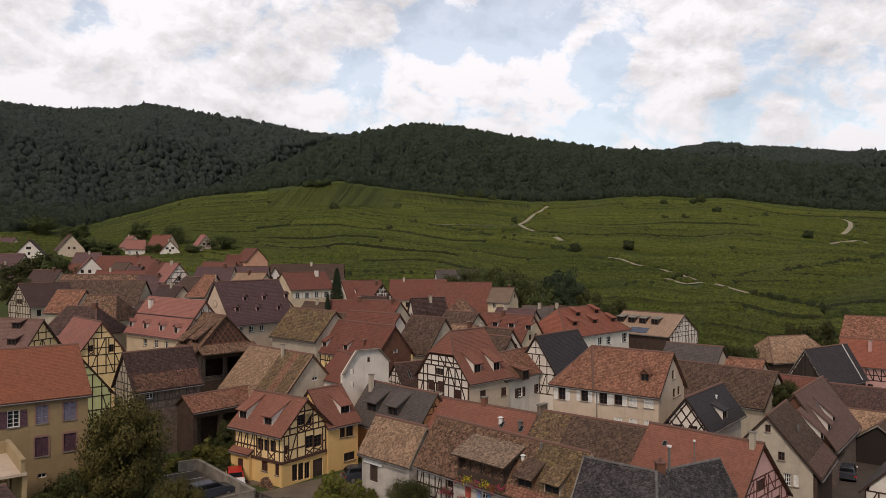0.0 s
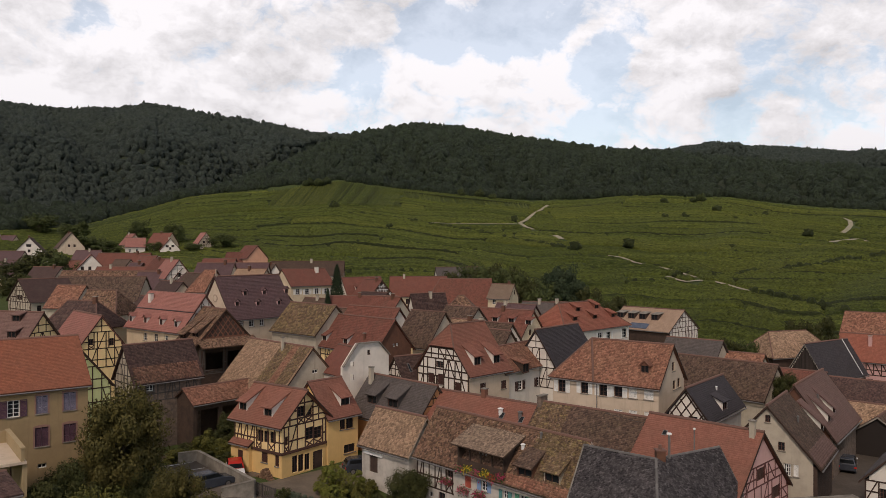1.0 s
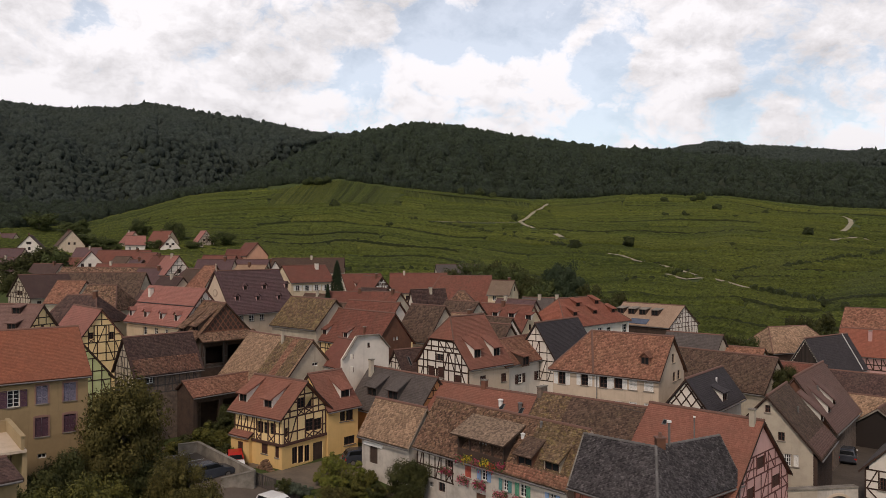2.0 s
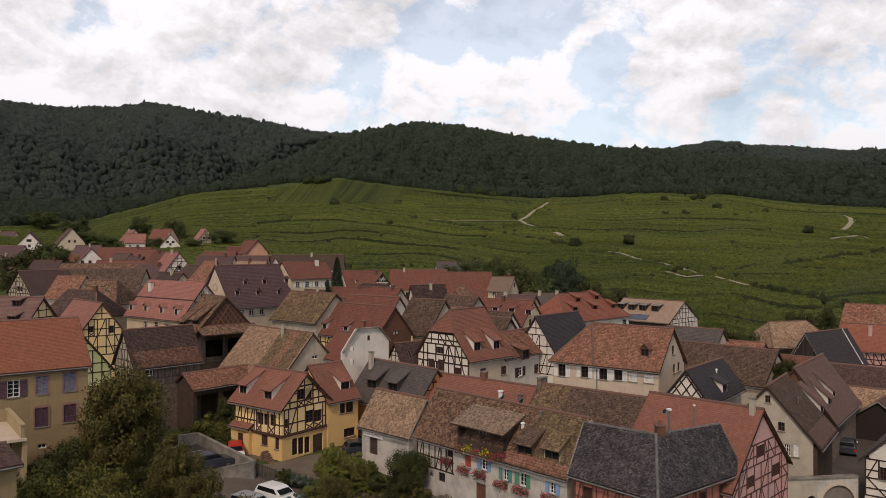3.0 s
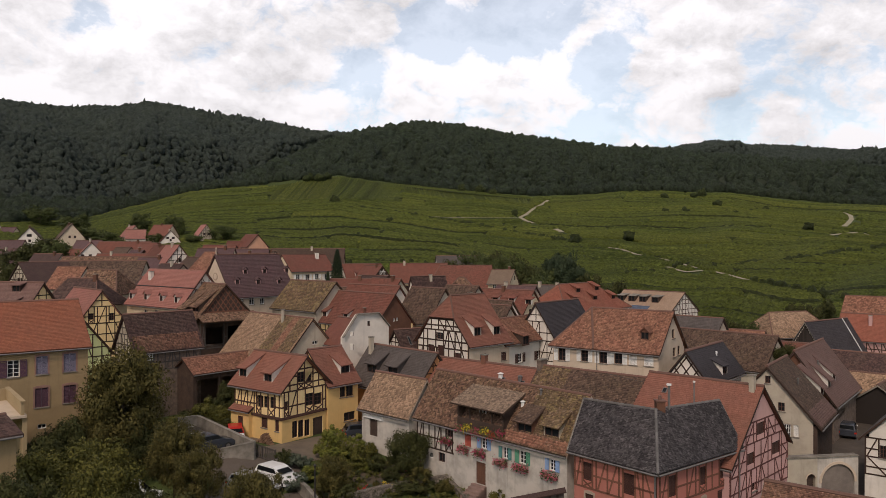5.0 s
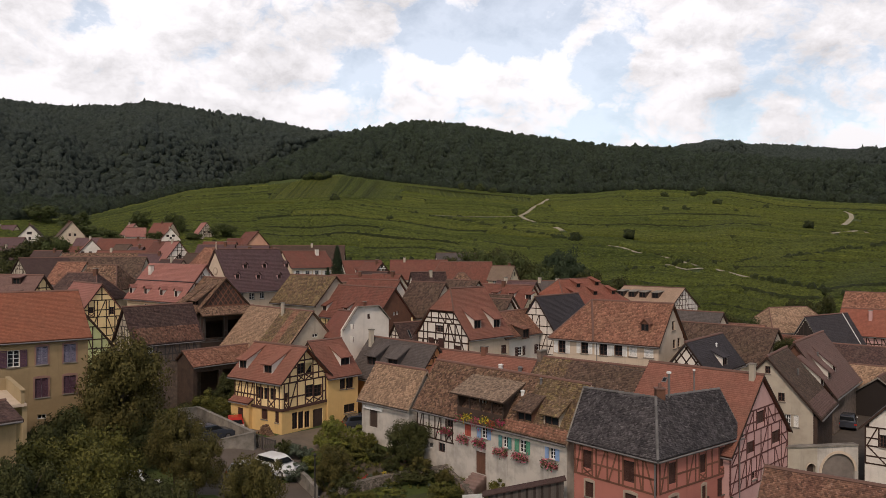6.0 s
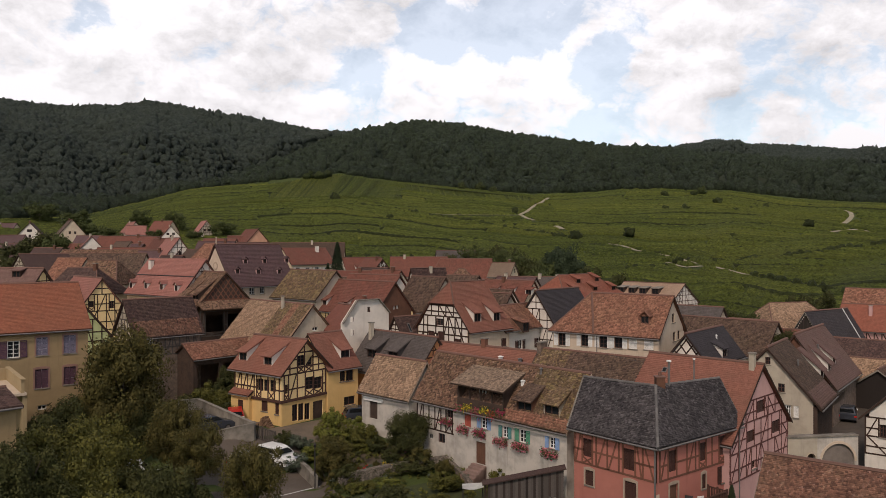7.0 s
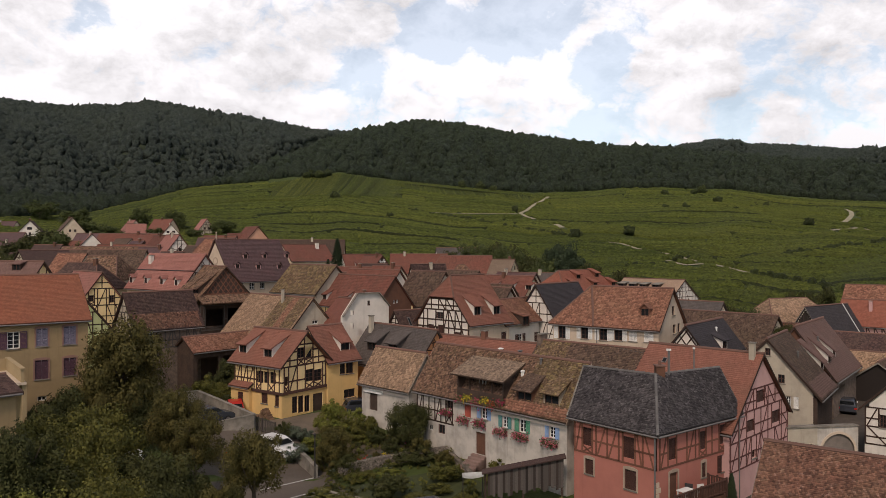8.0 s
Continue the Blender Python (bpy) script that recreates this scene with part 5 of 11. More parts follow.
F = house('town_house', 'large ochre plastered house with plain red tiled roof', (-42.54, 58.62, 37.8), (14.00, 11.00, 10.57, 14.53), 'ochre', 'red_new', -0.4, holes={'front': [(7.15, 8.4, 8.1, 9.85), (9.35, 8.45, 10.25, 10.0), (11.5, 8.45, 12.5, 10.05), (9.25, 5.6, 10.3, 7.25), (11.5, 5.7, 12.5, 7.25), (9.45, 3.7, 10.15, 4.1)]})
window(F['front'], 7.15, 8.40, 0.95, 1.45, shutters='shut_plum', rows=4)
window(F['front'], 9.35, 8.45, 0.90, 1.55, shutters='=shut_lav')
window(F['front'], 11.50, 8.45, 1.00, 1.60, shutters='=shut_lav')
window(F['front'], 9.25, 5.60, 1.05, 1.65, shutters='=shut_plum')
window(F['front'], 11.50, 5.70, 1.00, 1.55, shutters='=shut_plum')
window(F['front'], 9.45, 3.70, 0.70, 0.40, sill=False, rows=1)
surround(F['front'], 9.35, 8.45, 0.90, 1.55, 'pink_stone')
surround(F['front'], 11.50, 8.45, 1.00, 1.60, 'pink_stone')
surround(F['front'], 9.25, 5.60, 1.05, 1.65, 'pink_stone')
surround(F['front'], 11.50, 5.70, 1.00, 1.55, 'pink_stone')
F = house('half_timbered_house', 'yellow half-timbered gable house with faded pink roof', (-56.54, 107.53, -47.0), (12.00, 6.60, 7.37, 11.77), 'cream_yellow', 'pink', 1.6, holes={'right': [(1.25, 7.85, 1.85, 8.7), (3.9, 7.6, 4.5, 8.6)]}, tiled=(0.26, 0.26))
window(F['right'], 1.25, 7.85, 0.60, 0.85, frame_='frame_brown', sill=False)
window(F['right'], 3.90, 7.60, 0.60, 1.00, frame_='frame_brown', sill=False)
timbering(F['right'], [4.77, 7.32, 9.57, 11.42], M['timber'], [(1.25, 7.85, 1.85, 8.7), (3.9, 7.6, 4.5, 8.6)], bay=1.25, seed=2, width=0.13, lean=0.8)
F = house('half_timbered_house', 'light green half-timbered house with dark verges', (-45.18, 80.95, -48.0), (6.00, 7.50, 7.46, 12.06), 'green', 'dark', 0.0)
timbering(F['right'], [4.86, 7.41, 9.76, 11.71], M['timber'], [], bay=1.0, seed=9, width=0.115, lean=0.55)
F = house('half_timbered_house', 'half-timbered house with dusty brown roof and small dormers', (-57.58, 84.98, -14.8), (11.13, 8.00, 10.09, 14.69), 'cream_yellow', 'dusty', 0.4)
dormer(F, 8.11, 3.05, 1.20, 0.80, 'dusty', flat=0.3, cheek='timber')
dormer(F, 8.92, 1.60, 1.20, 0.80, 'dusty', flat=0.3, cheek='timber')
timbering(F['right'], [7.49, 10.04, 12.39, 14.34], M['timber'], [], seed=4, width=0.115, lean=0.55)
F = house('barn', 'old stone barn with dark tiled roof and timbered gable', (-33.63, 81.50, 47.0), (8.40, 5.80, 7.46, 11.62), 'stone', 'dark', 0.0, gable_mat='grey', holes={'front': [(1.35, 6.55, 2.15, 7.35)]})
window(F['front'], 1.35, 6.55, 0.80, 0.80)
roof_patch(F, 0.3, 8.1, 'speck', 0.02, 0.42)
timbering(F['left'], [5.0, 7.4, 9.4, 11.1], M['greywood'], [], bay=0.9, seed=6, width=0.12)
timbering(F['front'], [5.4, 7.3], M['greywood'], [(1.35, 6.55, 2.15, 7.35)], bay=0.9, seed=7, width=0.12)
F = house('shed', 'long low open-fronted wooden shed with weathered brown tiles', (-27.69, 83.02, 50.0), (14.00, 4.60, 4.96, 6.56), 'wood', 'mix', 0.0, holes={'front': [(0.5, 0.3, 3.3, 4.2), (3.8, 0.3, 6.6, 4.2), (7.1, 0.3, 9.9, 4.2), (10.4, 0.3, 13.0, 4.2)]})
F = house('mansard_house', 'long white house with pink tiled roof and small dormers', (-48.40, 113.36, -38.9), (15.33, 8.41, 9.69, 14.86), 'cream', 'pink', 0.9, mats={'right': 'white'}, holes={'front': [(4.80, 8.00, 5.89, 9.14), (7.74, 8.05, 8.77, 9.20), (10.57, 8.11, 11.45, 9.14)]}, tiled=(0.26, 0.26))
dormer(F, 0.98, 0.64, 0.87, 0.93, 'pink', kind='gable', cheek='white')
dormer(F, 5.13, 0.66, 0.87, 0.93, 'pink', kind='gable', cheek='white')
dormer(F, 9.48, 0.64, 0.87, 0.93, 'pink', kind='gable', cheek='white')
dormer(F, 13.35, 0.60, 0.87, 0.93, 'pink', kind='gable', cheek='white')
window(F['front'], 4.80, 8.00, 1.09, 1.14, shutters='')
window(F['front'], 7.74, 8.05, 1.04, 1.14, shutters='')
window(F['front'], 10.57, 8.11, 0.87, 1.04, shutters='')
roof_step(F, 0.52, 'pink')
chimney(F, 2.58, 3.02, 0.65, 0.55, 1.20, 'white')
timbering(F['right'], [6.86, 9.63, 12.27, 14.47], M['timber'], [], seed=8, width=0.115, lean=0.55)
F = house('barn', 'dark timber barn with lattice gable and brown tiles', (-37.32, 103.70, -46.0), (6.70, 8.86, 8.80, 13.45), 'wood', 'weathered', 0.7, eaves=0.7, holes={'right': [(0.8, 5.4, 3.4, 7.7), (4.0, 5.4, 6.6, 7.7)]}, tiled=(0.26, 0.26))
dormer(F, 1.9, 0.5, 1.9, 0.95, 'weathered', flat=0.72, over=0.5, cheek='wood')
dormer(F, 4.75, 0.9, 1.9, 0.95, 'weathered', flat=0.72, over=0.5, cheek='wood')
skirt_roof(F, 'right', 9.62, 2.0, 1.0, 'weathered')
lattice(F['right'], 9.7, 13.0, M['brown_timber'], 0.75)
timbering(F['right'], [4.9, 8.2], M['greywood'], [(0.8, 5.4, 3.4, 7.7), (4.0, 5.4, 6.6, 7.7)], seed=12, bay=1.2, lean=0.3, width=0.14)
F = house('town_hall', 'tall beige building with large plum-grey roof and small lucarnes', (-32.16, 114.00, 50.0), (12.48, 9.50, 9.12, 15.78), 'beige', 'plum', 2.3, holes={'front': [(1.45, 7.9, 2.15, 9.05), (3.2, 7.9, 4.15, 9.15), (5.2, 7.9, 6.05, 9.25)]}, tiled=(0.26, 0.26))
gable_crest(F, 'left')
dormer(F, 4.22, 2.52, 0.75, 0.75, 'plum', kind='gable', cheek='pinkw')
dormer(F, 7.91, 2.51, 0.75, 0.75, 'plum', kind='gable', cheek='pinkw')
dormer(F, 12.39, 2.55, 0.75, 0.75, 'plum', kind='gable', cheek='pinkw')
dormer(F, 2.01, 1.45, 0.75, 0.75, 'plum', kind='gable', cheek='pinkw')
dormer(F, 5.84, 1.34, 0.75, 0.75, 'plum', kind='gable', cheek='pinkw')
dormer(F, 9.91, 1.29, 0.75, 0.75, 'plum', kind='gable', cheek='pinkw')
window(F['front'], 1.45, 7.90, 0.70, 1.15, shutters='')
window(F['front'], 3.20, 7.90, 0.95, 1.25, shutters='')
window(F['front'], 5.20, 7.90, 0.85, 1.35, shutters='')
F = house('house', 'cream house with red tiled roof and white shutters', (-35.22, 173.56, 39.1), (11.78, 9.66, 10.24, 14.23), 'cream', 'red', 3.4, holes={'front': [(1.15, 8.3, 2.2, 9.6), (3.65, 8.2, 4.7, 9.55), (6.2, 8.25, 7.25, 9.6), (8.8, 8.15, 9.9, 9.5)]}, tiled=None)
window(F['front'], 1.15, 8.30, 1.05, 1.30, shutters='shut_white')
window(F['front'], 3.65, 8.20, 1.05, 1.35, shutters='shut_white')
window(F['front'], 6.20, 8.25, 1.05, 1.35, shutters='shut_white')
window(F['front'], 8.80, 8.15, 1.10, 1.35, shutters='shut_white')
chimney(F, 8.81, 3.76, 0.80, 0.60, 1.20, 'white')
F = house('barn', 'barn with moss-grown brown tiled roof', (-26.33, 113.36, -42.0), (11.00, 8.00, 8.81, 12.96), 'grey', 'moss', 1.2, tiled=(0.26, 0.26))
F = house('barn', 'large barn with patched buff tiles and grey gable', (-28.48, 94.64, -44.1), (13.85, 9.39, 5.47, 10.63), 'grey', 'buff', 0.1, holes={'right': [(4.3, 7.5, 5.1, 7.95)], 'front': [(2.75, 4.2, 3.55, 5.2), (4.35, 4.25, 5.15, 5.2)]})
window(F['right'], 4.30, 7.50, 0.80, 0.45, sill=False, rows=1)
window(F['front'], 2.75, 4.20, 0.80, 1.00, frame_='frame_brown')
window(F['front'], 4.35, 4.25, 0.80, 0.95, frame_='frame_brown')
chimney(F, 8.42, 4.02, 0.30, 0.30, 1.50, 'grey')
roof_patch(F, 7.6, 10.0, 'moss')
roof_patch(F, 10.0, 11.3, 'mix')
roof_patch(F, 11.3, 13.6, 'moss')
F = house('half_timbered_house', 'red-roofed half-timbered house with dark boarded gable', (-18.77, 107.75, -45.0), (13.79, 7.48, 7.89, 12.27), 'cream_yellow', 'red', 0.6, mats={'right': 'brown_board'}, holes={'right': [(3.1, 8.55, 3.5, 9.0), (3.65, 8.6, 4.05, 9.05)]}, tiled=(0.26, 0.26))
dormer(F, 1.96, 0.66, 1.00, 0.80, 'red', kind='shed', flat=0.5)
dormer(F, 6.83, 0.64, 1.00, 0.80, 'red', kind='shed', flat=0.5)
window(F['right'], 3.10, 8.55, 0.40, 0.45, sill=False, rows=1)
window(F['right'], 3.65, 8.60, 0.40, 0.45, sill=False, rows=1)
chimney(F, 10.11, 1.37, 0.30, 0.30, 0.80, 'brown_timber')
timbering(F['front'], [5.8, 8.3], M['timber'], [], seed=12)
F = house('house', 'narrow white plastered house with clipped parapet gable', (-15.45, 91.04, -50.0), (6.00, 6.40, 7.55, 10.55), 'white', 'red', 0.0, verge=0.35, eaves=0.1, tiled=None, holes={'right': [(2.7, 10.7, 3.1, 11.25)], 'front': [(7.15, 9.0, 7.55, 9.5), (7.15, 7.45, 7.55, 8.1)]})
parapet(F, 6.4, 11.55 - 0.0)
window(F['right'], 2.70, 10.70, 0.40, 0.55, sill=False, rows=1, frame_='frame_brown')
window(F['front'], 7.15, 9.00, 0.40, 0.50, sill=False, rows=1, frame_='frame_brown')
window(F['front'], 7.15, 7.45, 0.40, 0.65, sill=False, rows=1, frame_='frame_brown')
F = house('house', 'low house with grey tiled roof and two large dormers', (-10.95, 84.25, -46.0), (11.38, 7.00, 3.84, 8.04), 'orange_w', 'greyt', 0.0)
dormer(F, 3.25, 1.16, 1.70, 1.15, 'greyt', flat=0.55, over=0.35, cheek='greyt')
dormer(F, 6.72, 1.24, 1.70, 1.15, 'greyt', flat=0.55, over=0.35, cheek='greyt')
chimney(F, 1.13, 2.77, 0.45, 0.45, 1.70, 'grey')
timbering(F['right'], [1.24, 3.79, 5.94, 7.69], M['timber'], [], seed=13, width=0.115, lean=0.55)
F = house('half_timbered_house', 'tall beige and red half-timbered house with half-hipped roof', (3.09, 85.30, 45.0), (7.63, 9.50, 7.69, 13.37), 'beige', 'salmon_tile', 0.0, ends=('half', 'gable'), inset=(1.6, 0), mats={'left': 'white'}, holes={'front': [(1.9, 5.7, 2.9, 6.7), (5.65, 5.55, 6.6, 6.55)], 'left': [(1.95, 6.25, 2.95, 7.45), (3.6, 6.2, 4.55, 7.5), (6.45, 5.8, 7.35, 6.85), (3.35, 8.2, 4.5, 9.0)]})
window(F['front'], 1.90, 5.70, 1.00, 1.00, shutters='=shut_brown')
window(F['front'], 5.65, 5.55, 0.95, 1.00, shutters='=shut_brown')
window(F['left'], 1.95, 6.25, 1.00, 1.20, frame_='frame_brown', shutters='=shut_brown')
window(F['left'], 3.60, 6.20, 0.95, 1.30, frame_='frame_brown', shutters='=shut_brown')
window(F['left'], 6.45, 5.80, 0.90, 1.05, frame_='frame_brown', shutters='=shut_brown')
window(F['left'], 3.35, 8.20, 1.15, 0.80, frame_='frame_brown', sill=False)
dormer(F, 2.21, 0.88, 1.25, 1.20, 'salmon_tile', flat=0.55, over=0.35)
dormer(F, 5.52, 0.79, 1.25, 1.20, 'salmon_tile', flat=0.55, over=0.35)
timbering(F['left'], [2.2, 4.7, 7.2, 9.3, 10.6], M['timber'], [(1.95, 6.25, 2.95, 7.45), (3.6, 6.2, 4.55, 7.5), (6.45, 5.8, 7.35, 6.85), (3.35, 8.2, 4.5, 9.0)], seed=14, bay=1.15, width=0.17, lean=0.6)
F = house('half_timbered_house', 'small half-timbered house with dark tiled roof', (-4.8, 92.9, 35.0), (8.0, 5.0, 5.7, 8.7), 'white', 'dark', 0.0)
timbering(F['left'], [3.1, 5.6, 7.1, 8.4], M['timber'], [], seed=41, width=0.12, lean=0.6)
skylight(F, 1.6, 0.9, 0.35, 1.3)
skylight(F, 3.0, 0.7, 0.35, 1.3)
F = house('house', 'small white house with mottled tiled roof and shed dormer', (7.54, 90.04, 51.4), (10.19, 6.06, 7.21, 10.06), 'white', 'mix', 0.1, holes={'front': [(3.0, 4.7, 4.05, 5.85), (7.5, 4.6, 8.75, 5.75)]})
window(F['front'], 3.00, 4.70, 1.05, 1.15, shutters='shut_brown')
window(F['front'], 7.50, 4.60, 1.25, 1.15, shutters='shut_brown')
dormer(F, 4.03, -0.33, 1.50, 1.20, 'mix', flat=0.25, cheek='wood')
F = house('half_timbered_house', 'white half-timbered house with black tiled roof', (14.40, 95.00, 50.0), (11.00, 6.50, 7.05, 11.82), 'white', 'black', 0.1)
timbering(F['left'], [4.45, 7.0, 9.43, 11.47], M['timber'], [], seed=15, width=0.115, lean=0.55)
F = house('town_house', 'broad beige house with white shutters and mottled orange roof', (11.56, 82.40, -38.0), (12.68, 7.86, 8.34, 12.42), 'beige', 'mix', 0.0, ends=('hip', 'gable'), inset=(3.3, 0), holes={'front': [(0.65, 6.75, 1.55, 8.1), (3.4, 6.9, 4.25, 8.15), (5.55, 6.9, 6.45, 8.2), (7.25, 7.0, 8.15, 8.3), (8.85, 7.05, 9.75, 8.3), (10.5, 7.1, 11.5, 8.4), (7.2, 4.65, 8.15, 5.7), (8.85, 4.75, 9.75, 5.8), (10.5, 4.75, 11.5, 5.85)], 'right': [(3.55, 9.6, 4.35, 10.55), (3.85, 7.65, 4.65, 8.6), (5.15, 7.7, 5.95, 8.65)]})
window(F['front'], 0.65, 6.75, 0.90, 1.35, shutters='shut_white', frame_='frame_brown')
window(F['front'], 3.40, 6.90, 0.85, 1.25, shutters='shut_white', frame_='frame_brown')
window(F['front'], 5.55, 6.90, 0.90, 1.30, shutters='shut_white', frame_='frame_brown')
window(F['front'], 7.25, 7.00, 0.90, 1.30, shutters='shut_white', frame_='frame_brown')
window(F['front'], 8.85, 7.05, 0.90, 1.25, shutters='=shut_white')
window(F['front'], 10.50, 7.10, 1.00, 1.30, shutters='=shut_white')
window(F['front'], 7.20, 4.65, 0.95, 1.05, shutters='=shut_white')
window(F['front'], 8.85, 4.75, 0.90, 1.05, shutters='=shut_white')
window(F['front'], 10.50, 4.75, 1.00, 1.10, shutters='=shut_white')
window(F['right'], 3.55, 9.60, 0.80, 0.95, frame_='frame_brown')
window(F['right'], 3.85, 7.65, 0.80, 0.95, frame_='frame_brown')
window(F['right'], 5.15, 7.70, 0.80, 0.95, frame_='frame_brown')
dormer(F, 10.64, 1.20, 1.00, 0.85, 'mix', kind='gable', cheek='mix')
downpipe(F, 'front', 5.30, 8.2)
string_course(F, 'front', 5.15)
bm = bmesh.new()
prism(bm, (3.35, 3.90, 12.42), (5.45, 0.0, 8.40), 0.13, 6)
part('hip_cap', bm, M['ridge'], F['roof'])
F = house('house', 'white house with orange hipped roof and many shed dormers', (20.72, 126.00, 45.5), (21.15, 9.59, 7.19, 11.81), 'white', 'orange', 0.9, ends=('hip', 'hip'), inset=(4.4, 6.5), holes={'front': [(9.85, 5.1, 11.3, 6.5), (12.6, 4.95, 14.1, 6.4), (18.0, 4.9, 19.6, 6.6)]}, tiled=(0.26, 0.26))
dormer(F, 5.18, 1.75, 1.30, 0.85, 'orange', flat=0.42, over=0.35, cheek='orange')
dormer(F, 11.34, 1.70, 1.30, 0.85, 'orange', flat=0.42, over=0.35, cheek='orange')
dormer(F, 17.23, 1.60, 1.30, 0.85, 'orange', flat=0.42, over=0.35, cheek='orange')
dormer(F, 8.17, 3.19, 1.30, 0.85, 'orange', flat=0.42, over=0.35, cheek='orange')
dormer(F, 14.38, 3.32, 1.30, 0.85, 'orange', flat=0.42, over=0.35, cheek='orange')
window(F['front'], 9.85, 5.10, 1.45, 1.40, shutters='shut_white')
window(F['front'], 12.60, 4.95, 1.50, 1.45, shutters='shut_white')
window(F['front'], 18.00, 4.90, 1.60, 1.70, shutters='shut_white')
F = house('house', 'modern white house with sand-coloured roof and dark dormers', (33.00, 150.55, -48.0), (13.90, 11.30, 6.80, 10.70), 'white', 'sand', -0.1, mats={'front': 'wood'}, tiled=None)
dormer(F, 1.30, 2.60, 1.50, 1.10, 'concrete', flat=0.12, cheek='wood')
dormer(F, 3.90, 2.60, 1.50, 1.10, 'concrete', flat=0.12, cheek='wood')
dormer(F, 6.40, 2.60, 1.50, 1.10, 'concrete', flat=0.12, cheek='wood')
dormer(F, 9.20, 2.60, 1.50, 1.10, 'concrete', flat=0.12, cheek='wood')
solar_panels(F, 4.7, 0.3, 4, 1)
timbering(F['right'], [3.36, 6.6, 8.5, 10.35], M['oak'], [], seed=17, width=0.115, lean=0.55)
F = house('barn', 'long barn with dark brown mossy roof and grey gable', (22.92, 101.29, -47.7), (20.68, 7.71, 4.81, 8.73), 'grey', 'brown', -0.1, holes={'right': [(3.25, 5.35, 4.3, 6.55)]})
window(F['right'], 3.25, 5.35, 1.05, 1.20, frame_='frame_brown')
F = house('half_timbered_house', 'white diamond-timbered house with black roof', (24.31, 68.00, 50.6), (9.88, 4.72, 6.43, 9.46), 'white', 'black', 0.0, holes={'left': [(0.7, 5.8, 1.55, 6.75), (2.15, 5.9, 3.0, 6.85)]})
lattice(F['left'], 6.0, 9.0, M['timber'])
window(F['left'], 0.70, 5.80, 0.85, 0.95, frame_='frame_brown', sill=False)
window(F['left'], 2.15, 5.90, 0.85, 0.95, frame_='frame_brown', sill=False)
dormer(F, 4.76, 0.35, 1.30, 0.90, 'black', flat=0.45)
roof_vent(F, 6.0, 1.6, 'frame_white', 0.2, 0.3)
F = house('house', 'grey-beige gabled house with dark brown tiled roof', (31.74, 62.70, 54.2), (8.12, 8.71, 4.01, 8.93), 'grey', 'brown', -0.2, mats={'front': 'wood'}, holes={'left': [(3.75, 7.4, 4.2, 8.05), (4.8, 5.1, 5.35, 5.85), (5.25, 3.0, 5.85, 4.05), (6.05, 3.05, 6.45, 4.05)]})
window(F['left'], 3.75, 7.40, 0.45, 0.65, rows=2, cols=2, frame_='frame_brown')
window(F['left'], 4.80, 5.10, 0.55, 0.75, rows=2, cols=2, frame_='frame_brown')
window(F['left'], 5.25, 3.00, 0.60, 1.05, shutters='', cols=3)
window(F['left'], 6.05, 3.05, 0.40, 1.00, shutters='=shut_white', cols=1)
roof_patch(F, 0.15, 7.95, 'dusty', 0.02, 0.26)
roof_vent(F, 4.0, 2.6, 'zinc', 0.22, 0.5)
F = house('house', 'long house with reddish roof and three shed dormers', (37.91, 72.00, 51.7), (12.91, 7.78, 3.70, 8.83), 'cream', 'dusty', 0.0, mats={'front': 'stone', 'left': 'brown_board'}, holes={'front': [(-2.25, 2.25, -0.75, 3.0), (0.75, 2.15, 2.35, 2.85), (4.0, 2.05, 5.7, 2.75)]})
window(F['front'], -2.25, 2.25, 1.50, 0.75, frame_='frame_brown', sill=False)
window(F['front'], 0.75, 2.15, 1.60, 0.70, frame_='frame_brown', sill=False)
window(F['front'], 4.00, 2.05, 1.70, 0.70, frame_='frame_brown', sill=False)
dormer(F, -1.56, 1.02, 1.30, 0.90, 'dusty', flat=0.86, over=0.35)
dormer(F, 2.21, 1.12, 1.30, 0.90, 'dusty', flat=0.86, over=0.35)
dormer(F, 5.22, 1.28, 1.30, 0.90, 'dusty', flat=0.86, over=0.35)
roof_vent(F, 3.2, 2.4, 'zinc', 0.22, 0.7)
F = house('half_timbered_house', 'pink half-timbered house with orange tiled roof', (13.36, 58.65, -45.2), (9.48, 11.00, 5.12, 10.22), 'pinkw', 'salmon_tile', -1.5, eaves=0.3, holes={'right': [(4.45, 6.6, 5.8, 7.5), (2.75, 4.7, 3.95, 5.55), (7.25, 4.6, 8.7, 5.55), (3.55, 2.65, 4.35, 3.25)]})
window(F['right'], 4.45, 6.60, 1.35, 0.90, frame_='frame_brown', shutters='=shut_brown', sill=False)
window(F['right'], 2.75, 4.70, 1.20, 0.85, frame_='frame_brown', shutters='=shut_brown', sill=False)
window(F['right'], 7.25, 4.60, 1.45, 0.95, frame_='frame_brown', shutters='=shut_brown', sill=False)
window(F['right'], 3.55, 2.65, 0.80, 0.60, frame_='frame_brown')
chimney(F, 8.76, 5.11, 0.40, 0.35, 1.10, 'grey')
skylight(F, 2.07, 4.07, 0.40, 0.50)
timbering(F['right'], [2.3, 4.3, 6.2, 7.7], M['red_timber'], [(4.45, 6.6, 5.8, 7.5), (2.75, 4.7, 3.95, 5.55), (7.25, 4.6, 8.7, 5.55), (3.55, 2.65, 4.35, 3.25)], seed=18, bay=1.35, width=0.105, crosses=False, lean=0.55)
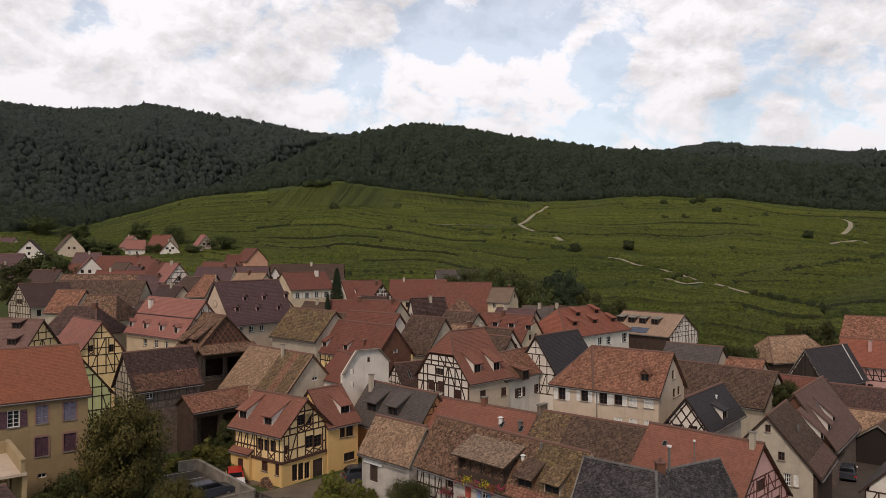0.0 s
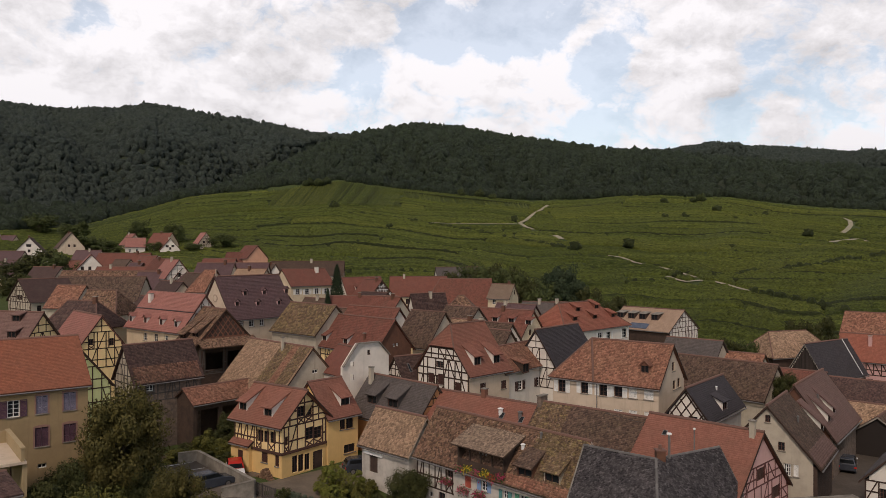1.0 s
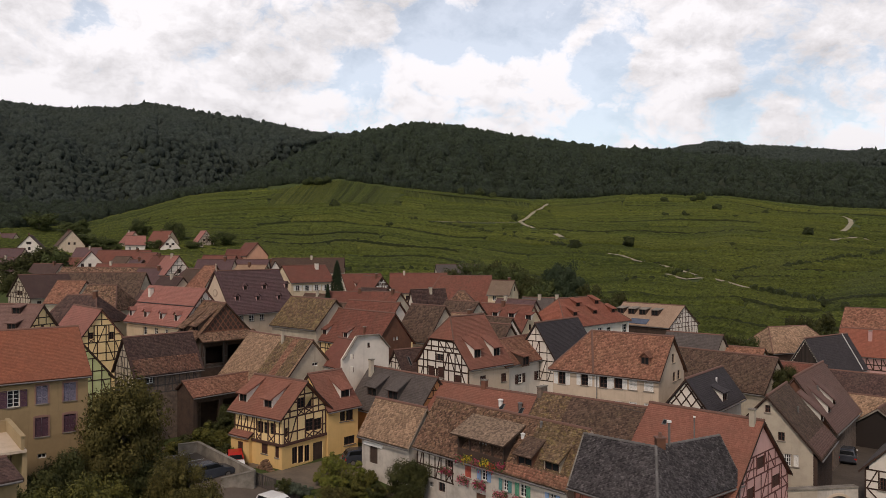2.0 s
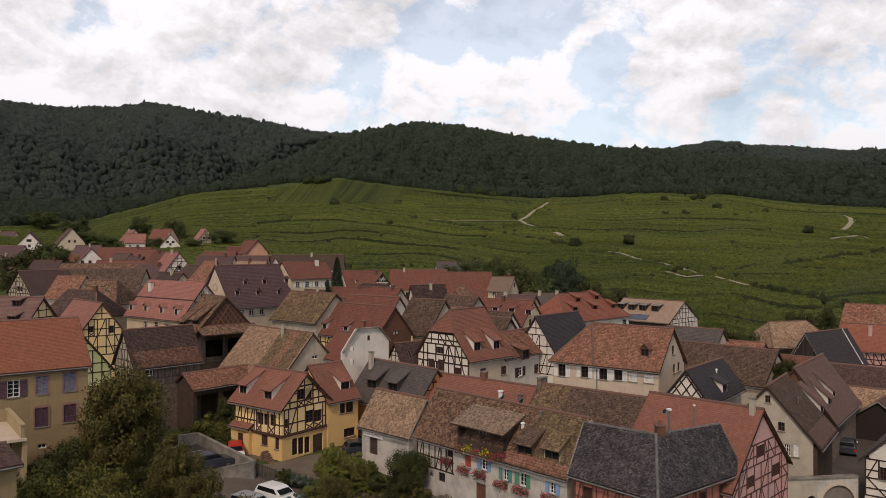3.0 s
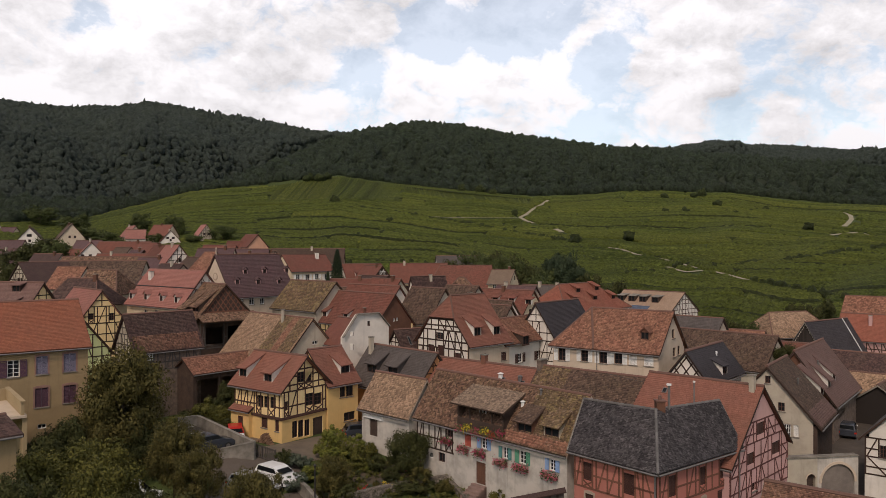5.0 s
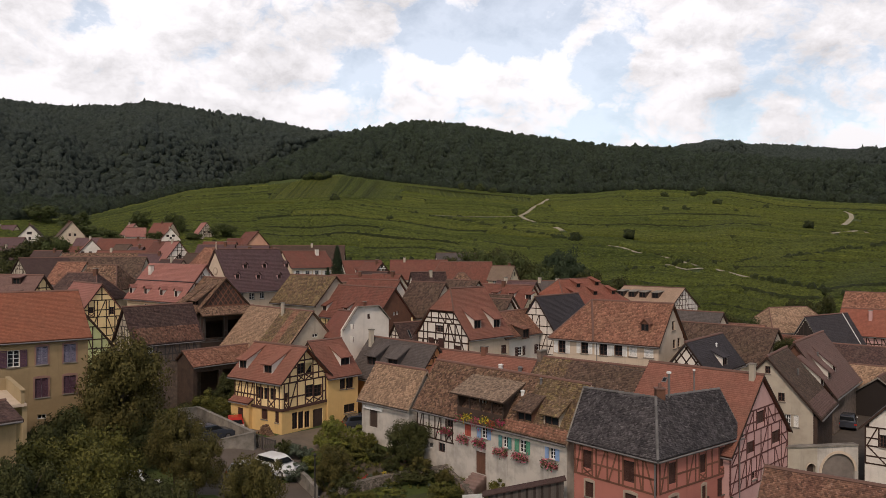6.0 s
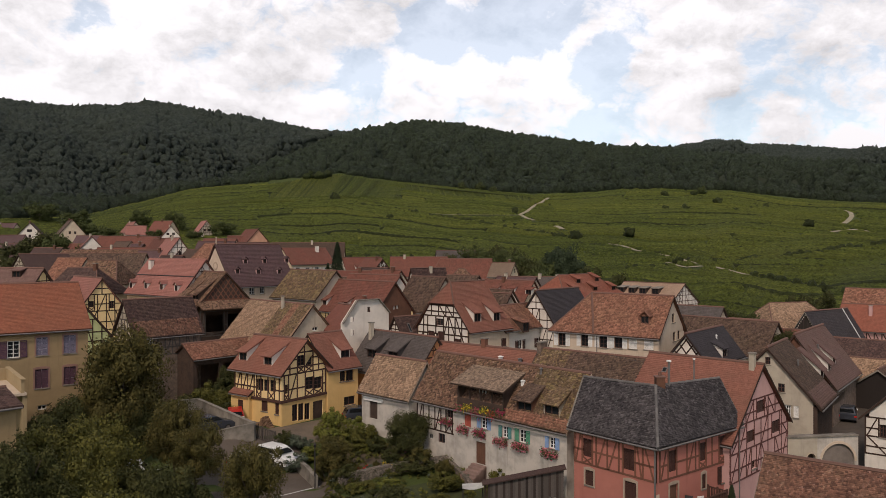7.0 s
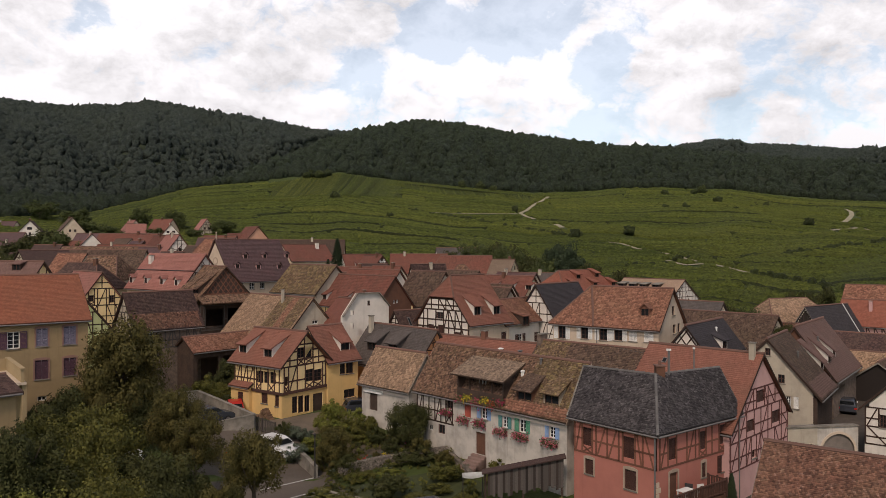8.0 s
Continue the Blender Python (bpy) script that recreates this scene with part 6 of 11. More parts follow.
F = house('row_house', 'long white house with mossy tiled roof and coloured shutters', (-2.74, 66.51, -47.0), (17.09, 6.00, 5.16, 9.16), 'dirty', 'weathered', -1.2, tiled=(0.17, 0.155), barge='pale_stone', holes={'front': [(3.8, 4.15, 4.5, 4.9), (7.9, 3.95, 8.6, 4.85), (10.25, 3.65, 10.85, 4.55), (12.0, 3.6, 12.7, 4.6), (14.95, 3.7, 15.55, 4.55), (6.0, 3.8, 6.75, 4.85), (7.3, 1.0, 8.4, 2.8), (1.5, 1.9, 2.1, 2.4), (2.75, 1.85, 3.6, 2.65)]})
window(F['front'], 3.80, 4.15, 0.70, 0.75, frame_='frame_brown', sill=False)
window(F['front'], 7.90, 3.95, 0.70, 0.90, shutters='shut_blue')
window(F['front'], 10.25, 3.65, 0.60, 0.90, shutters='shut_teal')
window(F['front'], 12.00, 3.60, 0.70, 1.00, shutters='shut_green')
window(F['front'], 14.95, 3.70, 0.60, 0.85, shutters='shut_blue')
window(F['front'], 6.00, 3.80, 0.75, 1.05, shutters='=shut_red')
door(F['front'], 7.30, 1.00, 1.10, 1.80, mat='brown_board')
window(F['front'], 1.50, 1.90, 0.60, 0.50, sill=False, rows=1)
window(F['front'], 2.75, 1.85, 0.85, 0.80, sill=False, rows=1, frame_='frame_brown')
roof_patch(F, 10.4, 16.9, 'mix', 0.02, 0.20)
roof_patch(F, 12.2, 16.9, 'moss', 0.22, 0.98)
dormer(F, 12.63, 0.57, 1.60, 1.05, 'brown', flat=0.6, over=0.4, cheek='brown_board', frame_='frame_brown')
dormer(F, 15.21, 0.66, 1.50, 1.00, 'moss', flat=0.62, over=0.35, cheek='grey', frame_='frame_brown')
flower_box(F, 'front', 3.30, 3.90, 1.20, 'magenta')
flower_box(F, 'front', 5.52, 3.59, 1.00, 'pink')
flower_box(F, 'front', 7.37, 3.62, 1.10, 'magenta')
flower_box(F, 'front', 9.58, 3.36, 1.20, 'pink')
flower_box(F, 'front', 11.61, 3.37, 1.30, 'pink')
flower_box(F, 'front', 14.47, 3.38, 1.30, 'pink')
loggia(F, 5.57, 10.73)
flower_box(F, 'front', 5.38, 5.27, 0.70, 'magenta')
flower_box(F, 'front', 6.26, 5.45, 0.70, 'yellow')
flower_box(F, 'front', 7.31, 5.27, 0.80, 'magenta')
flower_box(F, 'front', 8.20, 5.50, 0.70, 'yellow')
flower_box(F, 'front', 8.96, 5.34, 0.80, 'red')
flower_box(F, 'front', 9.82, 5.56, 0.80, 'magenta')
timbering(F['front'], [2.85, 5.0], M['timber'], [(3.8, 4.15, 4.5, 4.9)], 0.85, 20, 0.12, reach=(0.0, 4.7))
roof_vent(F, 11.3, 1.9, w=0.35, h=0.3)
roof_vent(F, 12.6, 2.6, 'zinc', 0.25, 0.4)
roof_patch(F, 13.3, 16.9, 'moss', 0.30, 0.97)
F = house('barn', 'small white barn with buff tiled roof', (-8.19, 71.40, -44.0), (7.06, 4.80, 3.74, 7.04), 'dirty', 'buff', -0.0, barge='pale_stone', holes={'front': [(1.1, 1.35, 2.25, 2.95)]})
door(F['front'], 1.10, 1.35, 1.15, 1.60, mat='wood')
lintel_board(F, 'front', 0.4, 3.0, 3.0)
F = house('house', 'house with faded red tiled roof behind the row', (-3.18, 76.80, -40.8), (12.73, 8.00, 3.50, 7.50), 'white', 'salmon_tile', 0.0)
chimney(F, 6.30, 4.00, 0.50, 0.50, 0.70, 'brown_timber')
skylight(F, 9.47, 2.43, 0.50, 0.70)
skylight(F, 11.77, 2.37, 0.50, 0.70)
roof_vent(F, 9.2, 2.8, w=0.5, h=0.5)
roof_vent(F, 11.5, 2.8, 'zinc', 0.45, 0.5)
F = house('house', 'house with brown mossy tiled roof and parapet chimney', (6.62, 68.40, -40.5), (11.44, 8.00, 4.20, 8.20), 'grey', 'brown', -0.3)
roof_patch(F, 0.2, 3.6, 'moss')
chimney(F, 0.30, 4.0, 0.4, 1.2, 0.5, 'stone')
F = house('half_timbered_house', 'half-timbered house with black tiled roof and dark gable', (58.60, 114.40, 34.0), (12.66, 7.15, 3.08, 8.71), 'white', 'black', -1.2, mats={'front': 'wood'}, tiled=(0.26, 0.26), barge='concrete')
timbering(F['left'], [0.22, 3.03], M['timber'], [], seed=21, width=0.115, lean=0.55)
gable_boards(F, 'left', 3.3, 'dark_boards')
bm = bmesh.new()
prism(bm, (10.9, 0.1, 3.30), (10.9, 3.5, 8.76), 0.06, 6)
part("flashing", bm, M["frame_white"], F["roof"], "pale metal flashing strip")
F = house('house', 'house with orange tiled roof at the vineyard edge', (83.64, 158.39, -42.0), (12.96, 9.72, 4.98, 9.84), 'cream', 'mix', -0.9, tiled=(0.3, 0.3))
F = house('half_timbered_house', 'pink half-timbered house with red tiled roof', (66.03, 126.66, -42.0), (13.00, 9.00, 5.70, 9.90), 'pinkw', 'orange', -2.0, holes={'front': [(4.75, 1.85, 5.6, 2.95)]}, tiled=(0.26, 0.26))
chimney(F, 4.92, 2.75, 0.50, 0.50, 1.50, 'pinkw')
window(F['front'], 4.75, 1.85, 0.85, 1.10, frame_='frame_brown')
timbering(F['front'], [3.6, 5.6], M['timber'], [(4.75, 1.85, 5.6, 2.95)], seed=22)
F = house('barn', 'wooden barn with buff hipped roof', (55.82, 126.71, 17.8), (14.22, 9.00, 5.68, 9.68), 'wood', 'buff', -1.9, ends=('hip', 'hip'), inset=(3, 3), tiled=(0.26, 0.26))
F = house('shed', 'low outbuilding with brown tiled roof', (45.6, 95.4, -42.0), (9.50, 7.00, 3.7, 6.4), 'grey', 'dark', -0.4)
F = house('shed', 'low shed with buff tiled roof', (44.44, 83.77, -42.0), (9.00, 6.00, 2.87, 5.07), 'wood', 'buff', -0.1)
F = house('shed', 'small outbuilding with red tiled roof', (41.24, 94.77, -42.0), (6.00, 6.00, 4.73, 7.33), 'grey', 'red', -0.3)
F = house('shed', 'small outbuilding with orange tiled roof', (38.3, 113.3, -40.0), (9.00, 7.00, 5.04, 7.64), 'grey', 'mix', -0.8, tiled=(0.26, 0.26))
F = house('shed', 'small outbuilding with dark grey roof', (32.91, 115.40, -42.0), (9.00, 7.00, 5.60, 9.0), 'grey', 'greyt', -0.4, tiled=(0.26, 0.26))
F = house('shed', 'dark boarded timber barn with brown tiles', (49.38, 77.32, 48.0), (9.00, 8.00, 1.53, 4.53), 'dark_boards', 'brown', -0.1, barge='concrete')
F = house('half_timbered_house', 'white half-timbered house with grey tiled roof', (40.19, 54.25, 50.0), (10.00, 9.00, 5.08, 9.68), 'white', 'greyt', -1.3, holes={'left': [(1.05, 3.7, 1.5, 4.7)]})
window(F['left'], 1.05, 3.70, 0.45, 1.00, frame_='frame_brown')
timbering(F['left'], [2.3, 3.7, 5.2], M['timber'], [(1.05, 3.7, 1.5, 4.7)], seed=24, bay=1.5, width=0.11, lean=0.7)
F = house('shed', 'small ochre outbuilding with dark tiled roof', (-29.61, 37.22, 46.0), (8.00, 6.50, 9.83, 10.46), 'ochre', 'dark', -1.5)
F = house('house', 'house with mottled brown tiled roof', (16.89, 41.88, -38.2), (11.19, 8.00, 2.36, 6.56), 'grey', 'speck', -1.5, tiled=(0.14, 0.115), barge='concrete')
F = house('house', 'white gabled house with dark roof', (-149.29, 262.31, -68.0), (10.00, 10.00, 5.13, 10.63), 'white', 'dark', 15.7, holes={'right': [(4.2, 5.48, 5.0, 6.48), (3.7, 7.35, 5.25, 8.3)], 'front': [(1.2, 3.23, 2.05, 4.48), (4.0, 3.23, 4.85, 4.48), (6.8, 3.23, 7.65, 4.48)]}, tiled=None)
chimney(F, 7.50, 4.70, 0.55, 0.5, 0.9, 'brown_board')
window(F['right'], 4.20, 5.48, 0.80, 1.00, frame_='frame_brown', sill=False)
window(F['front'], 1.20, 3.23, 0.85, 1.25, frame_='frame_white', sill=False)
window(F['front'], 4.00, 3.23, 0.85, 1.25, frame_='frame_white', sill=False)
window(F['front'], 6.80, 3.23, 0.85, 1.25, frame_='frame_white', sill=False)
window(F['right'], 3.70, 7.35, 1.55, 0.95, frame_='frame_brown', sill=False)
F = house('house', 'house with plum tiled roof', (-186.26, 305.24, -20.0), (12.00, 8.00, -2.36, 2.64), 'cream', 'plum', 25.2, holes={'right': [(2.25, -2.01, 3.05, -1.0099999999999998), (4.15, -2.01, 4.95, -1.0099999999999998)], 'front': [(1.2, -4.26, 2.05, -3.01), (4.0, -4.26, 4.85, -3.01), (6.8, -4.26, 7.65, -3.01), (9.6, -4.26, 10.45, -3.01)]}, tiled=None)
chimney(F, 3.00, 3.70, 0.55, 0.5, 0.9, 'grey')
window(F['right'], 2.25, -2.01, 0.80, 1.00, frame_='frame_brown', sill=False)
window(F['right'], 4.15, -2.01, 0.80, 1.00, frame_='frame_brown', sill=False)
window(F['front'], 1.20, -4.26, 0.85, 1.25, frame_='frame_brown', sill=False)
window(F['front'], 4.00, -4.26, 0.85, 1.25, frame_='frame_brown', sill=False)
window(F['front'], 6.80, -4.26, 0.85, 1.25, frame_='frame_brown', sill=False)
window(F['front'], 9.60, -4.26, 0.85, 1.25, frame_='frame_brown', sill=False)
F = house('house', 'cream gabled house with plum tiled roof', (-143.45, 236.82, -25.0), (12.00, 7.00, 4.04, 9.04), 'cream', 'plum', 12.7, holes={'right': [(2.7, 4.39, 3.5, 5.39)], 'front': [(1.2, 2.14, 2.05, 3.39), (4.0, 2.14, 4.85, 3.39), (6.8, 2.14, 7.65, 3.39), (9.6, 2.14, 10.45, 3.39)]}, tiled=None)
window(F['right'], 2.70, 4.39, 0.80, 1.00, frame_='frame_brown', sill=False)
window(F['front'], 1.20, 2.14, 0.85, 1.25, frame_='frame_white', sill=False)
window(F['front'], 4.00, 2.14, 0.85, 1.25, frame_='frame_white', sill=False)
window(F['front'], 6.80, 2.14, 0.85, 1.25, frame_='frame_white', sill=False)
window(F['front'], 9.60, 2.14, 0.85, 1.25, frame_='frame_white', sill=False)
F = house('house', 'house with red tiled roof and white attic windows', (-154.04, 296.05, -55.0), (11.00, 10.00, 3.06, 9.06), 'beige', 'brown', 19.7, holes={'right': [(3.25, 3.41, 4.05, 4.41), (5.15, 3.41, 5.95, 4.41)], 'front': [(1.2, 1.16, 2.05, 2.41), (4.0, 1.16, 4.85, 2.41), (6.8, 1.16, 7.65, 2.41)]}, tiled=None)
chimney(F, 4.95, 4.70, 0.55, 0.5, 0.9, 'brown_board')
window(F['right'], 3.25, 3.41, 0.80, 1.00, frame_='frame_brown', sill=False)
window(F['right'], 5.15, 3.41, 0.80, 1.00, frame_='frame_brown', sill=False)
window(F['front'], 1.20, 1.16, 0.85, 1.25, frame_='frame_brown', sill=False)
window(F['front'], 4.00, 1.16, 0.85, 1.25, frame_='frame_brown', sill=False)
window(F['front'], 6.80, 1.16, 0.85, 1.25, frame_='frame_brown', sill=False)
F = house('house', 'low house with brown roof', (-128.00, 256.47, -10.0), (10.00, 7.00, 4.75, 8.75), 'grey', 'plum', 13.2, holes={'right': [(2.7, 5.1, 3.5, 6.1)], 'front': [(1.2, 2.85, 2.05, 4.1), (4.0, 2.85, 4.85, 4.1), (6.8, 2.85, 7.65, 4.1)]}, tiled=None)
chimney(F, 5.50, 3.20, 0.55, 0.5, 0.9, 'grey')
window(F['right'], 2.70, 5.10, 0.80, 1.00, frame_='frame_brown', sill=False)
window(F['front'], 1.20, 2.85, 0.85, 1.25, frame_='frame_white', sill=False)
window(F['front'], 4.00, 2.85, 0.85, 1.25, frame_='frame_white', sill=False)
window(F['front'], 6.80, 2.85, 0.85, 1.25, frame_='frame_white', sill=False)
F = house('house', 'white gabled house with faded pink roof', (-106.44, 215.59, -62.0), (8.00, 8.60, 8.17, 13.0), 'white', 'pink', 7.9, holes={'right': [(1.25, 8.52, 2.05, 9.52), (3.15, 8.52, 3.95, 9.52)], 'front': [(1.2, 6.27, 2.05, 7.52), (4.0, 6.27, 4.85, 7.52)]}, tiled=None)
window(F['right'], 1.25, 8.52, 0.80, 1.00, frame_='frame_brown', sill=False)
window(F['right'], 3.15, 8.52, 0.80, 1.00, frame_='frame_brown', sill=False)
window(F['front'], 1.20, 6.27, 0.85, 1.25, frame_='frame_brown', sill=False)
window(F['front'], 4.00, 6.27, 0.85, 1.25, frame_='frame_brown', sill=False)
F = house('row_house', 'long house with red tiled roof', (-104.08, 220.48, -8.0), (17.00, 9.00, 7.45, 12.45), 'beige', 'red', 8.7, holes={'right': [(3.7, 7.8, 4.5, 8.8)], 'front': [(1.2, 5.55, 2.05, 6.8), (4.0, 5.55, 4.85, 6.8), (6.8, 5.55, 7.65, 6.8), (9.6, 5.55, 10.45, 6.8), (12.4, 5.55, 13.25, 6.8)]}, tiled=None)
chimney(F, 12.75, 4.20, 0.55, 0.5, 0.9, 'brown_board')
window(F['right'], 3.70, 7.80, 0.80, 1.00, frame_='frame_brown', sill=False)
window(F['front'], 1.20, 5.55, 0.85, 1.25, frame_='frame_white', sill=False)
window(F['front'], 4.00, 5.55, 0.85, 1.25, frame_='frame_white', sill=False)
window(F['front'], 6.80, 5.55, 0.85, 1.25, frame_='frame_white', sill=False)
window(F['front'], 9.60, 5.55, 0.85, 1.25, frame_='frame_white', sill=False)
window(F['front'], 12.40, 5.55, 0.85, 1.25, frame_='frame_white', sill=False)
F = house('row_house', 'long house with plain red tiled roof', (-90.51, 190.97, -6.0), (16.00, 8.00, 8.13, 12.13), 'beige', 'red', 5.6, holes={'right': [(2.25, 8.48, 3.05, 9.48), (4.15, 8.48, 4.95, 9.48)], 'front': [(1.2, 6.23, 2.05, 7.48), (4.0, 6.23, 4.85, 7.48), (6.8, 6.23, 7.65, 7.48), (9.6, 6.23, 10.45, 7.48), (12.4, 6.23, 13.25, 7.48)]}, tiled=None)
chimney(F, 4.00, 3.70, 0.55, 0.5, 0.9, 'grey')
window(F['right'], 2.25, 8.48, 0.80, 1.00, frame_='frame_brown', sill=False)
window(F['right'], 4.15, 8.48, 0.80, 1.00, frame_='frame_brown', sill=False)
window(F['front'], 1.20, 6.23, 0.85, 1.25, frame_='frame_brown', sill=False)
window(F['front'], 4.00, 6.23, 0.85, 1.25, frame_='frame_brown', sill=False)
window(F['front'], 6.80, 6.23, 0.85, 1.25, frame_='frame_brown', sill=False)
window(F['front'], 9.60, 6.23, 0.85, 1.25, frame_='frame_brown', sill=False)
window(F['front'], 12.40, 6.23, 0.85, 1.25, frame_='frame_brown', sill=False)
F = house('barn', 'long barn with dark brown roof', (-85.00, 160.46, -4.0), (20.00, 9.00, 7.30, 12.60), 'grey', 'brown', 3.8, tiled=(0.3, 0.3))
F = house('row_house', 'long low house with worn brown tiles behind the barn', (-92.5, 178.0, -3.0), (23.00, 7.00, 9.6, 13.3), 'grey', 'weathered', 3.8, tiled=(0.3, 0.3))
F = house('barn', 'barn with orange tiled roof', (-71.72, 134.02, -10.0), (6.00, 8.00, 7.83, 11.83), 'grey', 'mix', 3.9, tiled=(0.26, 0.26))
F = house('barn', 'barn with brown hipped roof', (-61.46, 124.02, -10.0), (8.00, 8.00, 7.85, 11.85), 'grey', 'weathered', 3.5, ends=('gable', 'hip'), inset=(0, 2.5), tiled=(0.26, 0.26))
F = house('half_timbered_house', 'grey half-timbered house with dark roof', (-81.00, 147.00, 52.0), (10.00, 11.20, 7.88, 12.38), 'grey', 'dark', 3.9, holes={'left': [(4.1, 8.23, 5.2, 9.23), (5.4, 8.23, 6.5, 9.23)], 'front': [(1.2, 5.98, 2.05, 7.23), (4.0, 5.98, 4.85, 7.23), (6.8, 5.98, 7.65, 7.23)]}, tiled=None)
window(F['left'], 4.10, 8.23, 1.10, 1.00, frame_='frame_brown', sill=False)
window(F['left'], 5.40, 8.23, 1.10, 1.00, frame_='frame_brown', sill=False)
window(F['front'], 1.20, 5.98, 0.85, 1.25, frame_='frame_brown', sill=False)
window(F['front'], 4.00, 5.98, 0.85, 1.25, frame_='frame_brown', sill=False)
window(F['front'], 6.80, 5.98, 0.85, 1.25, frame_='frame_brown', sill=False)
timbering(F['left'], [5.28, 7.83, 10.13, 12.03], M['timber'], [(4.1, 8.23, 5.2, 9.23), (5.4, 8.23, 6.5, 9.23)], seed=58, width=0.16, lean=0.55)
F = house('house', 'house with dark tiled roof', (-60.40, 112.08, -14.0), (9.90, 8.00, 7.85, 11.85), 'cream', 'dark', 2.6, ends=('hip', 'hip'), inset=(1.6, 3.2), holes={'front': [(1.2, 5.95, 2.05, 7.2), (4.0, 5.95, 4.85, 7.2), (6.8, 5.95, 7.65, 7.2)]}, tiled=(0.26, 0.26))
chimney(F, 6.75, 3.70, 0.55, 0.5, 0.9, 'brown_board')
window(F['front'], 1.20, 5.95, 0.85, 1.25, frame_='frame_white', sill=False)
window(F['front'], 4.00, 5.95, 0.85, 1.25, frame_='frame_white', sill=False)
window(F['front'], 6.80, 5.95, 0.85, 1.25, frame_='frame_white', sill=False)
F = house('house', 'pink-roofed house among trees', (-139.64, 321.93, -48.0), (9.00, 8.00, 2.01, 7.01), 'beige', 'pink', 21.9, holes={'right': [(2.25, 2.36, 3.05, 3.36), (4.15, 2.36, 4.95, 3.36)], 'front': [(1.2, 0.11, 2.05, 1.36), (4.0, 0.11, 4.85, 1.36), (6.8, 0.11, 7.65, 1.36)]}, tiled=None)
chimney(F, 2.25, 3.70, 0.55, 0.5, 0.9, 'grey')
window(F['right'], 2.25, 2.36, 0.80, 1.00, frame_='frame_brown', sill=False)
window(F['right'], 4.15, 2.36, 0.80, 1.00, frame_='frame_brown', sill=False)
window(F['front'], 1.20, 0.11, 0.85, 1.25, frame_='frame_brown', sill=False)
window(F['front'], 4.00, 0.11, 0.85, 1.25, frame_='frame_brown', sill=False)
window(F['front'], 6.80, 0.11, 0.85, 1.25, frame_='frame_brown', sill=False)
F = house('house', 'low house with pale roof', (-130.37, 306.63, 20.0), (8.00, 7.00, 2.64, 6.64), 'white', 'pink', 20.4, holes={'left': [(2.7, 2.99, 3.5, 3.99)], 'front': [(1.2, 0.74, 2.05, 1.99), (4.0, 0.74, 4.85, 1.99)]}, tiled=None)
window(F['left'], 2.70, 2.99, 0.80, 1.00, frame_='frame_brown', sill=False)
window(F['front'], 1.20, 0.74, 0.85, 1.25, frame_='frame_white', sill=False)
window(F['front'], 4.00, 0.74, 0.85, 1.25, frame_='frame_white', sill=False)
F = house('house', 'white house with red tiled roof', (-124.50, 313.69, -20.0), (10.00, 9.00, 2.85, 7.85), 'cream', 'red', 21.3, holes={'right': [(2.75, 3.2, 3.55, 4.2), (4.65, 3.2, 5.45, 4.2)], 'front': [(1.2, 0.95, 2.05, 2.2), (4.0, 0.95, 4.85, 2.2), (6.8, 0.95, 7.65, 2.2)]}, tiled=None)
chimney(F, 4.50, 4.20, 0.55, 0.5, 0.9, 'brown_board')
window(F['right'], 2.75, 3.20, 0.80, 1.00, frame_='frame_brown', sill=False)
window(F['right'], 4.65, 3.20, 0.80, 1.00, frame_='frame_brown', sill=False)
window(F['front'], 1.20, 0.95, 0.85, 1.25, frame_='frame_brown', sill=False)
window(F['front'], 4.00, 0.95, 0.85, 1.25, frame_='frame_brown', sill=False)
window(F['front'], 6.80, 0.95, 0.85, 1.25, frame_='frame_brown', sill=False)
F = house('house', 'white gabled house with red tiled roof', (-118.53, 311.51, -66.0), (8.00, 8.50, 1.31, 6.31), 'white', 'red', 20.4, holes={'right': [(3.45, 1.66, 4.25, 2.66), (2.15, 2.6, 3.25, 3.5), (4.3, 2.65, 5.4, 3.6)], 'front': [(1.2, -0.59, 2.05, 0.66), (4.0, -0.59, 4.85, 0.66)]}, tiled=None)
chimney(F, 4.40, 3.95, 0.55, 0.5, 0.9, 'grey')
window(F['right'], 3.45, 1.66, 0.80, 1.00, frame_='frame_brown', sill=False)
window(F['front'], 1.20, -0.59, 0.85, 1.25, frame_='frame_white', sill=False)
window(F['front'], 4.00, -0.59, 0.85, 1.25, frame_='frame_white', sill=False)
window(F['right'], 2.15, 2.60, 1.10, 0.90, frame_='frame_brown', sill=False)
window(F['right'], 4.30, 2.65, 1.10, 0.95, frame_='frame_brown', sill=False)
F = house('house', 'grey house with faded pink roof', (-108.08, 322.34, -55.0), (8.00, 7.50, 2.29, 7.29), 'grey', 'pink', 22.1, holes={'right': [(2.0, 2.64, 2.8, 3.64), (3.9, 2.64, 4.7, 3.64)], 'front': [(1.2, 0.39, 2.05, 1.64), (4.0, 0.39, 4.85, 1.64)]}, tiled=None)
window(F['right'], 2.00, 2.64, 0.80, 1.00, frame_='frame_brown', sill=False)
window(F['right'], 3.90, 2.64, 0.80, 1.00, frame_='frame_brown', sill=False)
window(F['front'], 1.20, 0.39, 0.85, 1.25, frame_='frame_brown', sill=False)
window(F['front'], 4.00, 0.39, 0.85, 1.25, frame_='frame_brown', sill=False)
timbering(F['right'], [-0.31, 2.24, 4.79, 6.94], M['timber'], [(2.0, 2.64, 2.8, 3.64), (3.9, 2.64, 4.7, 3.64)], seed=64, width=0.115, lean=0.55)
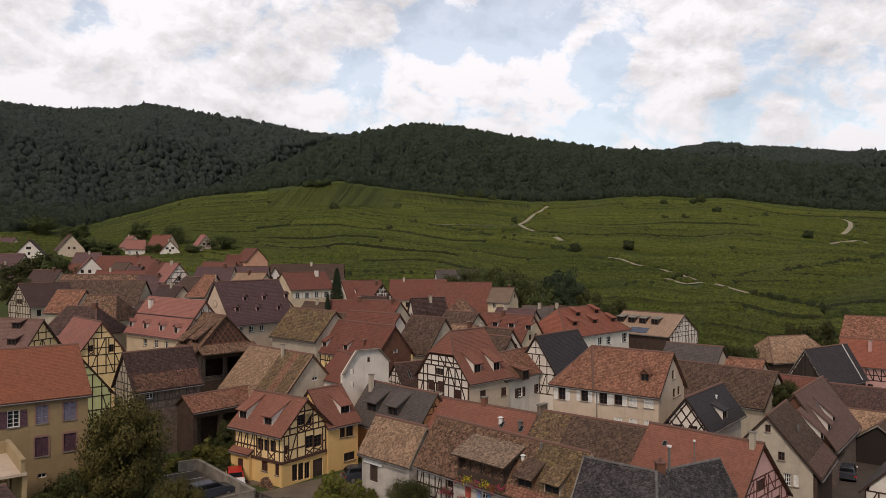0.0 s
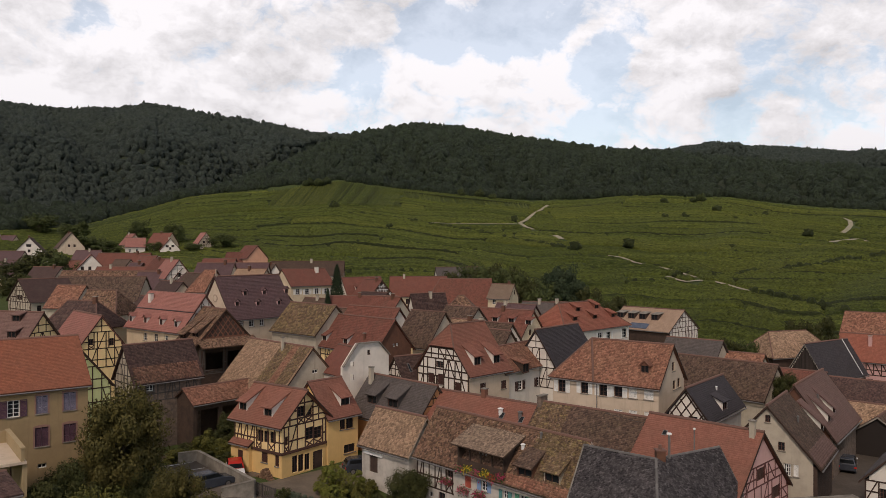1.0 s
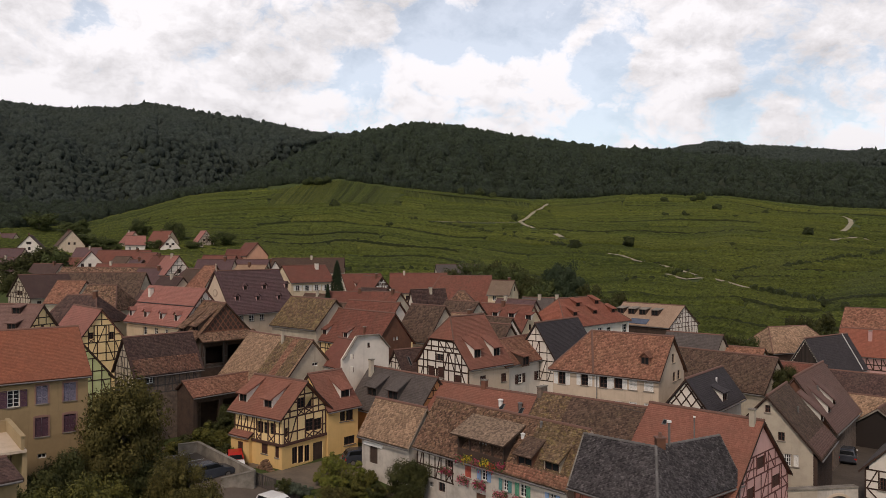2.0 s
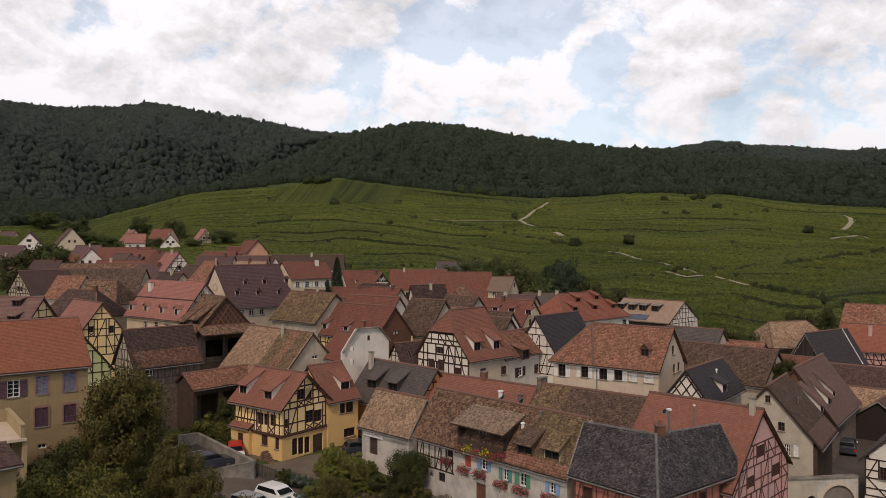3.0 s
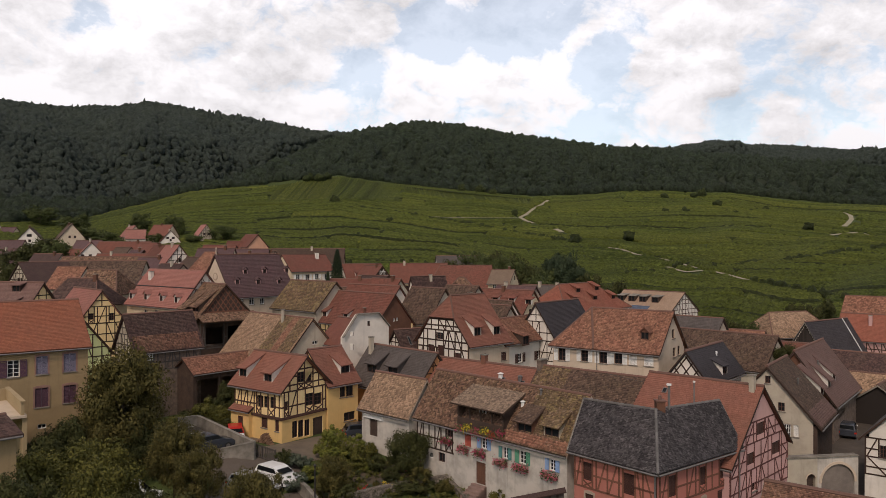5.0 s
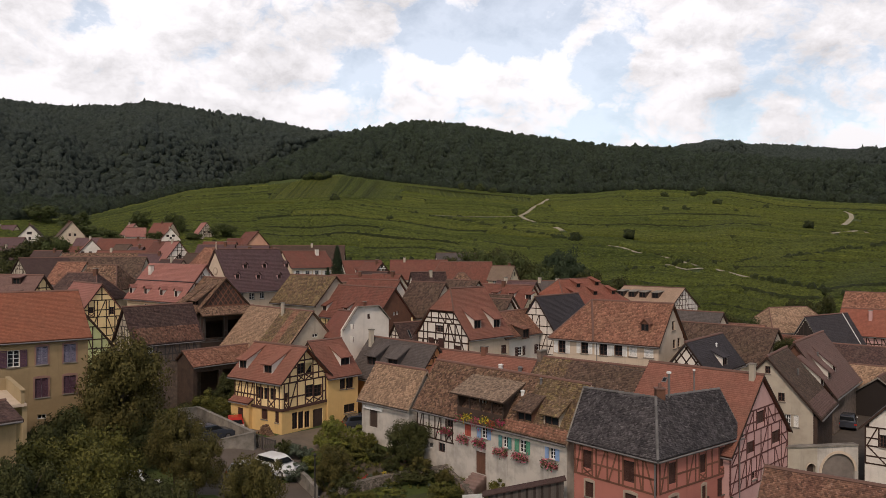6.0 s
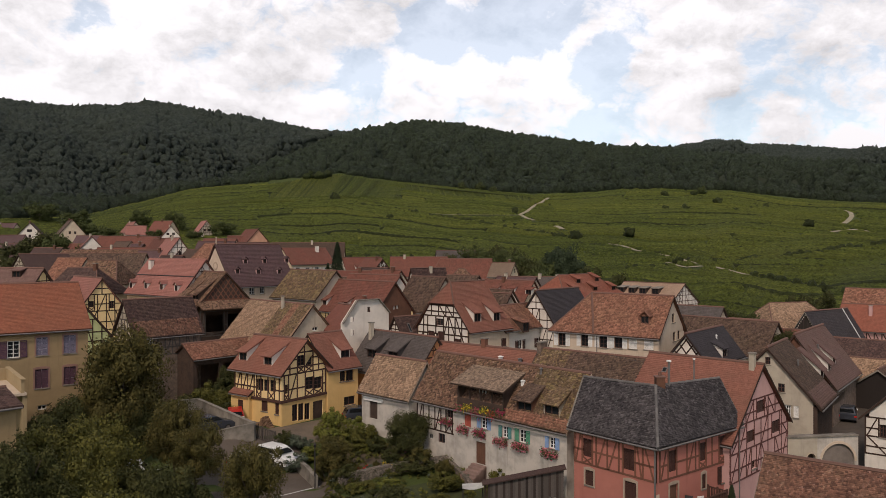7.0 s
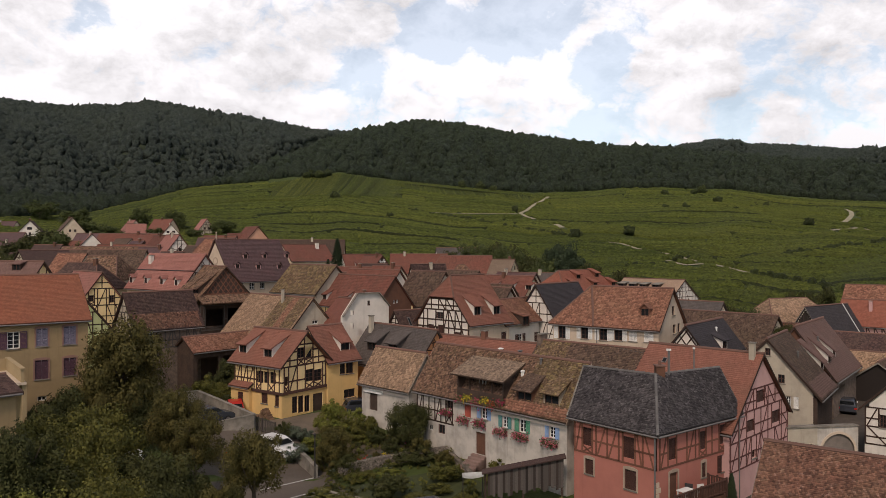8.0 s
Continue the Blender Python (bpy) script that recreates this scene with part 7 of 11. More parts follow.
F = house('barn', 'salmon gabled barn with red roof', (-64.99, 232.45, -50.0), (9.00, 7.50, 10.40, 14.40), 'salmon_light', 'red', 9.0, tiled=None)
F = house('barn', 'long barn with red roof', (-67.13, 228.46, -3.0), (8.00, 7.00, 9.27, 12.27), 'wood', 'red', 9.1, tiled=None)
F = house('half_timbered_house', 'house with red tiled roof', (-85.64, 201.98, -42.0), (10.00, 8.00, 9.36, 14.36), 'pinkw', 'red', 6.2, holes={'right': [(3.2, 9.71, 4.0, 10.71)], 'front': [(1.2, 7.46, 2.05, 8.71), (4.0, 7.46, 4.85, 8.71), (6.8, 7.46, 7.65, 8.71)]}, tiled=None)
window(F['right'], 3.20, 9.71, 0.80, 1.00, frame_='frame_brown', sill=False)
window(F['front'], 1.20, 7.46, 0.85, 1.25, frame_='frame_white', sill=False)
window(F['front'], 4.00, 7.46, 0.85, 1.25, frame_='frame_white', sill=False)
window(F['front'], 6.80, 7.46, 0.85, 1.25, frame_='frame_white', sill=False)
timbering(F['right'], [6.76, 9.31, 11.86, 14.01], M['timber'], [(3.2, 9.71, 4.0, 10.71)], seed=67, width=0.115, lean=0.55)
F = house('half_timbered_house', 'house with reddish roof', (-75.88, 187.44, -44.0), (9.00, 7.00, 10.83, 15.33), 'beige', 'red', 4.6, holes={'right': [(1.75, 11.18, 2.55, 12.18), (3.65, 11.18, 4.45, 12.18)], 'front': [(1.2, 8.93, 2.05, 10.18), (4.0, 8.93, 4.85, 10.18), (6.8, 8.93, 7.65, 10.18)]}, tiled=None)
chimney(F, 4.05, 3.20, 0.55, 0.5, 0.9, 'brown_board')
window(F['right'], 1.75, 11.18, 0.80, 1.00, frame_='frame_brown', sill=False)
window(F['right'], 3.65, 11.18, 0.80, 1.00, frame_='frame_brown', sill=False)
window(F['front'], 1.20, 8.93, 0.85, 1.25, frame_='frame_brown', sill=False)
window(F['front'], 4.00, 8.93, 0.85, 1.25, frame_='frame_brown', sill=False)
window(F['front'], 6.80, 8.93, 0.85, 1.25, frame_='frame_brown', sill=False)
timbering(F['right'], [8.23, 10.78, 13.08, 14.98], M['timber'], [(1.75, 11.18, 2.55, 12.18), (3.65, 11.18, 4.45, 12.18)], seed=68, width=0.115, lean=0.55)
F = house('half_timbered_house', 'white house with timbered gable and brown roof', (-70.04, 179.61, -50.0), (9.00, 7.00, 11.72, 16.22), 'white', 'pink', 3.7, holes={'right': [(2.7, 12.07, 3.5, 13.07)], 'front': [(1.2, 9.82, 2.05, 11.07), (4.0, 9.82, 4.85, 11.07), (6.8, 9.82, 7.65, 11.07)]}, tiled=None)
chimney(F, 4.95, 3.20, 0.55, 0.5, 0.9, 'grey')
window(F['right'], 2.70, 12.07, 0.80, 1.00, frame_='frame_brown', sill=False)
window(F['front'], 1.20, 9.82, 0.85, 1.25, frame_='frame_white', sill=False)
window(F['front'], 4.00, 9.82, 0.85, 1.25, frame_='frame_white', sill=False)
window(F['front'], 6.80, 9.82, 0.85, 1.25, frame_='frame_white', sill=False)
timbering(F['right'], [9.12, 11.67, 13.97, 15.87], M['timber'], [(2.7, 12.07, 3.5, 13.07)], seed=69, width=0.115, lean=0.55)
F = house('house', 'house with red roof', (-61.53, 186.02, -10.0), (9.00, 8.00, 11.63, 15.63), 'beige', 'red', 4.3, holes={'right': [(2.25, 11.98, 3.05, 12.98), (4.15, 11.98, 4.95, 12.98)], 'front': [(1.2, 9.73, 2.05, 10.98), (4.0, 9.73, 4.85, 10.98), (6.8, 9.73, 7.65, 10.98)]}, tiled=None)
window(F['right'], 2.25, 11.98, 0.80, 1.00, frame_='frame_brown', sill=False)
window(F['right'], 4.15, 11.98, 0.80, 1.00, frame_='frame_brown', sill=False)
window(F['front'], 1.20, 9.73, 0.85, 1.25, frame_='frame_brown', sill=False)
window(F['front'], 4.00, 9.73, 0.85, 1.25, frame_='frame_brown', sill=False)
window(F['front'], 6.80, 9.73, 0.85, 1.25, frame_='frame_brown', sill=False)
F = house('house', 'house with plum grey roof', (-57.70, 170.98, -5.0), (9.00, 8.00, 11.53, 15.53), 'beige', 'plum', 3.6, holes={'right': [(3.2, 11.88, 4.0, 12.88)], 'front': [(1.2, 9.63, 2.05, 10.88), (4.0, 9.63, 4.85, 10.88), (6.8, 9.63, 7.65, 10.88)]}, tiled=None)
chimney(F, 6.75, 3.70, 0.55, 0.5, 0.9, 'brown_board')
window(F['right'], 3.20, 11.88, 0.80, 1.00, frame_='frame_brown', sill=False)
window(F['front'], 1.20, 9.63, 0.85, 1.25, frame_='frame_white', sill=False)
window(F['front'], 4.00, 9.63, 0.85, 1.25, frame_='frame_white', sill=False)
window(F['front'], 6.80, 9.63, 0.85, 1.25, frame_='frame_white', sill=False)
F = house('barn', 'barn with orange mottled hipped roof', (-47.46, 137.57, -12.0), (4.00, 9.00, 10.80, 14.80), 'grey', 'mix', 3.6, ends=('hip', 'gable'), inset=(1.5, 0), tiled=(0.26, 0.26))
F = house('house', 'low house with dark roof', (-52.95, 181.47, 0.0), (10.00, 7.00, 11.85, 15.35), 'grey', 'plum', 3.6, holes={'right': [(2.7, 12.2, 3.5, 13.2)], 'front': [(1.2, 9.95, 2.05, 11.2), (4.0, 9.95, 4.85, 11.2), (6.8, 9.95, 7.65, 11.2)]}, tiled=None)
window(F['right'], 2.70, 12.20, 0.80, 1.00, frame_='frame_brown', sill=False)
window(F['front'], 1.20, 9.95, 0.85, 1.25, frame_='frame_white', sill=False)
window(F['front'], 4.00, 9.95, 0.85, 1.25, frame_='frame_white', sill=False)
window(F['front'], 6.80, 9.95, 0.85, 1.25, frame_='frame_white', sill=False)
F = house('house', 'small white gabled house', (-49.90, 203.92, -60.0), (6.00, 5.00, 9.03, 13.03), 'white', 'brown', 5.4, holes={'right': [(0.75, 9.38, 1.55, 10.38), (2.65, 9.38, 3.45, 10.38)], 'front': [(1.2, 7.13, 2.05, 8.38), (4.0, 7.13, 4.85, 8.38)]}, tiled=None)
chimney(F, 2.70, 2.20, 0.55, 0.5, 0.9, 'brown_board')
window(F['right'], 0.75, 9.38, 0.80, 1.00, frame_='frame_brown', sill=False)
window(F['right'], 2.65, 9.38, 0.80, 1.00, frame_='frame_brown', sill=False)
window(F['front'], 1.20, 7.13, 0.85, 1.25, frame_='frame_brown', sill=False)
window(F['front'], 4.00, 7.13, 0.85, 1.25, frame_='frame_brown', sill=False)
F = house('row_house', 'long house with brown roof behind the town hall', (-46.81, 200.98, 4.0), (20.00, 8.00, 9.32, 13.32), 'beige', 'brown', 5.7, holes={'right': [(3.2, 9.67, 4.0, 10.67)], 'front': [(1.2, 7.42, 2.05, 8.67), (4.0, 7.42, 4.85, 8.67), (6.8, 7.42, 7.65, 8.67), (9.6, 7.42, 10.45, 8.67), (12.4, 7.42, 13.25, 8.67), (15.2, 7.42, 16.05, 8.67)]}, tiled=None)
chimney(F, 11.00, 3.70, 0.55, 0.5, 0.9, 'grey')
window(F['right'], 3.20, 9.67, 0.80, 1.00, frame_='frame_brown', sill=False)
window(F['front'], 1.20, 7.42, 0.85, 1.25, frame_='frame_white', sill=False)
window(F['front'], 4.00, 7.42, 0.85, 1.25, frame_='frame_white', sill=False)
window(F['front'], 6.80, 7.42, 0.85, 1.25, frame_='frame_white', sill=False)
window(F['front'], 9.60, 7.42, 0.85, 1.25, frame_='frame_white', sill=False)
window(F['front'], 12.40, 7.42, 0.85, 1.25, frame_='frame_white', sill=False)
window(F['front'], 15.20, 7.42, 0.85, 1.25, frame_='frame_white', sill=False)
F = house('house', 'white-gabled house with red tiled roof', (-23.40, 184.60, 30.0), (11.00, 9.00, 6.60, 11.60), 'white', 'red', 3.6, holes={'right': [(2.75, 6.95, 3.55, 7.95), (4.65, 6.95, 5.45, 7.95)], 'front': [(1.2, 4.7, 2.05, 5.95), (4.0, 4.7, 4.85, 5.95), (6.8, 4.7, 7.65, 5.95)]}, tiled=None)
window(F['right'], 2.75, 6.95, 0.80, 1.00, frame_='frame_brown', sill=False)
window(F['right'], 4.65, 6.95, 0.80, 1.00, frame_='frame_brown', sill=False)
window(F['front'], 1.20, 4.70, 0.85, 1.25, frame_='frame_brown', sill=False)
window(F['front'], 4.00, 4.70, 0.85, 1.25, frame_='frame_brown', sill=False)
window(F['front'], 6.80, 4.70, 0.85, 1.25, frame_='frame_brown', sill=False)
dormer(F, 3.2, 1.6, 1.0, 0.9, 'red', flat=0.45, over=0.3)
dormer(F, 5.6, 1.6, 1.0, 0.9, 'red', flat=0.45, over=0.3)
dormer(F, 8.0, 1.6, 1.0, 0.9, 'red', flat=0.45, over=0.3)
F = house('half_timbered_house', 'half-timbered gable house with red roof', (-22.87, 183.07, -55.0), (9.00, 8.00, 7.16, 11.76), 'wood', 'red', 3.2, holes={'right': [(3.2, 7.51, 4.0, 8.51)], 'front': [(1.2, 5.26, 2.05, 6.51), (4.0, 5.26, 4.85, 6.51), (6.8, 5.26, 7.65, 6.51)]}, tiled=None)
chimney(F, 6.75, 3.70, 0.55, 0.5, 0.9, 'brown_board')
window(F['right'], 3.20, 7.51, 0.80, 1.00, frame_='frame_brown', sill=False)
window(F['front'], 1.20, 5.26, 0.85, 1.25, frame_='frame_white', sill=False)
window(F['front'], 4.00, 5.26, 0.85, 1.25, frame_='frame_white', sill=False)
window(F['front'], 6.80, 5.26, 0.85, 1.25, frame_='frame_white', sill=False)
timbering(F['right'], [4.56, 7.11, 9.46, 11.41], M['shut_white'], [(3.2, 7.51, 4.0, 8.51)], seed=77, width=0.115, lean=0.55)
F = house('row_house', 'long house with plain red tiled roof', (-13.74, 190.49, 2.0), (15.00, 9.00, 6.23, 11.23), 'cream', 'red', 4.0, holes={'right': [(2.75, 6.58, 3.55, 7.58), (4.65, 6.58, 5.45, 7.58)], 'front': [(1.2, 4.33, 2.05, 5.58), (4.0, 4.33, 4.85, 5.58), (6.8, 4.33, 7.65, 5.58), (9.6, 4.33, 10.45, 5.58), (12.4, 4.33, 13.25, 5.58)]}, tiled=None)
chimney(F, 3.75, 4.20, 0.55, 0.5, 0.9, 'grey')
window(F['right'], 2.75, 6.58, 0.80, 1.00, frame_='frame_brown', sill=False)
window(F['right'], 4.65, 6.58, 0.80, 1.00, frame_='frame_brown', sill=False)
window(F['front'], 1.20, 4.33, 0.85, 1.25, frame_='frame_brown', sill=False)
window(F['front'], 4.00, 4.33, 0.85, 1.25, frame_='frame_brown', sill=False)
window(F['front'], 6.80, 4.33, 0.85, 1.25, frame_='frame_brown', sill=False)
window(F['front'], 9.60, 4.33, 0.85, 1.25, frame_='frame_brown', sill=False)
window(F['front'], 12.40, 4.33, 0.85, 1.25, frame_='frame_brown', sill=False)
F = house('house', 'white house with grey roof at the vineyard edge', (-1.47, 222.09, 12.0), (14.00, 8.00, 4.79, 9.79), 'white', 'greyt', 7.1, holes={'right': [(3.2, 5.14, 4.0, 6.14)], 'front': [(1.2, 2.89, 2.05, 4.14), (4.0, 2.89, 4.85, 4.14), (6.8, 2.89, 7.65, 4.14), (9.6, 2.89, 10.45, 4.14)]}, tiled=None)
window(F['right'], 3.20, 5.14, 0.80, 1.00, frame_='frame_brown', sill=False)
window(F['front'], 1.20, 2.89, 0.85, 1.25, frame_='frame_white', sill=False)
window(F['front'], 4.00, 2.89, 0.85, 1.25, frame_='frame_white', sill=False)
window(F['front'], 6.80, 2.89, 0.85, 1.25, frame_='frame_white', sill=False)
window(F['front'], 9.60, 2.89, 0.85, 1.25, frame_='frame_white', sill=False)
F = house('row_house', 'long low house with red roof', (-23.33, 148.49, -4.0), (14.00, 7.00, 6.71, 9.71), 'grey', 'red', 3.2, holes={'right': [(1.75, 7.06, 2.55, 8.059999999999999), (3.65, 7.06, 4.45, 8.059999999999999)], 'front': [(1.2, 4.81, 2.05, 6.06), (4.0, 4.81, 4.85, 6.06), (6.8, 4.81, 7.65, 6.06), (9.6, 4.81, 10.45, 6.06)]}, tiled=None)
chimney(F, 6.30, 3.20, 0.55, 0.5, 0.9, 'brown_board')
window(F['right'], 1.75, 7.06, 0.80, 1.00, frame_='frame_brown', sill=False)
window(F['right'], 3.65, 7.06, 0.80, 1.00, frame_='frame_brown', sill=False)
window(F['front'], 1.20, 4.81, 0.85, 1.25, frame_='frame_brown', sill=False)
window(F['front'], 4.00, 4.81, 0.85, 1.25, frame_='frame_brown', sill=False)
window(F['front'], 6.80, 4.81, 0.85, 1.25, frame_='frame_brown', sill=False)
window(F['front'], 9.60, 4.81, 0.85, 1.25, frame_='frame_brown', sill=False)
F = house('house', 'narrow white gabled house with brown roof', (-5.50, 146.26, 30.0), (8.00, 4.00, 6.14, 10.54), 'white', 'dark', 3.0, holes={'left': [(1.2, 6.49, 2.0, 7.49)], 'front': [(1.2, 4.24, 2.05, 5.49), (4.0, 4.24, 4.85, 5.49)]}, tiled=(0.26, 0.26))
chimney(F, 4.40, 1.70, 0.55, 0.5, 0.9, 'grey')
window(F['left'], 1.20, 6.49, 0.80, 1.00, frame_='frame_brown', sill=False)
window(F['front'], 1.20, 4.24, 0.85, 1.25, frame_='frame_white', sill=False)
window(F['front'], 4.00, 4.24, 0.85, 1.25, frame_='frame_white', sill=False)
F = house('house', 'house with hipped red tiled roof', (-5.40, 182.90, 0.0), (17.70, 11.80, 4.45, 12.14), 'cream', 'red', 2.7, ends=('hip', 'gable'), inset=(4.6, 0), tiled=(0.3, 0.3))
F = house('barn', 'small square outbuilding with brown hipped roof', (0.6, 139.5, -4.0), (5.4, 5.4, 9.2, 11.6), 'brown_board', 'weathered', 2.0, ends=('hip', 'hip'), inset=(2.2, 2.2), tiled=(0.3, 0.3))
F = house('house', 'cream house at the vineyard edge', (10.1, 176.0, -30.0), (6.00, 6.00, 8.6, 12.0), 'cream', 'greybuff', 2.1, holes={'right': [(2.7, 9.53, 3.5, 10.53)], 'front': [(1.2, 7.28, 2.05, 8.53), (4.0, 7.28, 4.85, 8.53)]}, tiled=None)
chimney(F, 4.50, 3.20, 0.55, 0.5, 0.9, 'brown_board')
window(F['right'], 2.70, 9.53, 0.80, 1.00, frame_='frame_brown', sill=False)
window(F['front'], 1.20, 7.28, 0.85, 1.25, frame_='frame_white', sill=False)
window(F['front'], 4.00, 7.28, 0.85, 1.25, frame_='frame_white', sill=False)
F = house('barn', 'barn with dark brown roof', (-7.47, 110.02, -42.0), (7.00, 8.00, 7.43, 12.43), 'grey', 'brown', 0.8, tiled=(0.26, 0.26))
F = house('house', 'house with red tiled roof', (-17.64, 117.84, -38.0), (11.00, 8.00, 7.41, 11.91), 'white', 'red', 1.4, holes={'right': [(3.2, 7.76, 4.0, 8.76)], 'front': [(1.2, 5.51, 2.05, 6.76), (4.0, 5.51, 4.85, 6.76), (6.8, 5.51, 7.65, 6.76)]}, tiled=(0.26, 0.26))
window(F['right'], 3.20, 7.76, 0.80, 1.00, frame_='frame_brown', sill=False)
window(F['front'], 1.20, 5.51, 0.85, 1.25, frame_='frame_white', sill=False)
window(F['front'], 4.00, 5.51, 0.85, 1.25, frame_='frame_white', sill=False)
window(F['front'], 6.80, 5.51, 0.85, 1.25, frame_='frame_white', sill=False)
F = house('house', 'house with red tiled roof and dormers', (4.22, 130.66, -38.0), (11.00, 8.50, 5.91, 10.41), 'cream', 'red', 1.5, holes={'right': [(2.5, 6.26, 3.3, 7.26), (4.4, 6.26, 5.2, 7.26)], 'front': [(1.2, 4.01, 2.05, 5.26), (4.0, 4.01, 4.85, 5.26), (6.8, 4.01, 7.65, 5.26)]}, tiled=(0.26, 0.26))
chimney(F, 4.95, 3.95, 0.55, 0.5, 0.9, 'brown_board')
window(F['right'], 2.50, 6.26, 0.80, 1.00, frame_='frame_brown', sill=False)
window(F['right'], 4.40, 6.26, 0.80, 1.00, frame_='frame_brown', sill=False)
window(F['front'], 1.20, 4.01, 0.85, 1.25, frame_='frame_brown', sill=False)
window(F['front'], 4.00, 4.01, 0.85, 1.25, frame_='frame_brown', sill=False)
window(F['front'], 6.80, 4.01, 0.85, 1.25, frame_='frame_brown', sill=False)
dormer(F, 7.65, 2.23, 1.20, 0.80, 'red', flat=0.3)
dormer(F, 11.08, 2.13, 1.20, 0.80, 'red', flat=0.3)
dormer(F, 4.30, 2.23, 1.20, 0.80, 'red', flat=0.3)
F = house('house', 'house with grey roof', (14.12, 148.55, -30.0), (7.00, 8.00, 6.26, 10.26), 'grey', 'greyt', 1.5, holes={'right': [(3.2, 6.61, 4.0, 7.61)], 'front': [(1.2, 4.36, 2.05, 5.61), (4.0, 4.36, 4.85, 5.61)]}, tiled=(0.26, 0.26))
chimney(F, 3.85, 3.70, 0.55, 0.5, 0.9, 'grey')
window(F['right'], 3.20, 6.61, 0.80, 1.00, frame_='frame_brown', sill=False)
window(F['front'], 1.20, 4.36, 0.85, 1.25, frame_='frame_white', sill=False)
window(F['front'], 4.00, 4.36, 0.85, 1.25, frame_='frame_white', sill=False)
F = house('house', 'house with brown tiled roof', (-2.14, 121.03, -42.0), (7.00, 8.00, 7.56, 11.56), 'grey', 'brown', 1.5, holes={'right': [(2.25, 7.91, 3.05, 8.91), (4.15, 7.91, 4.95, 8.91)], 'front': [(1.2, 5.66, 2.05, 6.91), (4.0, 5.66, 4.85, 6.91)]}, tiled=(0.26, 0.26))
window(F['right'], 2.25, 7.91, 0.80, 1.00, frame_='frame_brown', sill=False)
window(F['right'], 4.15, 7.91, 0.80, 1.00, frame_='frame_brown', sill=False)
window(F['front'], 1.20, 5.66, 0.85, 1.25, frame_='frame_brown', sill=False)
window(F['front'], 4.00, 5.66, 0.85, 1.25, frame_='frame_brown', sill=False)
F = house('house', 'small house with buff tiled roof', (-0.67, 109.77, -42.0), (5.00, 6.00, 7.82, 11.32), 'white', 'buff', 0.7, holes={'right': [(2.2, 8.17, 3.0, 9.17)], 'front': [(1.2, 5.92, 2.05, 7.17)]}, tiled=(0.26, 0.26))
chimney(F, 3.75, 2.70, 0.55, 0.5, 0.9, 'brown_board')
window(F['right'], 2.20, 8.17, 0.80, 1.00, frame_='frame_brown', sill=False)
window(F['front'], 1.20, 5.92, 0.85, 1.25, frame_='frame_white', sill=False)
F = house('house', 'white gabled house with brown roof', (2.68, 115.54, -45.0), (8.00, 6.00, 6.77, 10.37), 'white', 'brown', 0.8, holes={'right': [(1.25, 7.12, 2.05, 8.120000000000001), (3.15, 7.12, 3.95, 8.120000000000001)], 'front': [(1.2, 4.87, 2.05, 6.12), (4.0, 4.87, 4.85, 6.12)]}, tiled=(0.26, 0.26))
chimney(F, 2.00, 2.70, 0.55, 0.5, 0.9, 'grey')
window(F['right'], 1.25, 7.12, 0.80, 1.00, frame_='frame_brown', sill=False)
window(F['right'], 3.15, 7.12, 0.80, 1.00, frame_='frame_brown', sill=False)
window(F['front'], 1.20, 4.87, 0.85, 1.25, frame_='frame_brown', sill=False)
window(F['front'], 4.00, 4.87, 0.85, 1.25, frame_='frame_brown', sill=False)
F = house('house', 'house with brown roof', (2.52, 103.40, -42.0), (6.00, 7.00, 6.93, 10.93), 'grey', 'brown', 0.3, holes={'right': [(2.7, 7.28, 3.5, 8.280000000000001)], 'front': [(1.2, 5.03, 2.05, 6.28), (4.0, 5.03, 4.85, 6.28)]})
window(F['right'], 2.70, 7.28, 0.80, 1.00, frame_='frame_brown', sill=False)
window(F['front'], 1.20, 5.03, 0.85, 1.25, frame_='frame_white', sill=False)
window(F['front'], 4.00, 5.03, 0.85, 1.25, frame_='frame_white', sill=False)
F = house('barn', 'low barn with red roof beside the vineyard', (16.41, 146.72, -20.0), (9.00, 7.00, 5.55, 9.55), 'beige', 'red', 1.3, tiled=(0.26, 0.26))
F = house('barn', 'barn with brown roof', (-21.13, 122.39, -42.0), (6.00, 7.00, 6.72, 10.72), 'grey', 'brown', 2.0, tiled=(0.26, 0.26))
F = house('house', 'small house with weathered brown roof', (-95.96, 211.07, -40.0), (9.00, 7.50, 7.97, 12.17), 'beige', 'brown', 7.3, holes={'right': [(2.0, 8.32, 2.8, 9.32), (3.9, 8.32, 4.7, 9.32)], 'front': [(1.2, 6.07, 2.05, 7.32), (4.0, 6.07, 4.85, 7.32), (6.8, 6.07, 7.65, 7.32)]}, tiled=None)
window(F['right'], 2.00, 8.32, 0.80, 1.00, frame_='frame_brown', sill=False)
window(F['right'], 3.90, 8.32, 0.80, 1.00, frame_='frame_brown', sill=False)
window(F['front'], 1.20, 6.07, 0.85, 1.25, frame_='frame_brown', sill=False)
window(F['front'], 4.00, 6.07, 0.85, 1.25, frame_='frame_brown', sill=False)
window(F['front'], 6.80, 6.07, 0.85, 1.25, frame_='frame_brown', sill=False)
F = house('house', 'small house with plum-grey tiled roof', (-87.63, 201.25, -44.0), (8.00, 7.50, 8.31, 12.51), 'wood', 'plum', 6.2, holes={'right': [(2.95, 8.66, 3.75, 9.66)], 'front': [(1.2, 6.41, 2.05, 7.66), (4.0, 6.41, 4.85, 7.66)]}, tiled=None)
chimney(F, 6.00, 3.45, 0.55, 0.5, 0.9, 'brown_board')
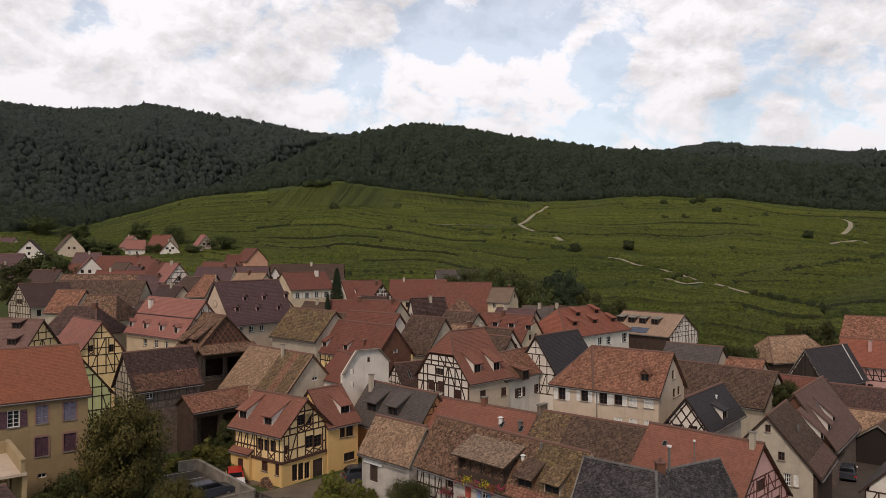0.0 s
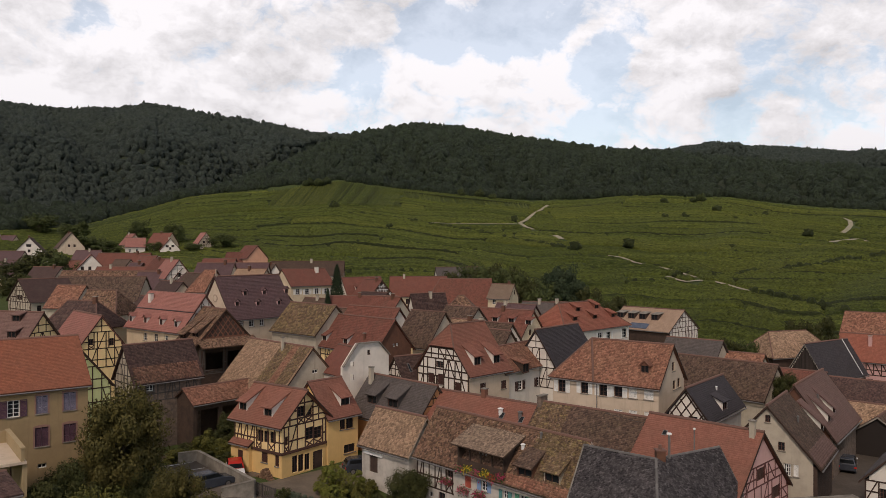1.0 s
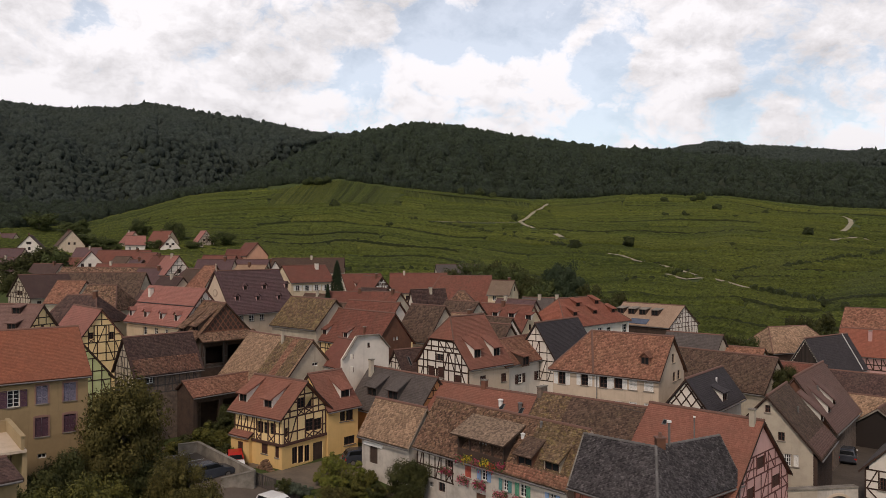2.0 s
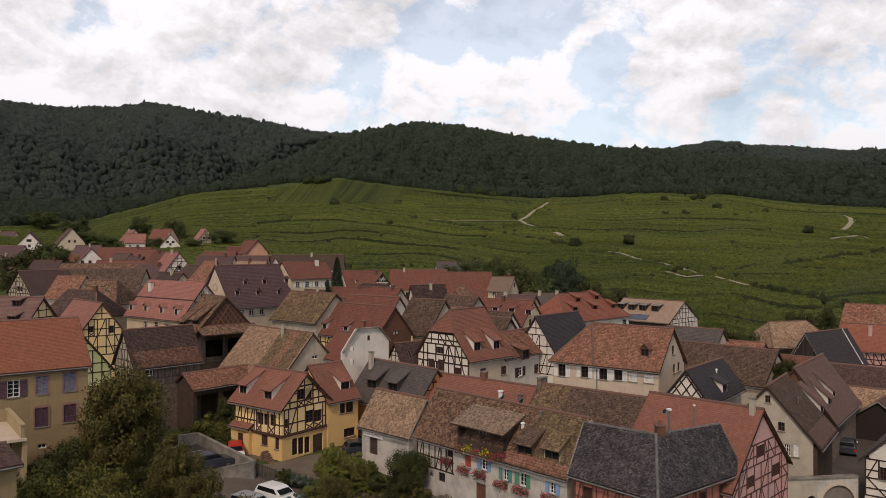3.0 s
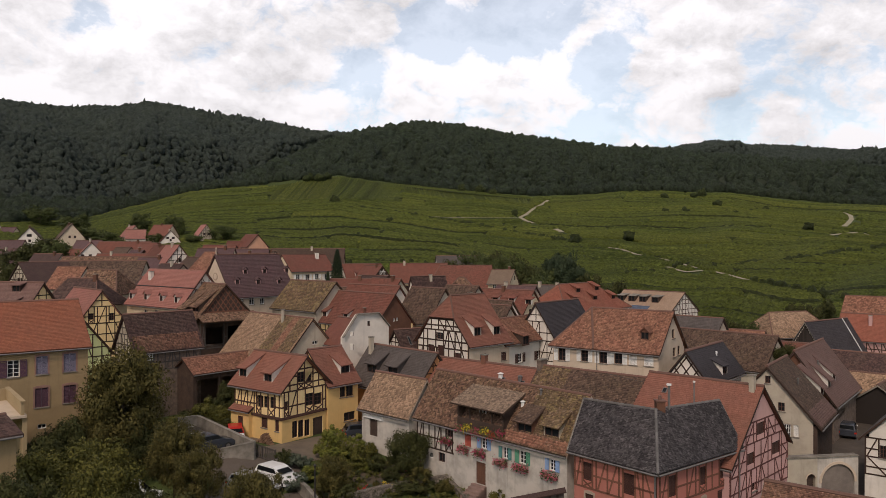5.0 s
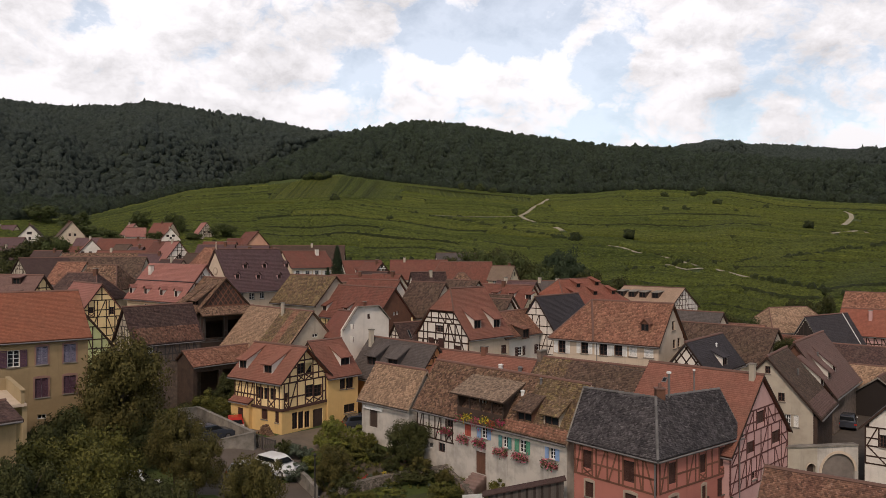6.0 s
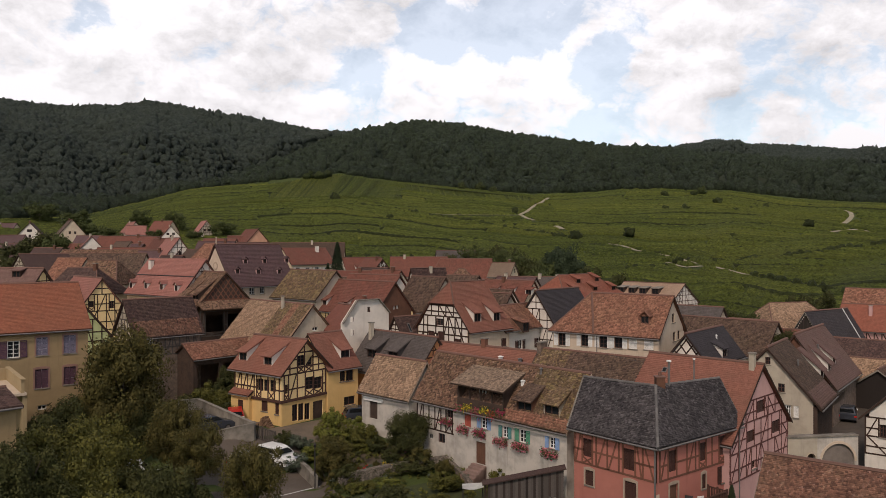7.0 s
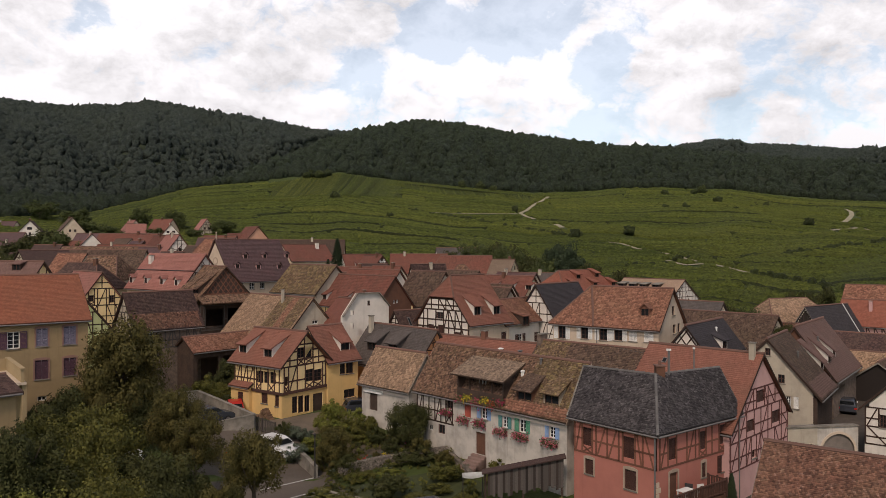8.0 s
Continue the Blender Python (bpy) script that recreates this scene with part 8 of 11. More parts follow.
window(F['right'], 2.95, 8.66, 0.80, 1.00, frame_='frame_brown', sill=False)
window(F['front'], 1.20, 6.41, 0.85, 1.25, frame_='frame_white', sill=False)
window(F['front'], 4.00, 6.41, 0.85, 1.25, frame_='frame_white', sill=False)
F = house('house', 'small house with worn red roof', (-70.12, 179.17, -42.0), (9.00, 7.50, 10.38, 14.58), 'grey', 'red', 3.7, holes={'right': [(2.0, 10.73, 2.8, 11.73), (3.9, 10.73, 4.7, 11.73)], 'front': [(1.2, 8.48, 2.05, 9.73), (4.0, 8.48, 4.85, 9.73), (6.8, 8.48, 7.65, 9.73)]}, tiled=None)
chimney(F, 2.25, 3.45, 0.55, 0.5, 0.9, 'grey')
window(F['right'], 2.00, 10.73, 0.80, 1.00, frame_='frame_brown', sill=False)
window(F['right'], 3.90, 10.73, 0.80, 1.00, frame_='frame_brown', sill=False)
window(F['front'], 1.20, 8.48, 0.85, 1.25, frame_='frame_brown', sill=False)
window(F['front'], 4.00, 8.48, 0.85, 1.25, frame_='frame_brown', sill=False)
window(F['front'], 6.80, 8.48, 0.85, 1.25, frame_='frame_brown', sill=False)
F = house('house', 'small house with weathered brown roof', (-58.82, 161.27, -44.0), (8.00, 7.50, 9.39, 13.59), 'cream', 'brown', 3.6, holes={'right': [(2.95, 9.74, 3.75, 10.74)], 'front': [(1.2, 7.49, 2.05, 8.74), (4.0, 7.49, 4.85, 8.74)]}, tiled=None)
window(F['right'], 2.95, 9.74, 0.80, 1.00, frame_='frame_brown', sill=False)
window(F['front'], 1.20, 7.49, 0.85, 1.25, frame_='frame_white', sill=False)
window(F['front'], 4.00, 7.49, 0.85, 1.25, frame_='frame_white', sill=False)
F = house('house', 'small house with plum-grey tiled roof', (-72.95, 174.24, -8.0), (12.00, 7.50, 9.07, 13.27), 'grey', 'plum', 3.7, holes={'right': [(2.0, 9.42, 2.8, 10.42), (3.9, 9.42, 4.7, 10.42)], 'front': [(1.2, 7.17, 2.05, 8.42), (4.0, 7.17, 4.85, 8.42), (6.8, 7.17, 7.65, 8.42), (9.6, 7.17, 10.45, 8.42)]}, tiled=None)
chimney(F, 5.40, 3.45, 0.55, 0.5, 0.9, 'brown_board')
window(F['right'], 2.00, 9.42, 0.80, 1.00, frame_='frame_brown', sill=False)
window(F['right'], 3.90, 9.42, 0.80, 1.00, frame_='frame_brown', sill=False)
window(F['front'], 1.20, 7.17, 0.85, 1.25, frame_='frame_brown', sill=False)
window(F['front'], 4.00, 7.17, 0.85, 1.25, frame_='frame_brown', sill=False)
window(F['front'], 6.80, 7.17, 0.85, 1.25, frame_='frame_brown', sill=False)
window(F['front'], 9.60, 7.17, 0.85, 1.25, frame_='frame_brown', sill=False)
F = house('house', 'small house with dark old roof', (-59.77, 149.18, -42.0), (9.00, 7.50, 8.11, 12.31), 'beige', 'dark', 3.7, holes={'right': [(2.95, 8.46, 3.75, 9.46)], 'front': [(1.2, 6.21, 2.05, 7.46), (4.0, 6.21, 4.85, 7.46), (6.8, 6.21, 7.65, 7.46)]}, tiled=None)
chimney(F, 4.95, 3.45, 0.55, 0.5, 0.9, 'grey')
window(F['right'], 2.95, 8.46, 0.80, 1.00, frame_='frame_brown', sill=False)
window(F['front'], 1.20, 6.21, 0.85, 1.25, frame_='frame_white', sill=False)
window(F['front'], 4.00, 6.21, 0.85, 1.25, frame_='frame_white', sill=False)
window(F['front'], 6.80, 6.21, 0.85, 1.25, frame_='frame_white', sill=False)
F = house('house', 'small house with worn red roof', (-115.16, 222.68, -30.0), (9.00, 7.50, 5.44, 9.64), 'grey', 'red', 9.3, holes={'right': [(2.0, 5.79, 2.8, 6.79), (3.9, 5.79, 4.7, 6.79)], 'front': [(1.2, 3.54, 2.05, 4.79), (4.0, 3.54, 4.85, 4.79), (6.8, 3.54, 7.65, 4.79)]}, tiled=None)
window(F['right'], 2.00, 5.79, 0.80, 1.00, frame_='frame_brown', sill=False)
window(F['right'], 3.90, 5.79, 0.80, 1.00, frame_='frame_brown', sill=False)
window(F['front'], 1.20, 3.54, 0.85, 1.25, frame_='frame_brown', sill=False)
window(F['front'], 4.00, 3.54, 0.85, 1.25, frame_='frame_brown', sill=False)
window(F['front'], 6.80, 3.54, 0.85, 1.25, frame_='frame_brown', sill=False)
F = house('house', 'small house with dark old roof', (-110.58, 196.41, -20.0), (10.00, 7.50, 6.48, 10.68), 'grey', 'dark', 7.0, holes={'right': [(2.95, 6.83, 3.75, 7.83)], 'front': [(1.2, 4.58, 2.05, 5.83), (4.0, 4.58, 4.85, 5.83), (6.8, 4.58, 7.65, 5.83)]}, tiled=None)
chimney(F, 7.50, 3.45, 0.55, 0.5, 0.9, 'brown_board')
window(F['right'], 2.95, 6.83, 0.80, 1.00, frame_='frame_brown', sill=False)
window(F['front'], 1.20, 4.58, 0.85, 1.25, frame_='frame_white', sill=False)
window(F['front'], 4.00, 4.58, 0.85, 1.25, frame_='frame_white', sill=False)
window(F['front'], 6.80, 4.58, 0.85, 1.25, frame_='frame_white', sill=False)
F = house('house', 'small house with plum-grey tiled roof', (-136.89, 226.25, -12.0), (10.00, 7.50, 3.32, 7.52), 'cream', 'plum', 11.4, holes={'right': [(2.0, 3.67, 2.8, 4.67), (3.9, 3.67, 4.7, 4.67)], 'front': [(1.2, 1.42, 2.05, 2.67), (4.0, 1.42, 4.85, 2.67), (6.8, 1.42, 7.65, 2.67)]}, tiled=None)
chimney(F, 2.50, 3.45, 0.55, 0.5, 0.9, 'grey')
window(F['right'], 2.00, 3.67, 0.80, 1.00, frame_='frame_brown', sill=False)
window(F['right'], 3.90, 3.67, 0.80, 1.00, frame_='frame_brown', sill=False)
window(F['front'], 1.20, 1.42, 0.85, 1.25, frame_='frame_brown', sill=False)
window(F['front'], 4.00, 1.42, 0.85, 1.25, frame_='frame_brown', sill=False)
window(F['front'], 6.80, 1.42, 0.85, 1.25, frame_='frame_brown', sill=False)
F = house('house', 'small house with worn red roof', (-48.06, 164.72, -30.0), (9.00, 7.50, 10.32, 14.52), 'beige', 'buff', 3.5, holes={'right': [(2.0, 10.67, 2.8, 11.67), (3.9, 10.67, 4.7, 11.67)], 'front': [(1.2, 8.42, 2.05, 9.67), (4.0, 8.42, 4.85, 9.67), (6.8, 8.42, 7.65, 9.67)]}, tiled=None)
chimney(F, 4.05, 3.45, 0.55, 0.5, 0.9, 'brown_board')
window(F['right'], 2.00, 10.67, 0.80, 1.00, frame_='frame_brown', sill=False)
window(F['right'], 3.90, 10.67, 0.80, 1.00, frame_='frame_brown', sill=False)
window(F['front'], 1.20, 8.42, 0.85, 1.25, frame_='frame_brown', sill=False)
window(F['front'], 4.00, 8.42, 0.85, 1.25, frame_='frame_brown', sill=False)
window(F['front'], 6.80, 8.42, 0.85, 1.25, frame_='frame_brown', sill=False)
F = house('house', 'small house with weathered brown roof', (-31.91, 157.11, -40.0), (8.00, 7.50, 7.58, 11.78), 'grey', 'brown', 0.3, holes={'right': [(2.95, 7.93, 3.75, 8.93)], 'front': [(1.2, 5.68, 2.05, 6.93), (4.0, 5.68, 4.85, 6.93)]}, tiled=None)
chimney(F, 4.40, 3.45, 0.55, 0.5, 0.9, 'grey')
window(F['right'], 2.95, 7.93, 0.80, 1.00, frame_='frame_brown', sill=False)
window(F['front'], 1.20, 5.68, 0.85, 1.25, frame_='frame_white', sill=False)
window(F['front'], 4.00, 5.68, 0.85, 1.25, frame_='frame_white', sill=False)
F = house('house', 'small house with dark old roof', (-19.72, 155.20, -42.0), (8.00, 7.50, 6.07, 10.27), 'grey', 'dark', 3.2, holes={'right': [(2.0, 6.42, 2.8, 7.42), (3.9, 6.42, 4.7, 7.42)], 'front': [(1.2, 4.17, 2.05, 5.42), (4.0, 4.17, 4.85, 5.42)]}, tiled=None)
window(F['right'], 2.00, 6.42, 0.80, 1.00, frame_='frame_brown', sill=False)
window(F['right'], 3.90, 6.42, 0.80, 1.00, frame_='frame_brown', sill=False)
window(F['front'], 1.20, 4.17, 0.85, 1.25, frame_='frame_brown', sill=False)
window(F['front'], 4.00, 4.17, 0.85, 1.25, frame_='frame_brown', sill=False)
F = house('house', 'small house with worn red roof', (-16.30, 143.21, -42.0), (8.00, 7.50, 6.09, 10.29), 'grey', 'red', 3.0, holes={'right': [(2.95, 6.44, 3.75, 7.44)], 'front': [(1.2, 4.19, 2.05, 5.44), (4.0, 4.19, 4.85, 5.44)]}, tiled=(0.26, 0.26))
chimney(F, 6.00, 3.45, 0.55, 0.5, 0.9, 'brown_board')
window(F['right'], 2.95, 6.44, 0.80, 1.00, frame_='frame_brown', sill=False)
window(F['front'], 1.20, 4.19, 0.85, 1.25, frame_='frame_white', sill=False)
window(F['front'], 4.00, 4.19, 0.85, 1.25, frame_='frame_white', sill=False)
F = house('house', 'small house with plum-grey tiled roof', (7.74, 139.22, -42.0), (9.00, 7.50, 6.28, 10.48), 'grey', 'plum', 1.7, holes={'right': [(2.0, 6.63, 2.8, 7.63), (3.9, 6.63, 4.7, 7.63)], 'front': [(1.2, 4.38, 2.05, 5.63), (4.0, 4.38, 4.85, 5.63), (6.8, 4.38, 7.65, 5.63)]}, tiled=(0.26, 0.26))
chimney(F, 2.25, 3.45, 0.55, 0.5, 0.9, 'grey')
window(F['right'], 2.00, 6.63, 0.80, 1.00, frame_='frame_brown', sill=False)
window(F['right'], 3.90, 6.63, 0.80, 1.00, frame_='frame_brown', sill=False)
window(F['front'], 1.20, 4.38, 0.85, 1.25, frame_='frame_brown', sill=False)
window(F['front'], 4.00, 4.38, 0.85, 1.25, frame_='frame_brown', sill=False)
window(F['front'], 6.80, 4.38, 0.85, 1.25, frame_='frame_brown', sill=False)
F = house('house', 'small house with dark old roof', (-57.51, 133.36, -46.0), (8.00, 7.50, 6.14, 10.34), 'grey', 'dark', 3.6, holes={'right': [(2.95, 6.49, 3.75, 7.49)], 'front': [(1.2, 4.24, 2.05, 5.49), (4.0, 4.24, 4.85, 5.49)]}, tiled=(0.26, 0.26))
chimney(F, 4.40, 3.45, 0.55, 0.5, 0.9, 'grey')
window(F['right'], 2.95, 6.49, 0.80, 1.00, frame_='frame_brown', sill=False)
window(F['front'], 1.20, 4.24, 0.85, 1.25, frame_='frame_white', sill=False)
window(F['front'], 4.00, 4.24, 0.85, 1.25, frame_='frame_white', sill=False)
F = house('house', 'small house with weathered brown roof', (-39.78, 147.19, -42.0), (8.00, 7.50, 7.78, 11.98), 'beige', 'brown', 3.4, holes={'right': [(2.0, 8.13, 2.8, 9.13), (3.9, 8.13, 4.7, 9.13)], 'front': [(1.2, 5.88, 2.05, 7.13), (4.0, 5.88, 4.85, 7.13)]}, tiled=None)
window(F['right'], 2.00, 8.13, 0.80, 1.00, frame_='frame_brown', sill=False)
window(F['right'], 3.90, 8.13, 0.80, 1.00, frame_='frame_brown', sill=False)
window(F['front'], 1.20, 5.88, 0.85, 1.25, frame_='frame_brown', sill=False)
window(F['front'], 4.00, 5.88, 0.85, 1.25, frame_='frame_brown', sill=False)
F = house('house', 'small house with weathered brown roof', (20.21, 155.23, -42.0), (7.00, 7.50, 5.93, 10.13), 'grey', 'brown', 1.2, holes={'right': [(2.0, 6.28, 2.8, 7.28), (3.9, 6.28, 4.7, 7.28)], 'front': [(1.2, 4.03, 2.05, 5.28), (4.0, 4.03, 4.85, 5.28)]}, tiled=None)
chimney(F, 1.75, 3.45, 0.55, 0.5, 0.9, 'grey')
window(F['right'], 2.00, 6.28, 0.80, 1.00, frame_='frame_brown', sill=False)
window(F['right'], 3.90, 6.28, 0.80, 1.00, frame_='frame_brown', sill=False)
window(F['front'], 1.20, 4.03, 0.85, 1.25, frame_='frame_brown', sill=False)
window(F['front'], 4.00, 4.03, 0.85, 1.25, frame_='frame_brown', sill=False)

# where the trees and shrubs stand: x, y, height, radius / x, y, radius, height
TREE_LIST = [(-23.4, 82.0, 4.9, 1.6, 'leaf_dark', 'dark climbing greenery tree before the shed'),
             (-22.9, 78.0, 3.1, 1.7, 'leaf_green', 'leafy green tree before the shed'),
             (-21.7, 80.0, 3.6, 1.3, 'leaf_dark', 'dark leafy tree before the shed'),
             (-27.0, 63.0, 12.6, 4.0, 'leaf_olive', 'olive-green tree beside the ochre house'),
             (-28.0, 61.5, 7.6, 3.2, 'leaf_olive', 'lower olive-green tree beside the ochre house'),
             (-25.2, 62.5, 6.6, 2.6, 'leaf_dark', 'dark tree behind the shady lane'),
             (-20.0, 56.0, 8.2, 2.2, 'leaf_olive', 'brownish tree with thin crown by the car park'),
             (-17.5, 53.0, 7.0, 2.0, 'leaf_olive', 'olive-brown tree by the car park'),
             (-29.5, 58.0, 7.9, 3.0, 'leaf_dark', 'dark leafy tree below the ochre house'),
             (-27.3, 50.0, 7.5, 3.4, 'leaf_green', 'dense green tree in the lower garden'),
             (-24.4, 52.0, 7.8, 3.4, 'leaf_green', 'broad green tree in the lower garden'),
             (-19.8, 48.0, 5.5, 2.6, 'leaf_dark', 'dark green tree by the lane'),
             (-23.7, 41.0, 7.2, 2.4, 'leaf_lime', 'yellow-green tree in the lower garden'),
             (-21.8, 43.0, 7.3, 3.0, 'leaf_green', 'leafy green tree in the lower garden'),
             (-16.4, 45.0, 6.2, 2.4, 'leaf_dark', 'dark green tree by the lane'),
             (-17.1, 39.0, 6.9, 2.6, 'leaf_green', 'leafy green tree in the lower garden'),
             (-12.6, 42.0, 5.4, 1.9, 'leaf_olive', 'small olive tree at the car park edge'),
             (-30.6, 56.0, 7.1, 3.2, 'leaf_dark', 'dark green tree below the ochre house'),
             (-22.4, 47.0, 7.6, 3.0, 'leaf_green', 'leafy green tree in the lower garden'),
             (-21.8, 40.0, 7.2, 2.8, 'leaf_dark', 'leafy dark tree in the lower garden'),
             (-17.6, 37.0, 7.1, 2.6, 'leaf_green', 'leafy green tree in the lower garden'),
             (-15.5, 40.0, 6.1, 2.4, 'leaf_dark', 'leafy dark tree by the lane'),
             (-20.7, 36.0, 6.9, 2.4, 'leaf_lime', 'yellow-green tree in the lower garden'),
             (-26.2, 56.0, 5.4, 2.2, 'leaf_dark', 'dark tree beside the lane'),
             (-22.5, 40.0, 9.1, 2.2, 'leaf_dark', 'dark green tree beside the outbuilding'),
             (-11.8, 47.0, 7.5, 2.1, 'leaf_olive', 'small tree standing by the parked cars'),
             (-3.0, 65.0, 4.4, 2.0, 'leaf_dark', 'dark garden tree before the barn'),
             (-8.9, 61.0, 3.7, 1.6, 'leaf_olive', 'bare-looking dark shrub tree in the garden'),
             (-177.9, 329.9, 10.0, 8.0, 'leaf_far', 'round broad tree at the village edge'),
             (-161.7, 329.9, 10.5, 7.0, 'leaf_far', 'round tree at the village edge'),
             (-139.1, 344.9, 10.5, 6.0, 'leaf_far', 'tree on the vineyard edge'),
             (-118.1, 329.9, 11.3, 5.0, 'leaf_far', 'tree behind the far houses'),
             (-124.0, 214.9, 10.4, 7.0, 'leaf_dark', 'large dark tree between houses'),
             (-116.9, 219.9, 13.9, 8.0, 'leaf_dark', 'large dark tree between houses'),
             (-106.8, 209.9, 14.2, 6.0, 'leaf_far', 'olive tree between houses'),
             (-108.1, 189.9, 10.9, 5.0, 'leaf_dark', 'dark tree between houses'),
             (-94.0, 319.9, 7.9, 6.0, 'leaf_far', 'dark tree beside the far house'),
             (-140.2, 299.9, 9.6, 8.0, 'leaf_far', 'dark tree beside the far house'),
             (-134.6, 299.9, 7.2, 6.0, 'leaf_far', 'green tree beside the far house'),
             (-119.2, 309.9, 5.6, 4.0, 'leaf_far', 'dark tree beside the far house'),
             (-102.8, 309.9, 4.8, 4.0, 'leaf_far', 'dark bush beside the far house'),
             (4.1, 215.0, 11.2, 5.0, 'leaf_dark', 'green tree behind the houses'),
             (8.2, 215.0, 13.4, 5.0, 'leaf_far', 'green tree behind the houses'),
             (13.2, 205.0, 14.9, 5.0, 'leaf_dark', 'green tree behind the houses'),
             (18.2, 200.0, 14.4, 5.0, 'leaf_dark', 'dark tree behind the houses'),
             (22.1, 195.0, 13.4, 5.5, 'leaf_far', 'olive tree behind the houses'),
             (25.2, 190.0, 11.1, 5.0, 'leaf_dark', 'dark tree behind the houses'),
             (27.7, 188.0, 15.3, 3.6, 'conifer', 'tall dark conifer behind the houses'),
             (30.9, 190.0, 16.1, 4.4, 'conifer', 'tall dark conifer behind the houses'),
             (31.9, 186.0, 14.1, 4.4, 'conifer', 'broad dark conifer behind the houses'),
             (28.5, 184.0, 13.2, 4.6, 'conifer', 'broad dark conifer behind the houses'),
             (16.0, 196.0, 14.6, 4.6, 'leaf_far', 'broad green tree behind the houses'),
             (20.6, 190.0, 12.2, 4.8, 'leaf_dark', 'dark green tree behind the houses'),
             (24.6, 184.0, 12.6, 4.8, 'leaf_far', 'broad green tree behind the houses'),
             (35.2, 182.0, 11.4, 4.2, 'leaf_dark', 'dark green tree behind the houses'),
             (12.0, 200.0, 14.2, 4.4, 'leaf_far', 'broad green tree behind the houses'),
             (40.0, 178.0, 9.0, 3.6, 'leaf_far', 'green bush beside the vineyard path'),
             (37.9, 170.0, 11.5, 4.5, 'leaf_dark', 'dark tree beside the orange-roofed house'),
             (35.8, 172.0, 10.0, 4.0, 'leaf_far', 'green tree beside the orange-roofed house'),
             (48.8, 128.0, 8.8, 2.6, 'leaf_dark', 'dark bush behind the long barn'),
             (52.5, 130.0, 8.4, 2.4, 'leaf_far', 'green bush behind the long barn'),
             (75.3, 150.0, 10.8, 4.0, 'leaf_dark', 'green tree at the vineyard edge'),
             (70.8, 150.0, 9.5, 3.0, 'leaf_dark', 'dark bush at the vineyard edge'),
             (40.2, 88.0, 8.3, 2.0, 'leaf_dark', 'dark bush behind the cream house'),
             (41.6, 84.0, 7.5, 2.2, 'leaf_dark', 'green bush behind the cream house'),
             (-21.8, 215.0, 9.0, 3.0, 'leaf_dark', 'dark bush at the vineyard edge'),
             (-25.9, 215.0, 8.2, 2.6, 'leaf_far', 'green bush at the vineyard edge')]
